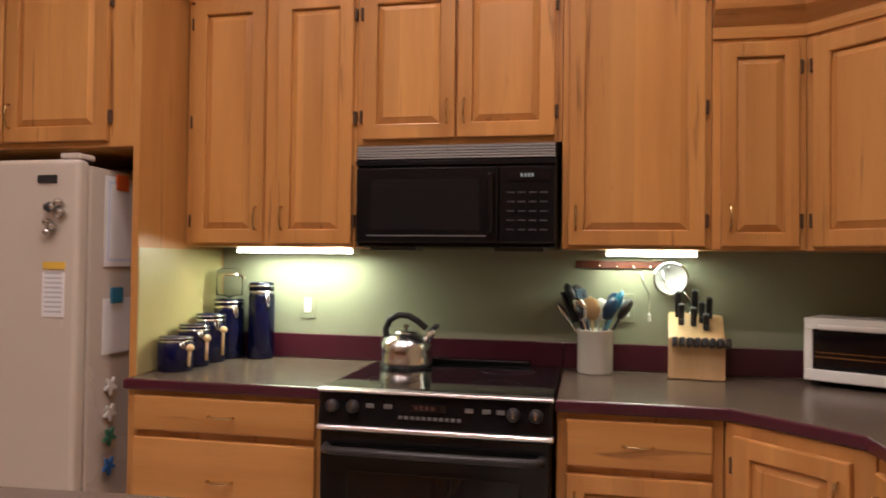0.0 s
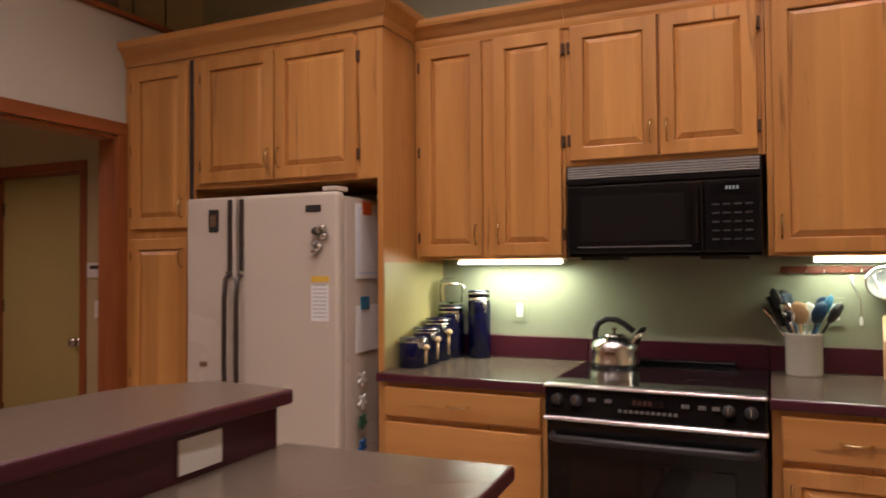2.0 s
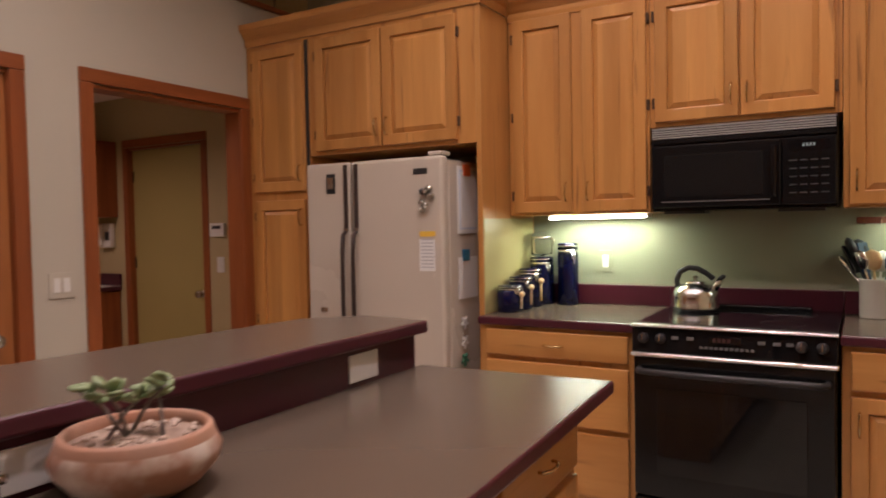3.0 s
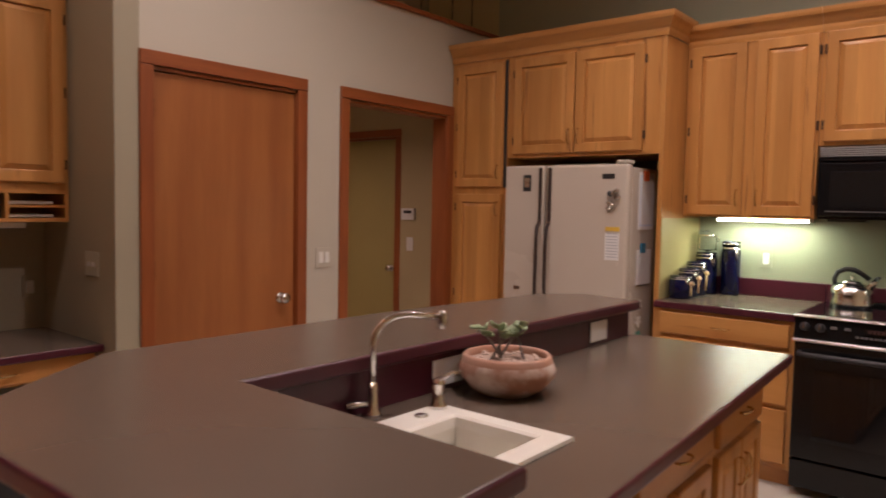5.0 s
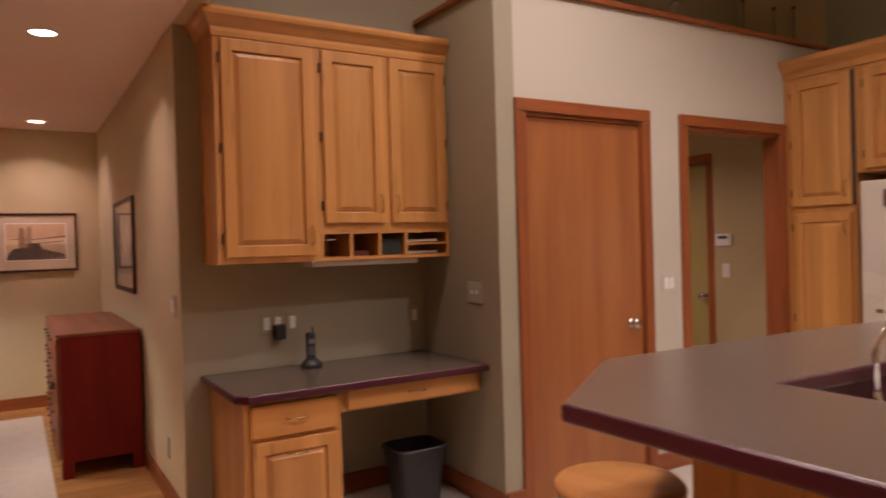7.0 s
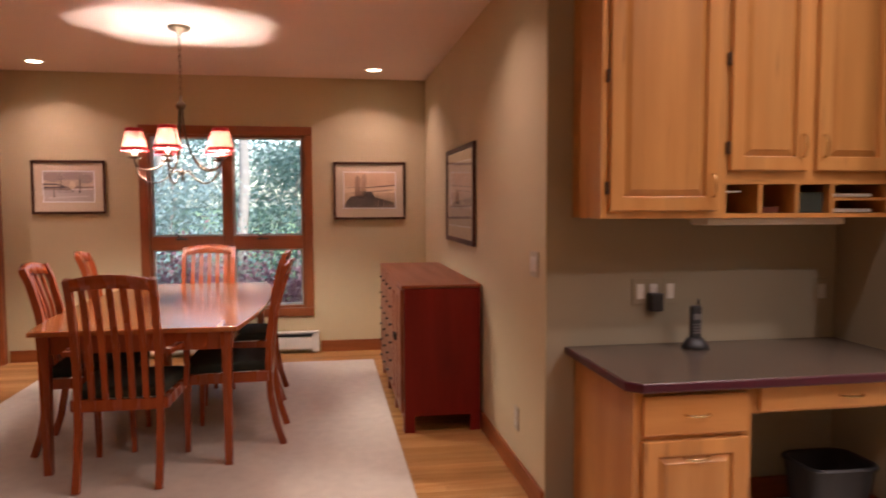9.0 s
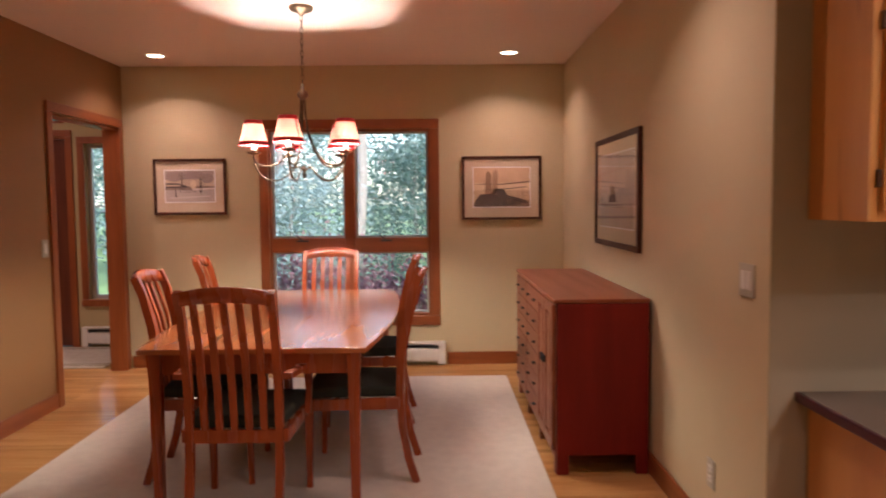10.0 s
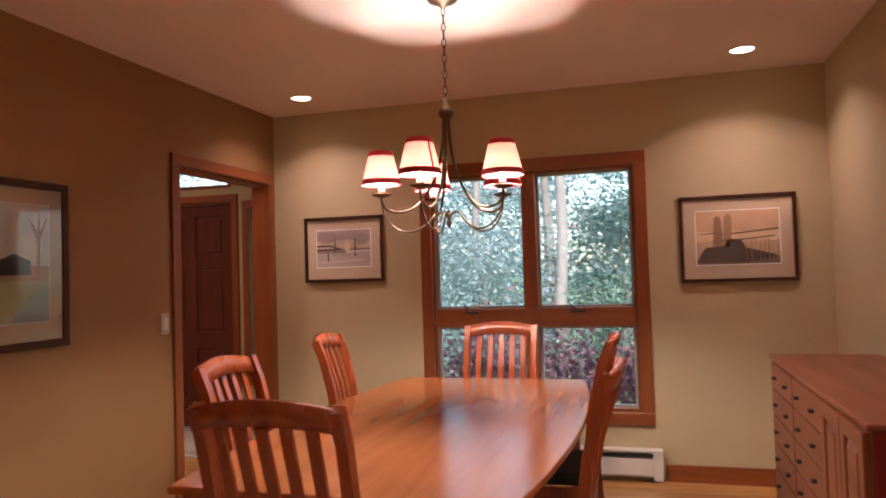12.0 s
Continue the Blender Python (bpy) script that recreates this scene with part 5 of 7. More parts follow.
picture(pose(WALL_WIN + 0.001, -4.425, 1.292, 0, 0, 90), 0.605, 0.466, "framed winter landscape print in sepia with a dark frame", [(0, 0.38, (0.42, 0.35, 0.30)), (0.38, 0.5, (0.24, 0.17, 0.13)), (0.5, 0.72, (0.50, 0.37, 0.26)), (0.72, 1, (0.34, 0.26, 0.22))],
        [(blob(0.18, 0.80, 0.17, 0.16, 14), (0.26, 0.19, 0.16)), (blob(0.85, 0.75, 0.13, 0.16, 14), (0.25, 0.19, 0.16)), (blob(0.60, 0.86, 0.20, 0.12, 14), (0.27, 0.20, 0.17)), (blob(0.57, 0.55, 0.06, 0.14), (0.56, 0.42, 0.27)), ([(0.0, 0.60), (0.25, 0.60), (0.45, 0.50), (0.45, 0.46), (0.25, 0.55), (0.0, 0.55)], INK), ([(0.0, 0.49), (0.45, 0.50), (0.45, 0.46), (0.0, 0.44)], INK), (twig(0.20, 0.15, 0.20, 0.46, 0.03), INK), ([(0.55, 0.38), (1.0, 0.40), (1.0, 0.44), (0.55, 0.43)], (0.60, 0.50, 0.42)), ([(0.1, 0.10), (0.9, 0.16), (0.9, 0.2), (0.1, 0.15)], (0.48, 0.40, 0.34))] + posts + limbs)
reeds = [(twig(0.60 + 0.052 * i, 0.06, 0.61 + 0.052 * i, 0.42 + 0.04 * (i % 3), 0.016 + 0.008 * (i % 2)), (0.24, 0.145, 0.085)) for i in range(8)]
picture(pose(WALL_WIN + 0.001, -1.85, 1.229, 0, 0, 90), 0.667, 0.532, "framed sepia print of a harbour in a dark frame", [(0, 0.12, (0.20, 0.13, 0.085)), (0.12, 0.42, (0.50, 0.34, 0.20)), (0.42, 0.62, (0.66, 0.47, 0.29)), (0.62, 1, (0.57, 0.37, 0.22))],
        reeds + [([(0.20, 0.30), (0.22, 0.86), (0.27, 0.92), (0.31, 0.84), (0.33, 0.30)], (0.26, 0.15, 0.085)), ([(0.33, 0.30), (0.34, 0.88), (0.40, 0.96), (0.44, 0.84), (0.42, 0.30)], (0.33, 0.20, 0.115)), ([(0.0, 0.57), (0.2, 0.60), (0.45, 0.585), (1.0, 0.66), (1.0, 0.62), (0.45, 0.555), (0.2, 0.57)], (0.15, 0.085, 0.055)), ([(0.0, 0.42), (0.6, 0.47), (0.95, 0.52), (0.95, 0.50), (0.6, 0.45)], INK), ([(0.02, 0.03), (0.04, 0.18), (0.12, 0.32), (0.34, 0.34), (0.38, 0.47), (0.54, 0.46), (0.60, 0.30), (0.95, 0.16), (0.97, 0.10), (0.6, 0.03)], (0.075, 0.05, 0.036))])
picture(pose(-6.00, WALL_P - 0.001, 1.102, 0, 0, 0), 1.0, 0.665, "large framed misty seascape print in a dark frame", [(0, 0.32, (0.35, 0.30, 0.25)), (0.32, 0.42, (0.52, 0.45, 0.37)), (0.42, 1, (0.48, 0.42, 0.37))],
        [([(0.30, 0.34), (0.52, 0.34), (0.47, 0.55), (0.38, 0.58)], (0.09, 0.06, 0.05)), ([(0.0, 0.72), (1.0, 0.80), (1.0, 0.84), (0.0, 0.75)], (0.40, 0.34, 0.30)), ([(0.05, 0.28), (0.7, 0.26), (0.7, 0.3), (0.05, 0.32)], (0.2, 0.16, 0.13))], fw=0.034)
picture(pose(-4.40, WALL_S + 0.001, 1.052, 0, 0, 180), 0.925, 0.745, "framed watercolour of a dark barn by a stream", [(0, 0.35, (0.42, 0.40, 0.22)), (0.35, 0.48, (0.36, 0.26, 0.14)), (0.48, 1, (0.60, 0.57, 0.50))],
        [([(0.62, 0.40), (0.86, 0.40), (0.86, 0.52), (0.74, 0.58), (0.62, 0.52)], (0.05, 0.045, 0.045)), ([(0.70, 0.0), (1.0, 0.0), (1.0, 0.32), (0.85, 0.22)], (0.30, 0.36, 0.34)), (tree(0.2, 0.4, 0.5), (0.2, 0.14, 0.1)), (tree(0.92, 0.42, 0.55), (0.25, 0.15, 0.1)), ([(0.86, 0.38), (0.90, 0.38), (0.90, 0.46), (0.86, 0.46)], (0.5, 0.22, 0.1))], fw=0.034)

# ---------- chandelier ----------
CX, CY = -5.51, -2.845
ch = thing("chandelier", "bronze five-arm chandelier with lit red-trimmed parchment shades", "chandelier", pose(CX, CY, 0))
bm = bmesh.new()
lathe(bm, [(0.0, 2.465), (0.012, 2.468), (0.02, 2.482), (0.062, 2.495), (0.070, 2.508), (0.070, 2.52), (0.0, 2.52)])
part("canopy", bm, M_BRONZE, ch)
z, k = 2.47, 0
while z > 2.075:
    bm = bmesh.new()
    n = 14
    loop = []
    for i in range(n + 1):
        a = 2 * math.pi * i / n
        u, v = 0.0085 * math.cos(a), 0.021 * math.sin(a)
        loop.append((u, 0, z - 0.018 + v) if k % 2 else (0, u, z - 0.018 + v))
    tube(bm, loop, 0.0024, 6)
    part("chain_link", bm, M_BRONZE, ch)
    z -= 0.034
    k += 1
bm = bmesh.new()
lathe(bm, [(0.0, 1.985), (0.016, 1.985), (0.030, 2.0), (0.034, 2.015), (0.026, 2.032), (0.012, 2.042), (0.010, 2.075), (0.0, 2.08)])
part("hub", bm, M_BRONZE, ch)
bm = bmesh.new()
lathe(bm, [(0.0, 1.525), (0.008, 1.53), (0.013, 1.545), (0.007, 1.56), (0.014, 1.575), (0.006, 1.60), (0.0, 1.605)])
part("finial", bm, M_BRONZE, ch)


def eased(pts, n=5):
    """A smooth curve through the points."""
    p = [Vector(q) for q in pts]
    p = [p[0] * 2 - p[1]] + p + [p[-1] * 2 - p[-2]]
    out = []
    for i in range(1, len(p) - 2):
        for k in range(n):
            t = k / n
            out.append(0.5 * (2 * p[i] + (p[i + 1] - p[i - 1]) * t + (2 * p[i - 1] - 5 * p[i] + 4 * p[i + 1] - p[i + 2]) * t * t + (3 * p[i] - p[i - 1] - 3 * p[i + 1] + p[i + 2]) * t ** 3))
    return out + [p[-2]]


# sleeves are no lamps: the bulb's light on them is put in as emission
M_CANDLE = glowing("self_lit_candle_sleeve", (1.0, 0.86, 0.7), 0.42)
M_BULB = glowing("bulb", (1.0, 0.84, 0.64), 4.0)
for i in range(5):
    a = radians(-6.5 + 72 * i)
    ca, sa = math.cos(a), math.sin(a)
    at = lambda r, zz: (r * ca, r * sa, zz)
    bm = bmesh.new()
    tube(bm, eased([at(0.012, 1.99), at(0.016, 1.90), at(0.035, 1.80), at(0.075, 1.70), at(0.14, 1.62), at(0.21, 1.598), at(0.265, 1.612), at(0.285, 1.645), at(0.285, 1.665)]), 0.0062, 8)
    arm_ob = part("arm", bm, M_BRONZE, ch)
    bm = bmesh.new()
    tube(bm, eased([at(0.285, 1.64), at(0.27, 1.58), at(0.22, 1.525), at(0.15, 1.515), at(0.09, 1.55), at(0.05, 1.59), at(0.02, 1.585), at(0.0, 1.57)]), 0.0045, 8)
    part("scroll", bm, M_BRONZE, ch)
    bm = bmesh.new()
    lathe(bm, [(0.0, 1.662), (0.012, 1.662), (0.040, 1.672), (0.044, 1.678), (0.014, 1.676), (0.014, 1.690), (0.0, 1.690)], *at(0.285, 0)[:2], 0, 20)
    part("cup", bm, M_BRONZE, ch)
    bm = bmesh.new()
    lathe(bm, [(0.0, 1.690), (0.0135, 1.690), (0.0135, 1.712), (0.0, 1.713)], *at(0.285, 0)[:2], 0, 16)
    part("candle", bm, M_CANDLE, ch)
    bm = bmesh.new()
    lathe(bm, [(0.0, 1.713), (0.005, 1.716), (0.0075, 1.726), (0.004, 1.738), (0.0, 1.744)], *at(0.285, 0)[:2], 0, 14)
    part("bulb", bm, M_BULB, ch)
    bm = bmesh.new()
    lathe(bm, [(0.083, 1.722), (0.050, 1.857), (0.049, 1.857), (0.082, 1.722)], *at(0.285, 0)[:2], 0, 32)
    sh = part("shade", bm, M_SHADE, ch, "pale parchment shade with red trim")
    bm = bmesh.new()
    lathe(bm, [(0.0855, 1.716), (0.0803, 1.739), (0.0785, 1.739), (0.0830, 1.716)], *at(0.285, 0)[:2], 0, 32)
    part("trim", bm, M_RED, sh)
    bm = bmesh.new()
    lathe(bm, [(0.0558, 1.838), (0.0510, 1.861), (0.0480, 1.861), (0.0520, 1.838)], *at(0.285, 0)[:2], 0, 32)
    part("trim", bm, M_RED, sh)
    bm = bmesh.new()
    bmesh.ops.create_cube(bm, size=1.0)
    sx, sy = at(0.285, 0)[:2]
    for v in bm.verts:
        top = v.co.z > 0
        rr = (0.0502 if top else 0.0832) + (0.0006 if v.co.x > 0 else -0.0012)
        ang = 1.0 + i * 1.9 + v.co.y * (0.16 if top else 0.10)
        v.co = Vector((sx + rr * math.cos(ang), sy + rr * math.sin(ang), 1.857 if top else 1.722))
    part("trim", bm, M_RED, sh)
    d = bpy.data.lights.new("chandelier_bulb", 'POINT')
    d.energy, d.color, d.shadow_soft_size = 4.9, (1.0, 0.835, 0.755), 0.011
    new("chandelier_bulb", d).location = (CX + sx, CY + sy, 1.757)

# ---------- recessed lights ----------
def can(x, y, z, r):
    e = thing("recessed_light", "lit recessed ceiling light with a white trim ring", "lamp", pose(x, y, z), "recessed lights")
    bm = bmesh.new()
    lathe(bm, [(r * 0.78, -0.001), (r * 0.80, -0.004), (r, -0.004), (r + 0.004, 0.0), (r * 0.78, 0.0)], steps=36)
    part("trim_ring", bm, M_WHITE, e)
    bm = bmesh.new()
    lathe(bm, [(0.0, -0.0015), (r * 0.79, -0.0015), (r * 0.79, -0.0005), (0.0, -0.0005)], steps=36)
    part("lens", bm, M_GLOW, e)


for cx, cy, _ in DINING_CANS_AND_FILL:
    can(cx, cy, CEIL_LOW, 0.078)
for cx, cy, _ in KITCHEN_CANS:
    can(cx, cy, CEIL_HIGH, 0.085)


# ---------- hall and back room ----------
HX = -8.20
HW = (-5.445, -5.05, 0.465, 1.97)
ED = (-6.53, -5.62, 0.0, 2.035)      # entrance door
structure("hall_wall_west", holed(bmesh.new(), 'x', HX - T, HX, -8.2, WALL_S - T, 0, 3.2, [HW, ED, (ED[0], ED[1], 2.165, 2.42)]), M_OLIVE, "beige entrance wall with a door and a side window", "wall")
structure("hall_wall_north", B((HX, WALL_S - T, 0, WALL_WIN - T, WALL_S - 0.02, 3.2)), M_OLIVE, "beige hall wall", "wall")
structure("hall_wall_south", B((HX - T, -8.2 - T, 0, -4.08, -8.2, 3.2)), M_OLIVE, "beige hall wall", "wall")
structure("hall_wall_east", B((-4.2, -8.2, 0, -4.08, WALL_S - T, 3.2)), M_OLIVE, "beige hall wall", "wall")
structure("hall_wall_top", B((WALL_WIN - T, WALL_S - T, CEIL_LOW + 0.1, -4.08, WALL_S, 3.2)), M_OLIVE, "beige hall wall over the opening", "wall")
structure("hall_ceiling", B((HX - T, -8.3, 3.2, -4.08, WALL_S, 3.3)), M_CEIL, "pale hall ceiling", "ceiling")
structure("back_wall_west", B((-6.2 - T, 0.41, 0, -6.2, WALL_N, LEDGE)), M_OLIVE, "beige back room wall", "wall")
structure("back_wall_south", B((-6.2, 0.41, 0, WALL_DESK - T - 0.002, 0.41 + T, LEDGE)), M_OLIVE, "beige back room wall", "wall")
structure("back_ceiling", B((-6.2, 0.41 + T, 2.44, WALL_D - T, WALL_N - 0.013, 2.52)), M_CEIL, "pale back room ceiling", "ceiling")
structure("back_lining", B((-6.2, WALL_N - 0.012, 0, -4.868, WALL_N - 0.001, 2.44), (-3.862, WALL_N - 0.012, 0, WALL_D - T, WALL_N - 0.001, 2.44), (-4.868, WALL_N - 0.012, 2.098, -3.862, WALL_N - 0.001, 2.44)), M_OLIVE, "beige painted back room wall", "wall")
# unseen fill lights, added to brighten the back room and the hall
disc_lamp("back_room_fill", -4.4, 1.9, 2.42, 4.5, 0.25)
disc_lamp("hall_fill", -6.2, -6.4, 3.17, 8, 0.25)

casing("door_frame_5", 'x', HX, ED[0], ED[1], ED[3], 0.065, 1, T, "oak trim round the entrance door")
ed = thing("entrance_door", "dark mahogany six-panel entrance door", "door", pose(HX - 0.03, ED[0], 0, 0, 0, 90))
ed["kind"] = "structure"
part("leaf", B((0.004, 0.008, 0.008, 0.906, 0.045, 2.012)), M_MAHOGANY, ed)
for q in ((0.004, 0.008, 0.115, 2.012), (0.40, 0.008, 0.51, 2.012), (0.795, 0.008, 0.906, 2.012)):
    part("stile", B((q[0], -0.004, q[1], q[2], 0.009, q[3])), M_MAHOGANY, ed)
for z0, z1 in ((0.008, 0.22), (0.72, 0.86), (1.45, 1.55), (1.92, 2.012)):
    for x0, x1 in ((0.115, 0.40), (0.51, 0.795)):
        part("rail", B((x0, -0.0035, z0, x1, 0.009, z1)), M_MAHOGANY, ed)
for z0, z1 in ((0.25, 0.69), (0.89, 1.42), (1.58, 1.89)):
    for x0, x1 in ((0.135, 0.38), (0.53, 0.775)):
        part("panel", B((x0, 0.000, z0, x1, 0.0085, z1), bevel=0.006), M_MAHOGANY, ed)
door_knob(ed, pose(0.06, -0.004, 0.95, 90), mat=M_BRASS)
tw = thing("window_2", "narrow transom light over the entrance door", "window")
tw["kind"] = "structure"
part("pane", B((HX - 0.07, ED[0] + 0.02, 2.18, HX - 0.064, ED[1] - 0.02, 2.405)), M_PANE, tw).visible_shadow = False
part("window_frame", B((HX - 0.09, ED[0] + 0.001, 2.166, HX + 0.012, ED[0] + 0.03, 2.419), (HX - 0.09, ED[1] - 0.03, 2.166, HX + 0.012, ED[1] - 0.001, 2.419), (HX - 0.09, ED[0] + 0.03, 2.39, HX + 0.012, ED[1] - 0.03, 2.419), (HX - 0.09, ED[0] + 0.03, 2.166, HX + 0.012, ED[1] - 0.03, 2.19)), M_OAK_TRIM_Y, tw)
sw_ = thing("window_3", "tall narrow side window in oak trim beside the entrance door", "window")
sw_["kind"] = "structure"
for nm, q in (("side_casing", (HX, HW[0] - 0.065, HW[2], HX + 0.018, HW[0], HW[3])), ("side_casing", (HX, HW[1], HW[2], HX + 0.018, HW[1] + 0.065, HW[3])), ("head_casing", (HX, HW[0] - 0.065, HW[3], HX + 0.021, HW[1] + 0.065, HW[3] + 0.065)), ("window_sill", (HX, HW[0] - 0.065, HW[2] - 0.065, HX + 0.03, HW[1] + 0.065, HW[2]))):
    part(nm, B(q, bevel=0.004), M_OAK_TRIM, sw_)
part("pane", B((HX - 0.07, HW[0] + 0.02, HW[2] + 0.02, HX - 0.064, HW[1] - 0.02, HW[3] - 0.02)), M_PANE, sw_).visible_shadow = False
part("sash", B((HX - 0.09, HW[0] + 0.001, HW[2] + 0.001, HX - 0.05, HW[0] + 0.045, HW[3] - 0.001), (HX - 0.09, HW[1] - 0.045, HW[2] + 0.001, HX - 0.05, HW[1] - 0.001, HW[3] - 0.001), (HX - 0.09, HW[0] + 0.045, HW[2] + 0.001, HX - 0.05, HW[1] - 0.045, HW[2] + 0.04), (HX - 0.09, HW[0] + 0.045, HW[3] - 0.04, HX - 0.05, HW[1] - 0.045, HW[3] - 0.001)), M_SASH, sw_)
heater(pose(HX + 0.014, -5.50, 0, 0, 0, 90), 0.66, "white baseboard heater under the hall window")
hr = thing("hall_rug", "beige striped wool rug by the entrance door", "rug", pose(-7.68, -5.62, 0))
part("surface", B((-0.45, -0.75, 0.001, 0.42, 0.72, 0.010), bevel=0.003), M_HALLRUG, hr)
for q in (0.34, 0.28, -0.38):
    part("stripe", B((q, -0.75, 0.009, q + 0.018, 0.72, 0.0115)), M_BROWNWOOL, hr)

# back room fittings
c = cabinet("back_wall_cabinet", "dark maple wall cabinet in the back room", -5.78, WALL_N - 0.33, 1.47, 0.84, 0.315, 0.62, group="back room cabinets", mat=M_OAK_TRIM)
cab_door(c, 0.02, 0.02, 0.41, 0.60, None, None, M_OAK_TRIM, M_OAK_TRIM)
cab_door(c, 0.43, 0.02, 0.82, 0.60, None, None, M_OAK_TRIM, M_OAK_TRIM)
c = cabinet("back_base_cabinet", "dark maple base cabinet in the back room", -5.78, WALL_N - 0.62, 0.0, 0.84, 0.60, 0.862, group="back room cabinets", mat=M_OAK_TRIM)
cab_door(c, 0.02, 0.12, 0.41, 0.84, None, None, M_OAK_TRIM, M_OAK_TRIM)
cab_door(c, 0.43, 0.12, 0.82, 0.84, None, None, M_OAK_TRIM, M_OAK_TRIM)
worktop("worktop", [(-5.80, WALL_N - 0.645), (-4.925, WALL_N - 0.645), (-4.925, WALL_N - 0.014), (-5.80, WALL_N - 0.014)], 0.864, 0.902, "white-edged utility worktop with burgundy edge in the back room", M_WHITE)
lone("backsplash", B((-5.80, WALL_N - 0.034, 0.903, -4.925, WALL_N - 0.014, 1.00), bevel=0.003), M_BURGUNDY, "low burgundy backsplash in the back room", "backsplash")
wp = thing("wall_phone", "white wall phone under the back room cabinet", "phone", pose(-5.06, WALL_N - 0.014, 1.22))
part("body", B((-0.07, -0.05, 0.0, 0.07, 0.0, 0.20), bevel=0.01), M_WHITE, wp)
part("handset", B((-0.055, -0.085, 0.02, -0.01, -0.05, 0.19), bevel=0.01), M_WHITE, wp)
part("keypad", B((0.005, -0.053, 0.06, 0.055, -0.049, 0.13)), M_DARK, wp)
th = thing("thermostat", "white wall thermostat with a small dark display", "thermostat", pose(-3.755, WALL_N - 0.012, 1.345))
part("body", B((-0.075, -0.028, -0.045, 0.075, 0.0, 0.055), bevel=0.005), M_WHITE, th)
part("display", B((-0.045, -0.0295, 0.012, 0.045, -0.027, 0.036)), M_DARK, th)


def plate(name, label, category, m, w=0.072, h=0.116, kind="rocker", n=1, cover=None):
    """A wall plate in its own frame: x along the wall, z up, facing -y."""
    e = thing(name, label, category, m, "wall plates")
    part("cover", B((-w / 2, -0.006, -h / 2, w / 2, 0.0, h / 2), bevel=0.002), cover or M_ALMOND, e)
    for i in range(n):
        x = (i - (n - 1) / 2) * 0.046
        if kind == "rocker":
            part("rocker", B((x - 0.0165, -0.0095, -0.033, x + 0.0165, -0.005, 0.033), bevel=0.002), M_WHITE, e)
        elif kind == "socket":
            for z in (-0.02, 0.02):
                so = part("socket", B((x - 0.016, -0.0085, z - 0.014, x + 0.016, -0.005, z + 0.014), bevel=0.002), M_WHITE, e)
                part("slot", B((x - 0.007, -0.0092, z - 0.005, x - 0.005, -0.0084, z + 0.005), (x + 0.005, -0.0092, z - 0.005, x + 0.007, -0.0084, z + 0.005)), M_DARK, so)
        else:
            part("toggle", B((x - 0.005, -0.016, -0.012, x + 0.005, -0.005, 0.010), bevel=0.002), M_WHITE, e)
    return e


plate("light_switch", "white double rocker switch on the beige wall", "switch", pose(WALL_D + 0.001, 1.646, 1.112, 0, 0, 90), 0.118, 0.116, "rocker", 2, M_GREIGE)
plate("light_switch", "white double switch plate beside the desk", "switch", pose(-3.02, 0.409, 1.122, 0, 0, 0), 0.14, 0.116, "toggle", 2)
plate("light_switch", "cream switch plate on the dining room wall", "switch", pose(-3.74, WALL_P - 0.001, 1.10), 0.118, 0.116, "rocker", 2)
plate("power_outlet", "white low power outlet on the dining room wall", "outlet", pose(-4.03, WALL_P - 0.001, 0.30), kind="socket")
plate("light_switch", "white switch beside the hall opening", "switch", pose(-6.025, WALL_S + 0.001, 1.095, 0, 0, 180))
plate("light_switch", "white switch below the thermostat", "switch", pose(-3.745, WALL_N - 0.0125, 1.09), cover=M_WHITE)
plate("power_outlet", "white power outlet lit by the strip light", "outlet", pose(-0.815, WALL_N - 0.001, 1.145), kind="rocker", cover=M_GREEN)
plate("power_outlet", "white power outlet behind the utensil crock", "outlet", pose(0.545, WALL_N - 0.001, 1.165), kind="socket", cover=M_GREEN)
plate("power_outlet", "white double power outlet on the burgundy riser", "outlet", pose(-0.8325, 1.322, 0.966, 0, 0, 90), 0.130, 0.076, "blank", 0, M_PLATE)
plate("power_outlet", "white power outlet on the burgundy riser", "outlet", pose(-0.8325, 0.415, 0.966, 0, 0, 90), 0.130, 0.076, "blank", 0, M_PLATE)
plate("power_outlet", "white phone and power plate over the desk", "outlet", pose(WALL_DESK + 0.001, -0.560, 0.985, 0, 0, 90), cover=M_TAUPE)
po = plate("power_outlet", "white power outlet with a black plug-in charger", "outlet", pose(WALL_DESK + 0.001, -0.498, 0.985, 0, 0, 90), kind="rocker", cover=M_TAUPE)
part("charger", B((-0.028, -0.05, -0.085, 0.03, -0.006, -0.005), bevel=0.006), M_DARK, po, "black charger")
plate("power_outlet", "white power outlet over the desk", "outlet", pose(WALL_DESK + 0.001, -0.418, 0.985, 0, 0, 90), kind="rocker", cover=M_TAUPE)
plate("power_outlet", "white power outlet near the alcove corner", "outlet", pose(WALL_DESK + 0.001, 0.335, 0.967, 0, 0, 90), kind="rocker", cover=M_TAUPE)


# ---------- small things in the kitchen ----------
CT = 0.9145


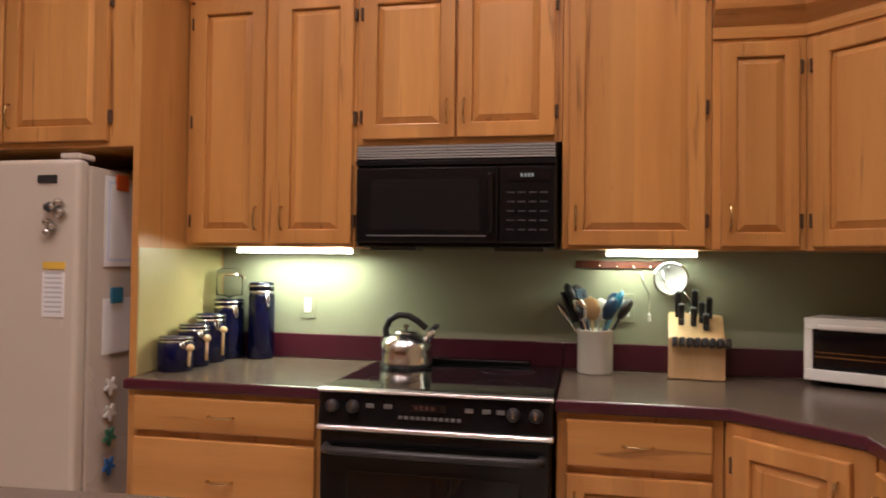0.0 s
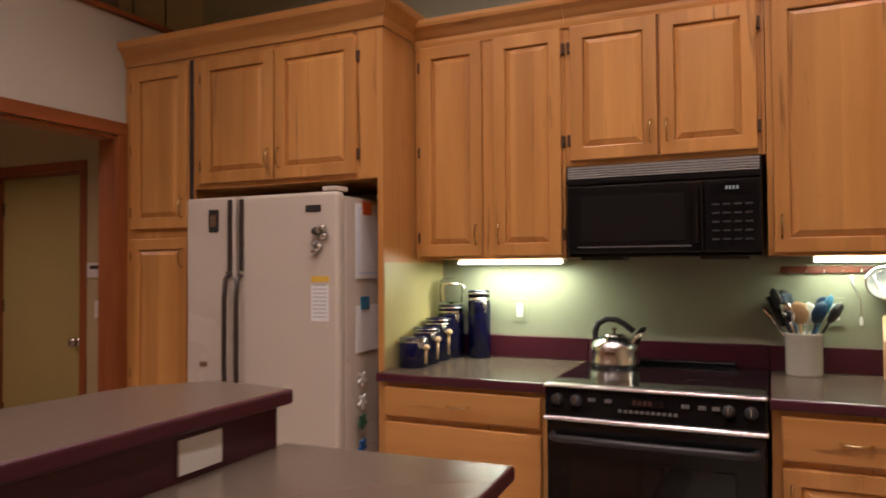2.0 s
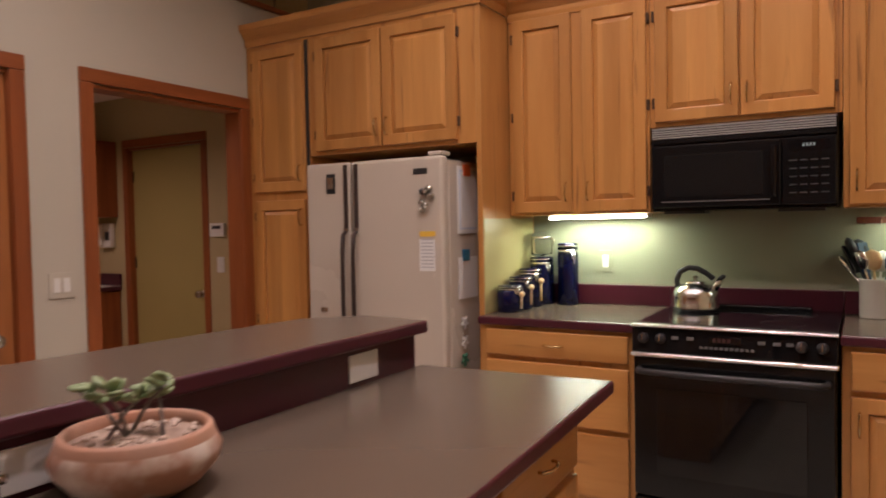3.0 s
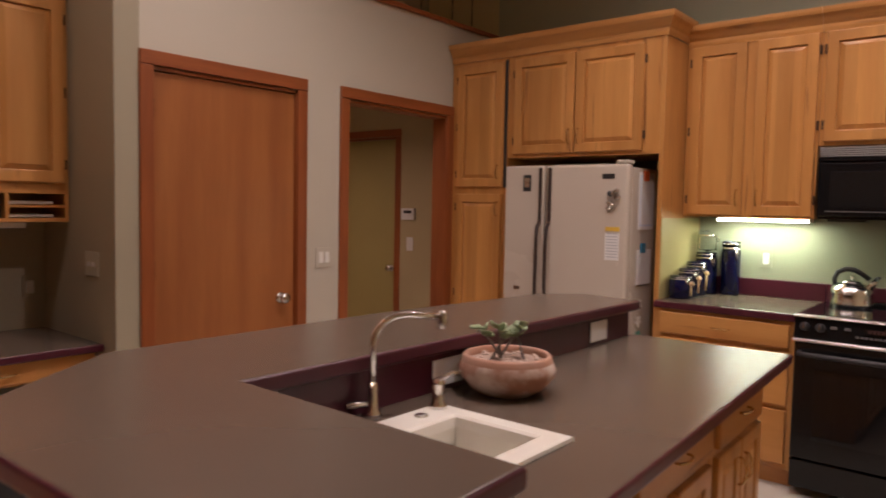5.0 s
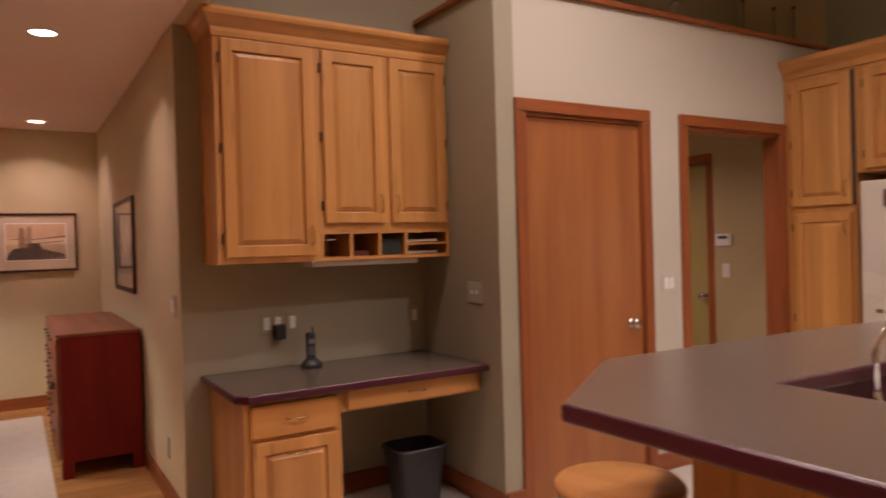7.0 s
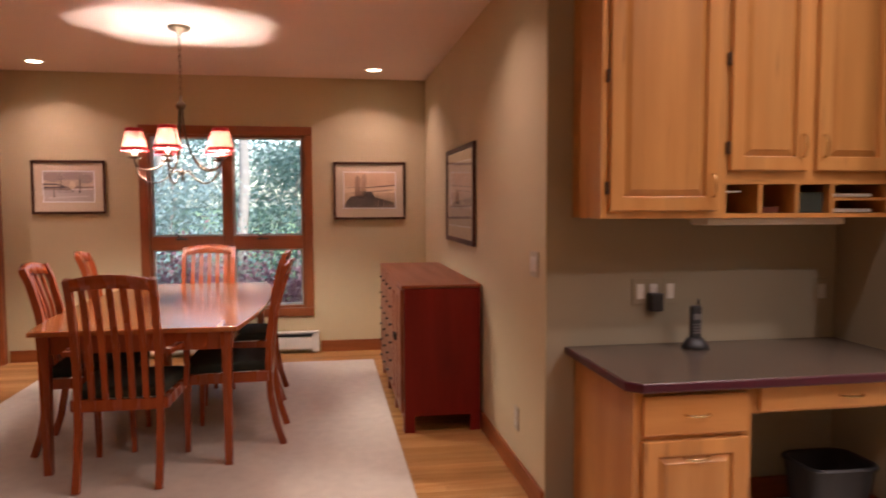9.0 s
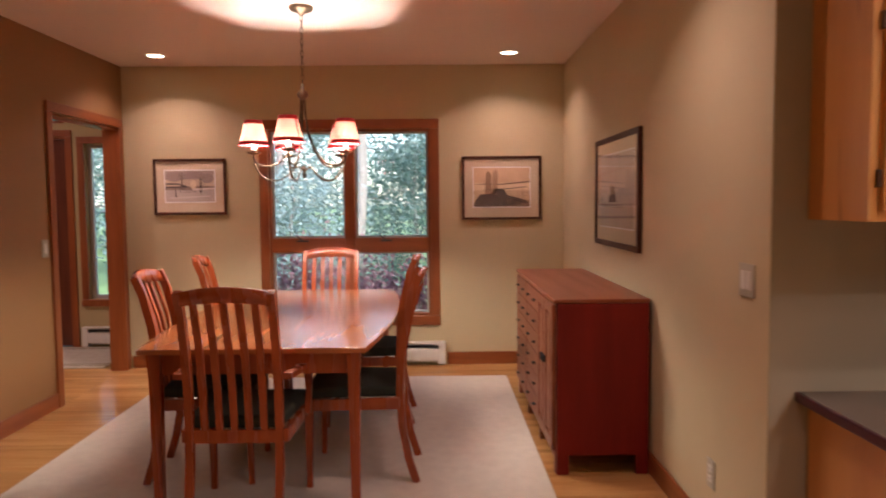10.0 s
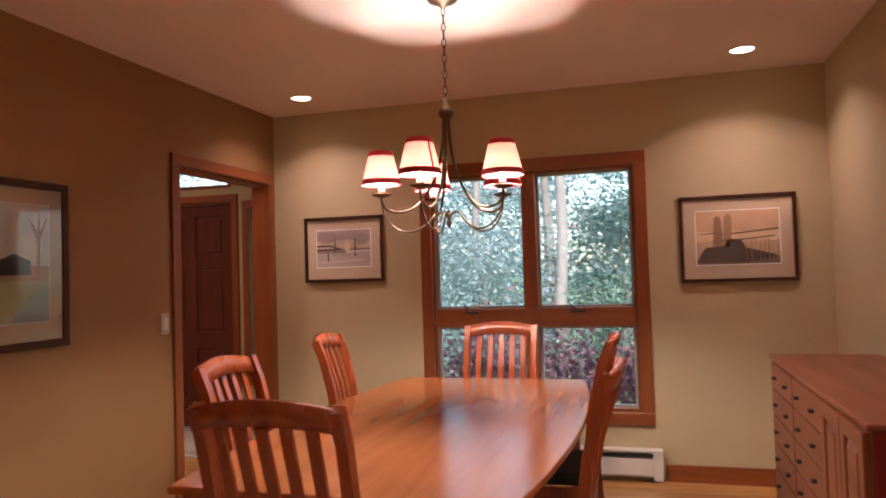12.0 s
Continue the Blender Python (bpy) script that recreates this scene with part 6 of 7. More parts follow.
def canister(x, y, r, h, label, scoop=True):
    e = thing("canister", label, "canister", pose(x, y, CT), "canisters")
    bm = bmesh.new()
    lathe(bm, [(0.0, 0), (r * 0.92, 0.0), (r, 0.008), (r, h * 0.80), (r * 0.93, h * 0.84), (0.0, h * 0.84)])
    part("jar", bm, M_COBALT, e)
    bm = bmesh.new()
    lathe(bm, [(r * 0.9, h * 0.835), (r * 0.99, h * 0.84), (r * 0.99, h * 0.87), (r * 0.9, h * 0.88)])
    part("seal", bm, M_CHROME, e)
    bm = bmesh.new()
    lathe(bm, [(0.0, h * 0.875), (r * 0.97, h * 0.875), (r * 0.98, h * 0.955), (r * 0.90, h * 0.985), (0.0, h * 0.99)])
    ld = part("lid", bm, M_COBALT, e)
    bm = bmesh.new()
    lathe(bm, [(r * 0.97, h * 0.925), (r * 1.005, h * 0.930), (r * 1.005, h * 0.945), (r * 0.97, h * 0.950)])
    part("ring", bm, M_CHROME, ld)
    bm = bmesh.new()
    tube(bm, [(r * 0.80, -r * 0.55, h * 0.86), (r * 0.92, -r * 0.62, h * 0.78), (r * 0.85, -r * 0.60, h * 0.66)], 0.0035, 8)
    tube(bm, [(r * 0.70, -r * 0.68, h * 0.86), (r * 0.78, -r * 0.76, h * 0.75), (r * 0.85, -r * 0.60, h * 0.66)], 0.0035, 8)
    part("clasp", bm, M_CHROME, e)
    if scoop:
        bm = bmesh.new()
        tube(bm, [(r * 1.02, -r * 0.25, h * 0.15), (r * 1.06, -r * 0.25, h * 0.60)], 0.006, 8)
        lathe(bm, [(0.0, -0.014), (0.014, -0.006), (0.016, 0.004), (0.008, 0.014), (0.0, 0.016)], r * 1.07, -r * 0.25, h * 0.66, 12)
        part("scoop", bm, M_KNIFE, e, "small wooden scoop")
    return e


canister(-1.150, 2.965, 0.066, 0.135, "small cobalt blue ceramic canister with a wire clasp")
canister(-1.150, 3.095, 0.062, 0.170, "cobalt blue ceramic canister with a wooden scoop")
canister(-1.150, 3.220, 0.062, 0.205, "cobalt blue ceramic canister with a wooden scoop")
canister(-1.140, 3.355, 0.066, 0.260, "large cobalt blue ceramic canister under a glass jar", False)
canister(-1.000, 3.380, 0.056, 0.335, "tall slim cobalt blue pasta canister", False)
j = thing("glass_jar", "clear glass storage jar with a wire clasp lid", "jar", pose(-1.14, 3.355, CT + 0.261))
bm = bmesh.new()
lathe(bm, [(0.0, 0.001), (0.052, 0.001), (0.057, 0.01), (0.057, 0.085), (0.048, 0.10), (0.045, 0.10), (0.053, 0.083), (0.053, 0.012), (0.0, 0.006)])
part("jar", bm, M_JAR, j)
bm = bmesh.new()
lathe(bm, [(0.0, 0.104), (0.054, 0.104), (0.056, 0.118), (0.04, 0.128), (0.0, 0.13)])
part("lid", bm, M_JAR, j)
bm = bmesh.new()
lathe(bm, [(0.0565, 0.096), (0.0585, 0.098), (0.0585, 0.104), (0.0565, 0.106)])
tube(bm, [(0.058, 0, 0.10), (0.072, 0.004, 0.085), (0.064, 0, 0.055)], 0.003, 8)
part("clasp", bm, M_CHROME, j)

k = thing("kettle", "polished steel stovetop kettle with a black handle", "kettle", pose(-0.318, 3.268, 0.9255) @ Matrix.Scale(1.07, 4))
bm = bmesh.new()
lathe(bm, [(0.0, 0.0), (0.094, 0.0), (0.100, 0.005), (0.101, 0.02), (0.098, 0.024), (0.0985, 0.06), (0.094, 0.082), (0.080, 0.104), (0.056, 0.118), (0.045, 0.122)], steps=40)
part("body", bm, M_STEEL, k)
bm = bmesh.new()
lathe(bm, [(0.047, 0.118), (0.046, 0.126), (0.030, 0.132), (0.0, 0.134)], steps=32)
lathe(bm, [(0.0, 0.133), (0.006, 0.134), (0.006, 0.140), (0.012, 0.146), (0.010, 0.152), (0.0, 0.155)], steps=16)
part("lid", bm, M_CHROME, k)
bm = bmesh.new()
tube(bm, [(0.070, 0, 0.085), (0.092, 0, 0.115), (0.106, 0, 0.140)], 0.019, 14, 0.013)
part("spout", bm, M_CHROME, k)
bm = bmesh.new()
tube(bm, [(0.104, 0, 0.140), (0.116, 0, 0.152), (0.126, 0, 0.150)], 0.012, 10, 0.008)
part("whistle", bm, M_DARK, k)
bm = bmesh.new()
tube(bm, [(-0.076, 0, 0.098), (-0.080, 0, 0.135), (-0.066, 0, 0.170), (-0.03, 0, 0.189), (0.01, 0, 0.186), (0.045, 0, 0.166), (0.078, 0, 0.140)], 0.0125, 12)
part("handle", bm, M_DARK, k, "black curved handle")

u = thing("utensil_crock", "white ceramic crock full of cooking utensils", "crock", pose(0.425, 3.365, CT))
bm = bmesh.new()
lathe(bm, [(0.0, 0.0), (0.066, 0.0), (0.069, 0.005), (0.069, 0.160), (0.072, 0.164), (0.072, 0.170), (0.064, 0.170), (0.064, 0.02), (0.0, 0.018)], steps=36)
part("pot", bm, M_CERAMIC, u)
RNG = random.Random(5)
for ax, ay, ln, mat, kind in ((-0.045, -0.01, 0.31, M_DARK, "ladle"), (-0.030, 0.02, 0.30, M_DARK, "ladle"), (-0.008, -0.03, 0.25, M_KNIFE, "spoon"), (0.008, 0.015, 0.24, M_WHITE, "spoon"), (0.026, -0.02, 0.25, M_NAVY, "ladle"), (0.040, 0.01, 0.28, M_TEAL, "spoon"), (0.052, -0.015, 0.25, M_DARK, "ladle"), (-0.058, 0.0, 0.23, M_CHROME, "spoon"), (-0.022, 0.01, 0.26, M_NAVY, "turner"), (-0.028, -0.035, 0.25, M_CHROME, "spoon"), (0.03, 0.03, 0.27, M_NAVY, "spoon"), (-0.04, 0.025, 0.25, M_DARK, "turner")):
    tip = Vector((ax * 2.5, ay * 1.8, ln + 0.035))
    foot = Vector((-ax * 0.3, -ay * 0.3, 0.025))
    bm = bmesh.new()
    tube(bm, [foot, foot.lerp(tip, 0.78)], 0.0055, 8)
    d = (tip - foot).normalized()
    mm = Matrix.Translation(foot.lerp(tip, 0.88)) @ d.to_track_quat('Z', 'Y').to_matrix().to_4x4() @ Matrix.Diagonal((1.75, 1.75, 1.45, 1))
    if kind == "turner":
        box(bm, -0.032, -0.003, -0.045, 0.032, 0.003, 0.045, 0.003, 2, mm)
    else:
        q = 0.75 if kind == "spoon" else 1.0
        lathe(bm, [(0.0, -0.036), (0.020 * q, -0.026), (0.030 * q, 0.0), (0.022 * q, 0.024), (0.0, 0.034)], steps=14, m=mm @ Matrix.Diagonal((1, 0.38, 1, 1)))
    part(kind if kind != "turner" else "spatula", bm, mat, u)

kb = thing("knife_block", "pale wooden knife block with rows of black-handled knives", "knife block", pose(0.805, 3.350, CT, 0, 0, -6))
bm = bmesh.new()
vs = [bm.verts.new(p) for p in ((-0.105, -0.075, 0), (0.095, -0.075, 0), (0.095, 0.075, 0), (-0.105, 0.075, 0), (-0.105, -0.075, 0.155), (0.095, -0.075, 0.145), (0.095, 0.075, 0.235), (-0.105, 0.075, 0.245))]
for q in ((0, 1, 2, 3), (4, 5, 6, 7), (0, 1, 5, 4), (1, 2, 6, 5), (2, 3, 7, 6), (3, 0, 4, 7)):
    bm.faces.new([vs[i] for i in q])
bmesh.ops.recalc_face_normals(bm, faces=bm.faces)
bmesh.ops.bevel(bm, geom=list(bm.edges), offset=0.005, segments=2, affect='EDGES')
part("block", bm, M_KNIFE, kb)
for hx, hy, ln in ((-0.070, 0.050, 0.105), (-0.058, 0.005, 0.085), (-0.008, 0.052, 0.110), (-0.014, 0.0, 0.075), (0.016, 0.020, 0.085), (0.045, 0.048, 0.085), (0.030, -0.02, 0.065)):
    z = 0.195 + hy * 0.6
    bm = bmesh.new()
    box(bm, hx - 0.011, -0.014, 0.0, hx + 0.011, 0.014, ln, 0.006)
    bmesh.ops.transform(bm, matrix=pose(0, hy, z, 16), verts=bm.verts)
    kn = part("knife_handle", bm, M_DARK, kb)
    bm = bmesh.new()
    box(bm, hx - 0.003, -0.0145, ln * 0.3, hx + 0.003, 0.0145, ln * 0.36)
    bmesh.ops.transform(bm, matrix=pose(0, hy, z, 16), verts=bm.verts)
    part("rivet", bm, M_CHROME, kn)
for i in range(8):
    bm = bmesh.new()
    box(bm, -0.010, -0.055, -0.016, 0.010, 0.0, 0.016, 0.005)
    bmesh.ops.transform(bm, matrix=pose(-0.084 + i * 0.0262, -0.070, 0.135, -14, 0, 4), verts=bm.verts)
    part("steak_knife_handle", bm, M_DARK, kb)

to = thing("toaster_oven", "white toaster oven with a dark glass door in the corner", "toaster oven", pose(1.16, 3.27, CT, 0, 0, -30))
part("body", B((0.0, 0.008, 0.022, 0.44, 0.22, 0.245), bevel=0.008), M_WHITE, to)
part("frame", B((0.0, -0.006, 0.022, 0.44, 0.010, 0.062), (0.0, -0.006, 0.205, 0.44, 0.010, 0.245), (0.0, -0.006, 0.062, 0.028, 0.010, 0.205), (0.33, -0.006, 0.062, 0.44, 0.010, 0.205), bevel=0.003), M_WHITE, to)
part("door", B((0.028, -0.002, 0.062, 0.33, 0.004, 0.205)), M_BLACK_GLASS, to, "dark glass door")
part("rack", B((0.035, -0.004, 0.105, 0.325, -0.0015, 0.109), (0.035, -0.004, 0.122, 0.325, -0.0015, 0.125)), M_BRASS, to)
part("handle", B((0.05, -0.028, 0.205, 0.31, -0.006, 0.222), bevel=0.005), M_WHITE, to)
for z in (0.075, 0.125, 0.175):
    bm = bmesh.new()
    lathe(bm, [(0.0, 0), (0.017, 0), (0.015, 0.014), (0.0, 0.015)], m=pose(0.385, -0.006, z + 0.01, 90), steps=18)
    part("knob", bm, M_WHITE, to)
for x in (0.03, 0.40):
    for y in (0.03, 0.19):
        part("foot", B((x - 0.012, y - 0.012, 0.0, x + 0.012, y + 0.012, 0.023)), M_DARK, to)

rk = thing("utensil_rack", "dark wall rack with hooks and a hanging steel strainer", "rack", pose(0.345, WALL_N - 0.001, 1.325))
part("rail", B((0.0, -0.014, 0.0, 0.40, 0.0, 0.030), bevel=0.003), M_MAHOGANY, rk)
for i in range(6):
    bm = bmesh.new()
    x = 0.03 + i * 0.066
    tube(bm, [(x, -0.012, 0.018), (x, -0.030, 0.014), (x, -0.036, 0.002), (x, -0.028, -0.006)], 0.0025, 6)
    part("hook", bm, M_NICKEL, rk)
st_ = thing("strainer", "round steel mesh strainer hanging on the rack", "strainer", pose(0.715, WALL_N - 0.045, 1.288))
bm = bmesh.new()
lathe(bm, [(0.0, -0.042), (0.030, -0.036), (0.055, -0.016), (0.064, 0.0), (0.062, 0.0), (0.053, -0.014), (0.028, -0.033), (0.0, -0.039)], m=pose(0, 0, 0, 90), steps=30)
part("bowl", bm, M_MESH, st_)
bm = bmesh.new()
lathe(bm, [(0.062, -0.003), (0.067, -0.003), (0.067, 0.003), (0.062, 0.003)], m=pose(0, 0, 0, 90), steps=30)
part("rim", bm, M_CHROME, st_)
bm = bmesh.new()
tube(bm, [(0.045, 0.0, -0.045), (0.085, 0.01, -0.10), (0.07, 0.01, -0.15), (-0.02, 0.012, -0.03), (-0.035, 0.01, 0.045)], 0.003, 8)
part("handle", bm, M_CHROME, st_)
wk = thing("whisk", "small wire whisk hanging on the rack", "whisk", pose(0.60, WALL_N - 0.03, 1.33))
bm = bmesh.new()
tube(bm, [(0, 0, 0.0), (0.01, 0, -0.06), (0.035, 0, -0.11), (0.035, 0, -0.19)], 0.0025, 8)
part("stem", bm, M_CHROME, wk)
part("grip", B((0.029, -0.006, -0.215, 0.041, 0.006, -0.185), bevel=0.003), M_WHITE, wk)

# sink, tap, plant
s = thing("bar_sink", "white rectangular bar sink set into the island worktop", "sink", pose(0, 0, 0))
x0, y0, x1, y1 = SK
ix0, iy0, ix1, iy1 = x0 + 0.075, y0 + 0.03, x1 - 0.03, y1 - 0.03
bm = bmesh.new()
rows = []
for a, z in ((0.022, 0.9155), (0.020, 0.924), (0.010, 0.9275)):
    rows.append([bm.verts.new(p) for p in ((x0 - a, y0 - a, z), (x1 + a, y0 - a, z), (x1 + a, y1 + a, z), (x0 - a, y1 + a, z))])
for a, z in ((0.0, 0.9275), (-0.008, 0.922), (-0.014, 0.90), (-0.024, 0.78)):
    rows.append([bm.verts.new(p) for p in ((ix0 - a, iy0 - a, z), (ix1 + a, iy0 - a, z), (ix1 + a, iy1 + a, z), (ix0 - a, iy1 + a, z))])
for a, b in zip(rows, rows[1:]):
    for i in range(4):
        bm.faces.new((a[i], a[(i + 1) % 4], b[(i + 1) % 4], b[i]))
bm.faces.new(rows[-1])
part("basin", bm, M_CERAMIC, s)
bm = bmesh.new()
lathe(bm, [(0.0, 0.7805), (0.024, 0.7805), (0.022, 0.784), (0.0, 0.783)], (ix0 + ix1) / 2, (iy0 + iy1) / 2, 0, 20)
part("drain", bm, M_CHROME, s)
bm = bmesh.new()
lathe(bm, [(0.0, 0.928), (0.017, 0.928), (0.016, 0.931), (0.0, 0.9305)], x0 + 0.03, 0.135, 0, 18)
part("hole_cover", bm, M_NICKEL, s)
t_ = thing("faucet", "chrome gooseneck bar tap with a side lever", "faucet", pose(-0.795, 0.082, 0.9145))
bm = bmesh.new()
lathe(bm, [(0.0, 0.0), (0.024, 0.0), (0.022, 0.010), (0.015, 0.022), (0.013, 0.07), (0.010, 0.085), (0.0, 0.085)])
part("base", bm, M_CHROME, t_)
bm = bmesh.new()
tube(bm, [(0, 0, 0.06), (0, 0, 0.17), (0.004, 0.006, 0.205), (0.016, 0.022, 0.232), (0.034, 0.044, 0.246), (0.055, 0.070, 0.250), (0.105, 0.128, 0.242)], 0.0085, 12)
part("spout", bm, M_CHROME, t_)
bm = bmesh.new()
lathe(bm, [(0.0, -0.025), (0.010, -0.025), (0.013, -0.02), (0.013, 0.008), (0.009, 0.020), (0.0, 0.022)], 0.108, 0.131, 0.238, 16)
part("nozzle", bm, M_NICKEL, t_)
bm = bmesh.new()
tube(bm, [(0, 0, 0.03), (-0.01, -0.03, 0.034), (-0.018, -0.07, 0.036)], 0.008, 10)
part("lever", bm, M_NICKEL, t_)
t2 = thing("soap_pump", "chrome soap pump on the sink's deck", "pump", pose(-0.700, 0.218, 0.9285))
bm = bmesh.new()
lathe(bm, [(0.0, 0.0), (0.024, 0.0), (0.023, 0.008), (0.015, 0.016), (0.014, 0.05), (0.017, 0.056), (0.016, 0.068), (0.008, 0.074), (0.0, 0.074)], steps=24)
part("body", bm, M_CHROME, t2)
bm = bmesh.new()
tube(bm, [(0, 0, 0.066), (0.014, 0.030, 0.082), (0.022, 0.065, 0.078)], 0.007, 10)
part("spout", bm, M_CHROME, t2)

pt = thing("bowl_planter", "wide weathered terracotta bowl planter with a small jade plant", "planter", pose(-0.690, 0.505, CT))
bm = bmesh.new()
lathe(bm, [(0.0, 0.0), (0.075, 0.0), (0.105, 0.018), (0.132, 0.050), (0.137, 0.070), (0.128, 0.090)], steps=44)
part("bowl", bm, M_TERRA_PALE, pt)
bm = bmesh.new()
lathe(bm, [(0.128, 0.089), (0.124, 0.104), (0.118, 0.110), (0.110, 0.106), (0.112, 0.085)], steps=44)
part("rim", bm, M_TERRA, pt)
bm = bmesh.new()
lathe(bm, [(0.0, 0.094), (0.06, 0.092), (0.113, 0.088)], steps=32)
part("soil", bm, M_SOIL, pt)
bm = bmesh.new()
for i in range(70):
    a, r = RNG.uniform(0, 6.28), RNG.uniform(0.01, 0.105)
    bmesh.ops.create_icosphere(bm, subdivisions=1, radius=RNG.uniform(0.004, 0.009), matrix=Matrix.Translation((r * math.cos(a), r * math.sin(a), 0.093)) @ Matrix.Diagonal((1, 1, 0.7, 1)))
tagged(part("gravel", bm, mixed("pale_pebble", (0.45, 0.34, 0.27), (0.55, 0.44, 0.36), 60.0, 0.8), pt), kind="stuff")
stems = []
for i in range(5):
    a = 1.2 + i * 1.35
    b0 = Vector((RNG.uniform(-0.05, 0.05), RNG.uniform(-0.04, 0.05), 0.09))
    b2 = b0 + Vector((0.07 * math.cos(a), 0.07 * math.sin(a), RNG.uniform(0.05, 0.095)))
    bm = bmesh.new()
    tube(bm, [b0, b0.lerp(b2, 0.5) + Vector((0, 0, 0.012)), b2], 0.004, 7, 0.0025)
    stem = part("stem", bm, M_BARK, pt)
    for q in range(7):
        f = RNG.uniform(0.7, 1.0)
        c0 = b0.lerp(b2, f) + Vector((0, 0, 0.006))
        d = Vector((RNG.uniform(-1, 1), RNG.uniform(-1, 1), RNG.uniform(-0.1, 0.9))).normalized()
        bm = bmesh.new()
        lathe(bm, [(0.0, 0.0), (0.008, 0.006), (0.014, 0.018), (0.012, 0.028), (0.0, 0.036)], steps=8, m=Matrix.Translation(c0) @ d.to_track_quat('Z', 'Y').to_matrix().to_4x4() @ Matrix.Diagonal((1.1, 0.35, 1, 1)))
        part("leaf", bm, M_LEAF, stem)

# desk phone
ph = thing("cordless_phone", "black cordless phone in its charging cradle on the desk", "phone", pose(-3.44, -0.368, 0.7525, 0, 0, 90))
bm = bmesh.new()
lathe(bm, [(0.0, 0.0), (0.058, 0.0), (0.060, 0.010), (0.050, 0.026), (0.032, 0.046), (0.0, 0.05)], m=Matrix.Diagonal((1, 0.85, 1, 1)))
part("cradle", bm, M_DARK, ph)
bm = bmesh.new()
box(bm, -0.024, -0.014, 0.03, 0.024, 0.014, 0.185, 0.009, 3)
hs = part("handset", bm, M_DARK, ph)
for i in range(4):
    for q in range(3):
        part("key", B((-0.016 + q * 0.012, -0.0165, 0.065 + i * 0.012, -0.008 + q * 0.012, -0.0135, 0.072 + i * 0.012)), M_GREYLINE, hs)
part("screen", B((-0.016, -0.0155, 0.125, 0.016, -0.0135, 0.15)), M_GREYLINE, hs)
bm = bmesh.new()
tube(bm, [(0.014, 0.004, 0.18), (0.014, 0.004, 0.215)], 0.005, 8, 0.004)
part("antenna", bm, M_DARK, hs)

# stools under the bar
def stool(x, y, turn):
    e = thing("bar_stool", "plain honey-coloured wooden bar stool pushed under the bar", "stool", pose(x, y, 0, 0, 0, turn), "bar stools")
    bm = bmesh.new()
    lathe(bm, [(0.0, 0.705), (0.15, 0.705), (0.172, 0.715), (0.176, 0.728), (0.165, 0.741), (0.10, 0.736), (0.0, 0.732)], steps=36)
    part("seat", bm, M_MAPLE_H, e)
    for i in range(4):
        a = math.pi / 4 + i * math.pi / 2
        bm = bmesh.new()
        tube(bm, [(0.10 * math.cos(a), 0.10 * math.sin(a), 0.71), (0.19 * math.cos(a), 0.19 * math.sin(a), 0.0)], 0.018, 10, 0.014)
        part("leg", bm, M_MAPLE, e)
        b = a + math.pi / 2
        z = 0.25 if i % 2 else 0.32
        r = 0.10 + 0.09 * (0.71 - z) / 0.71
        bm = bmesh.new()
        tube(bm, [(r * math.cos(a), r * math.sin(a), z), (r * math.cos(b), r * math.sin(b), z)], 0.010, 8)
        part("rung", bm, M_MAPLE_H, e)


stool(-1.25, -0.33, 20)
stool(-1.30, 0.42, 50)

# on the ledge
for x, y, h in ((-3.0, 2.71, 0.30), (-3.0, 3.06, 0.30), (-3.0, 3.30, 0.34)):
    e = thing("metal_stake", "thin dark metal stake with a round knob on the ledge", "ornament", pose(x, y, LEDGE + 0.0205), "ledge ornaments")
    bm = bmesh.new()
    lathe(bm, [(0.0, 0.0), (0.03, 0.0), (0.028, 0.008), (0.005, 0.012), (0.004, h - 0.02), (0.0, h - 0.02)], steps=12)
    part("stem", bm, M_DARK, e)
    bm = bmesh.new()
    lathe(bm, [(0.0, -0.016), (0.014, -0.008), (0.016, 0.004), (0.0, 0.016)], 0, 0, h, 12)
    part("knob", bm, M_HINGE, e)
e = thing("glass_candlestick", "small clear glass candlestick on the ledge", "ornament", pose(-2.98, 1.99, LEDGE + 0.0205), "ledge ornaments")
bm = bmesh.new()
lathe(bm, [(0.0, 0.0), (0.035, 0.0), (0.034, 0.010), (0.012, 0.03), (0.018, 0.06), (0.010, 0.09), (0.026, 0.13), (0.030, 0.17), (0.0, 0.165)], steps=18)
part("stem", bm, M_GLASS, e)


# ---------- outdoors ----------
GZ = -0.45
ground = structure("ground", B((-400, -400, GZ - 0.5, WALL_WIN - 1.5, 400, GZ)), M_GRASS, "lawn and woodland floor outside", "ground")
NP = np.random.RandomState(11)


def leaves(name, centres, n, spread, size, mat, parent, label=""):
    """Many small bent leaves scattered round limb ends."""
    c = np.asarray(centres)[NP.randint(0, len(centres), n)] + NP.normal(0, 1, (n, 3)) * np.asarray(spread)
    a = NP.normal(0, 1, (n, 3))
    a /= np.linalg.norm(a, axis=1)[:, None]
    b = np.cross(a, NP.normal(0, 1, (n, 3)))
    b /= np.linalg.norm(b, axis=1)[:, None]
    s = size * NP.uniform(0.6, 1.4, (n, 1))
    v = np.stack([c - a * s, c + b * s * 0.45, c + a * s, c - b * s * 0.45], 1).reshape(-1, 3)
    me = bpy.data.meshes.new(name)
    me.from_pydata(v.tolist(), [], np.arange(4 * n).reshape(-1, 4).tolist())
    me.materials.append(mat)
    ob = new(name, me)
    ob.parent = parent
    return tagged(ob, label, kind="stuff")


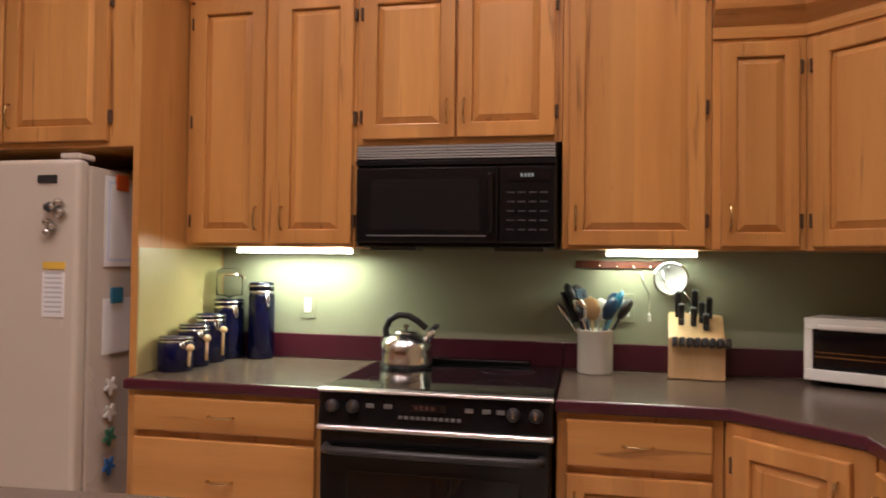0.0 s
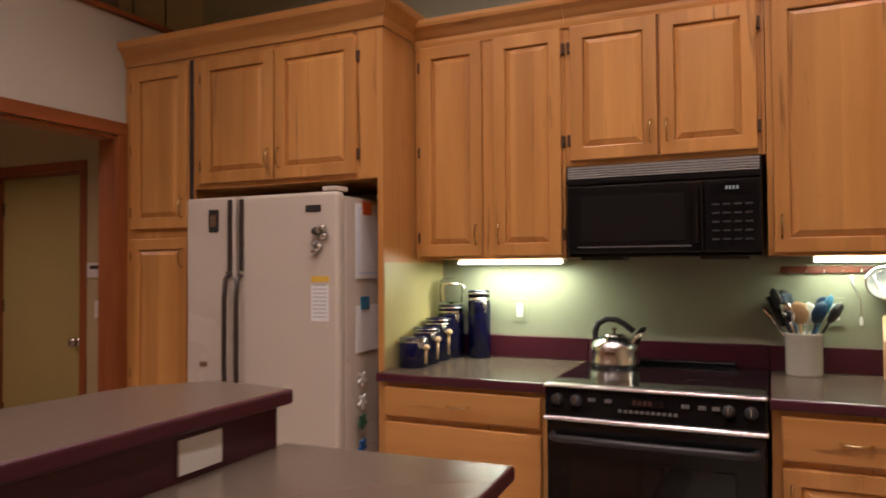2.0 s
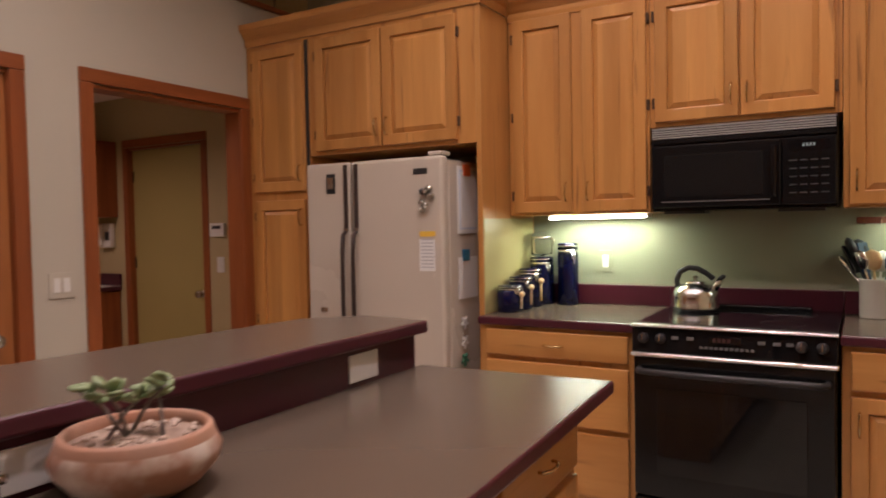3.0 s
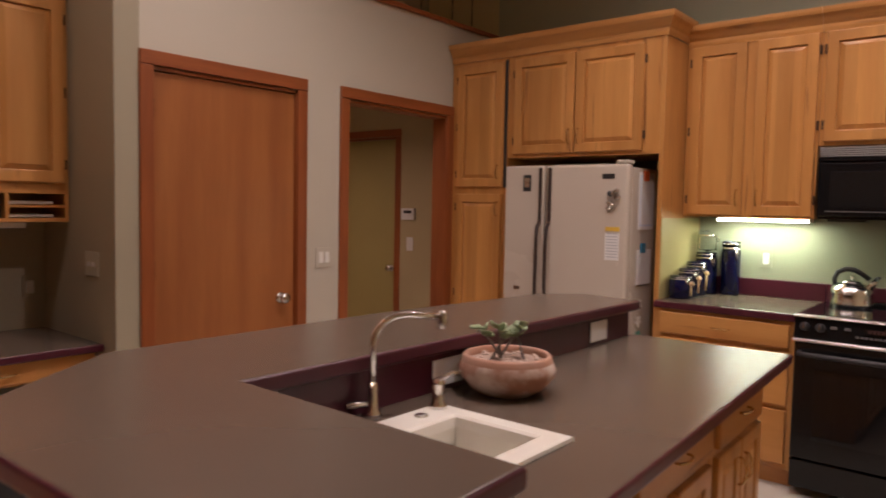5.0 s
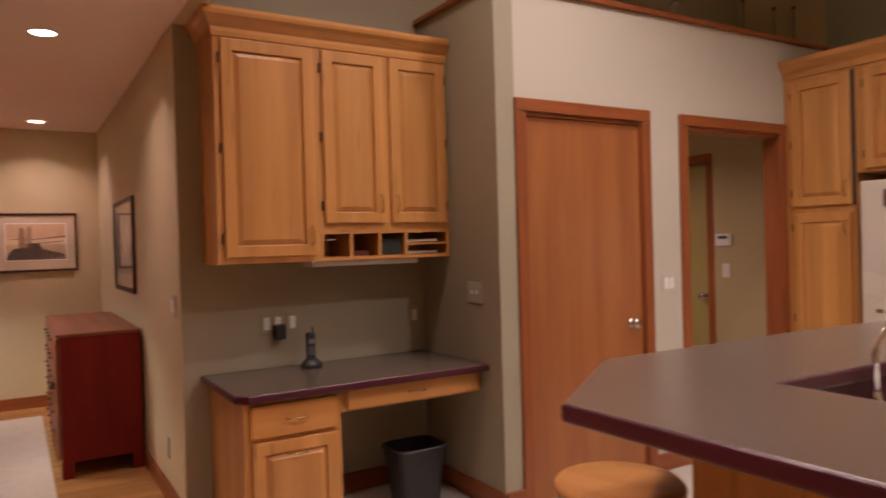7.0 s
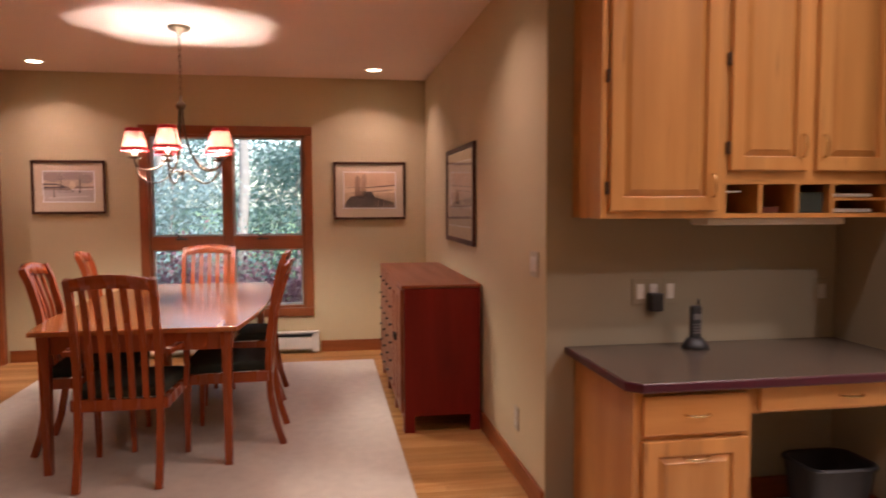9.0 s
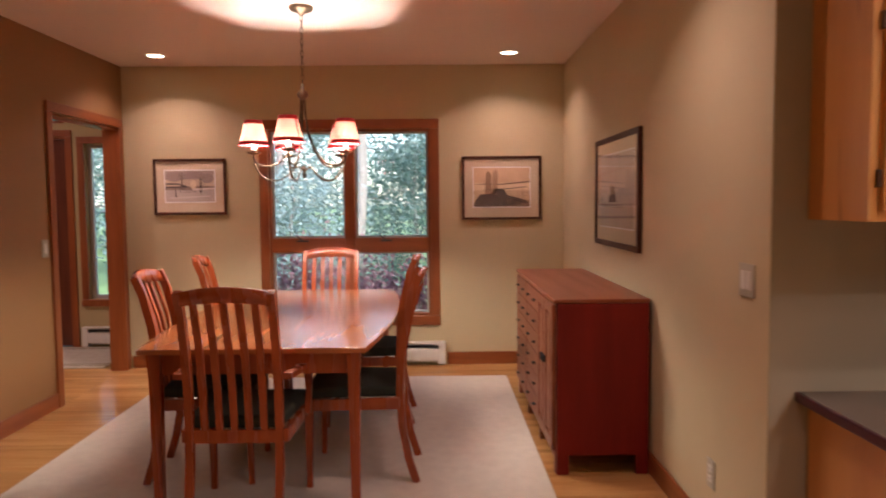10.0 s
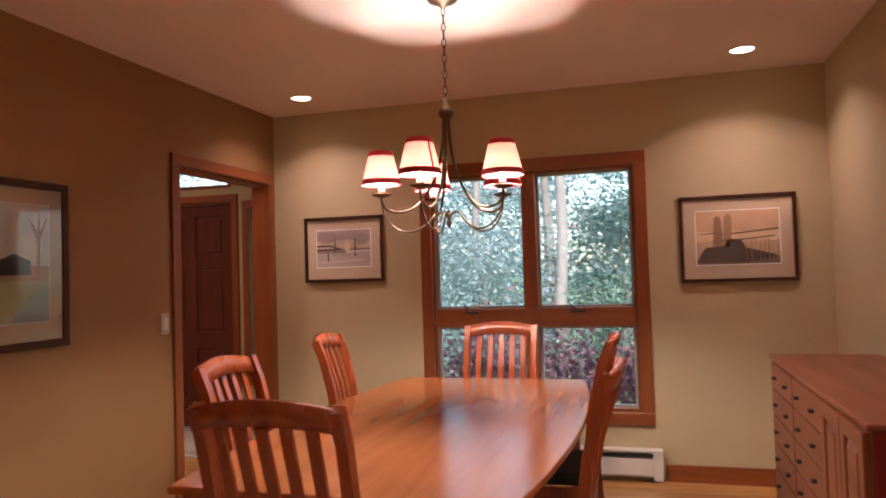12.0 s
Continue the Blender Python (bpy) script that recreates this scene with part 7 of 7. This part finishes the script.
def tree_at(x, y, h, r, mat, n, size, label, low=0.2, wide=1.6, lean=0.0):
    e = thing("tree", label, "tree", pose(x, y, GZ), "woodland trees")
    bm = bmesh.new()
    pts = [(lean * (i / 8) ** 2, 0.05 * math.sin(i * 1.7 + x), h * i / 8) for i in range(9)]
    tube(bm, pts, r, 12, r * 0.3)
    ends = []
    for i in range(22):
        z = h * (low + (0.98 - low) * i / 21)
        a = i * 2.4 + x
        ln = wide * (1.15 - 0.75 * z / h) * NP.uniform(0.7, 1.2)
        p0 = Vector((lean * (z / h) ** 2, 0, z))
        p2 = p0 + Vector((ln * math.cos(a), ln * math.sin(a), -0.12 * ln))
        tube(bm, [p0, p0.lerp(p2, 0.5) + Vector((0, 0, 0.1)), p2], r * 0.16, 5, r * 0.04)
        for f in (0.35, 0.6, 0.85, 1.0):
            ends.append(tuple(p0.lerp(p2, f)))
    part("trunk", bm, M_BARK, e)
    leaves("crown", ends, n, (0.30, 0.30, 0.20), size, mat, e)


for x, y, h, r, mat, n, size, lab, low, wide in (
        (-15.0, -3.50, 9.5, 0.12, M_NEEDLE, 8500, 0.030, "tall conifer with a bare grey trunk in the woods", 0.42, 2.0),
        (-16.5, -5.35, 10.0, 0.10, M_NEEDLE, 7650, 0.030, "slim conifer with a bare grey trunk in the woods", 0.40, 1.9),
        (-17.2, -6.4, 10.0, 0.10, M_NEEDLE, 7650, 0.030, "slim conifer in the woods", 0.36, 2.0),
        (-16.0, -6.3, 2.9, 0.05, M_LIGHTLEAF, 9000, 0.045, "low pale green tree in the woods", 0.10, 2.3),
        (-15.4, -4.9, 2.4, 0.05, M_LIGHTLEAF, 8000, 0.042, "low pale green tree in the woods", 0.10, 2.0),
        (-16.4, -2.5, 3.1, 0.06, M_NEEDLE, 9000, 0.05, "young green fir in the woods", 0.06, 2.0),
        (-18.0, -1.0, 10.0, 0.16, M_NEEDLE, 10000, 0.06, "tall conifer in the woods", 0.15, 2.4),
        (-20.0, -4.4, 11.0, 0.15, M_LIGHTLEAF, 6500, 0.06, "tall pale green tree in the woods", 0.14, 3.2),
        (-21.0, -7.6, 10.0, 0.16, M_LIGHTLEAF, 6500, 0.06, "broad pale green tree in the woods", 0.12, 3.2),
        (-18.0, -9.6, 9.0, 0.16, M_NEEDLE, 10000, 0.06, "dark conifer in the woods", 0.12, 2.4),
        (-23.0, 0.8, 11.0, 0.18, M_LIGHTLEAF, 13600, 0.048, "broad green tree at the wood's edge", 0.08, 3.4),
        (-24.0, -11.0, 11.0, 0.18, M_LIGHTLEAF, 13600, 0.048, "broad green tree at the wood's edge", 0.08, 3.4)):
    tree_at(x, y, h, r, mat, n, size, lab, low, wide)
wood_ = thing("far_woods", "dense green woodland beyond the garden", "woodland")
wood_["kind"] = "stuff"
cs = [(NP.uniform(-36, -28), NP.uniform(-26, 12), NP.uniform(-0.3, 6.2) + GZ) for _ in range(300)]
leaves("foliage", cs, 60000, (1.0, 1.0, 0.8), 0.085, M_NEEDLE, wood_)
leaves("foliage", cs[:200], 52000, (1.2, 1.2, 0.9), 0.085, M_LIGHTLEAF, wood_)
for y, wd, hh in ((-3.7, 1.0, 1.40), (-2.6, 0.95, 1.30), (-1.6, 0.9, 1.20), (-4.8, 0.9, 1.2)):
    e = thing("purple_shrub", "purple-leaved maple shrub under the window", "shrub", pose(-9.2, y, GZ), "window shrubs")
    bm = bmesh.new()
    ends = []
    for i in range(16):
        a = i * 2.4 + y
        l1 = wd * NP.uniform(0.3, 0.75)
        p2 = Vector((l1 * math.cos(a), l1 * math.sin(a), hh * NP.uniform(0.45, 1.0)))
        tube(bm, [Vector((0, 0, 0)), p2 * 0.5 + Vector((0, 0, 0.12)), p2], 0.018, 6, 0.005)
        ends += [tuple(p2), tuple(p2 * 0.72 + Vector((0, 0, 0.06))), tuple(p2 * 0.45 + Vector((0, 0, 0.05)))]
    part("stems", bm, M_BARK, e)
    leaves("foliage", ends, 4200, (0.17, 0.17, 0.13), 0.035, M_REDLEAF, e)

# ---------- oak strip floor ----------
RF = random.Random(3)
WB = 0.0572
shared = {}
FL = bpy.data.objects["floor"]


def plank_mesh(ln):
    key = round(ln, 2)
    if key not in shared:
        bm = bmesh.new()
        w, e = WB / 2 - 0.0006, 0.0012
        low = [bm.verts.new(p) for p in ((-w, 0, -0.0075), (w, 0, -0.0075), (w, key, -0.0075), (-w, key, -0.0075))]
        mid = [bm.verts.new(p) for p in ((-w, 0, -e), (w, 0, -e), (w, key, -e), (-w, key, -e))]
        top = [bm.verts.new(p) for p in ((-w + e, e, 0), (w - e, e, 0), (w - e, key - e, 0), (-w + e, key - e, 0))]
        for a, b in ((low, mid), (mid, top)):
            for i in range(4):
                bm.faces.new((a[i], a[(i + 1) % 4], b[(i + 1) % 4], b[i]))
        bm.faces.new(top)
        shared[key] = finish(bm, "plank", M_FLOOR)
    return shared[key]


rest = bmesh.new()
count = 0
x = WALL_WIN + WB / 2
col = 0
while x < WALL_E:
    y = WALL_S
    while y < WALL_P - 0.02:
        ln = min(round(RF.choice((0.7, 0.9, 1.1, 1.3, 1.5)), 2), WALL_P - y)
        if WALL_P - y - ln < 0.3:
            ln = WALL_P - y
        ln = round(ln - 0.001, 2)
        near = x < -3.3 and (y + ln > -1.75 or y < -3.9)
        if near and count < 300:
            ob = new("plank", plank_mesh(ln))
            ob.location = (x, y, 0)
            ob.parent = FL
            count += 1
        else:
            w, e = WB / 2 - 0.0006, 0.0
            rest.faces.new([rest.verts.new(p) for p in ((x - w, y, -0.0003), (x + w, y, -0.0003), (x + w, y + ln - 0.001, -0.0003), (x - w, y + ln - 0.001, -0.0003))])
        y += ln + 0.001
    x += WB
x = HX + WB / 2
while x < -4.3:
    y = -8.15
    while y < WALL_S - 0.02:
        ln = min(RF.choice((0.7, 0.9, 1.1, 1.3)), WALL_S - y)
        w = WB / 2 - 0.0006
        rest.faces.new([rest.verts.new(p) for p in ((x - w, y, -0.0003), (x + w, y, -0.0003), (x + w, y + ln - 0.001, -0.0003), (x - w, y + ln - 0.001, -0.0003))])
        y += ln
    x += WB
M_FLOOR_ISLE = M_FLOOR.copy()
for nd in [n for n in M_FLOOR_ISLE.node_tree.nodes if n.bl_idname == "ShaderNodeObjectInfo"]:
    geo = M_FLOOR_ISLE.node_tree.nodes.new("ShaderNodeNewGeometry")
    for lk in [q for q in M_FLOOR_ISLE.node_tree.links if q.from_node == nd]:
        M_FLOOR_ISLE.node_tree.links.new(geo.outputs["Random Per Island"], lk.to_socket)
rs = part("plank_field", rest, M_FLOOR_ISLE, FL, "oak strips farther off")
rs["kind"] = "stuff"
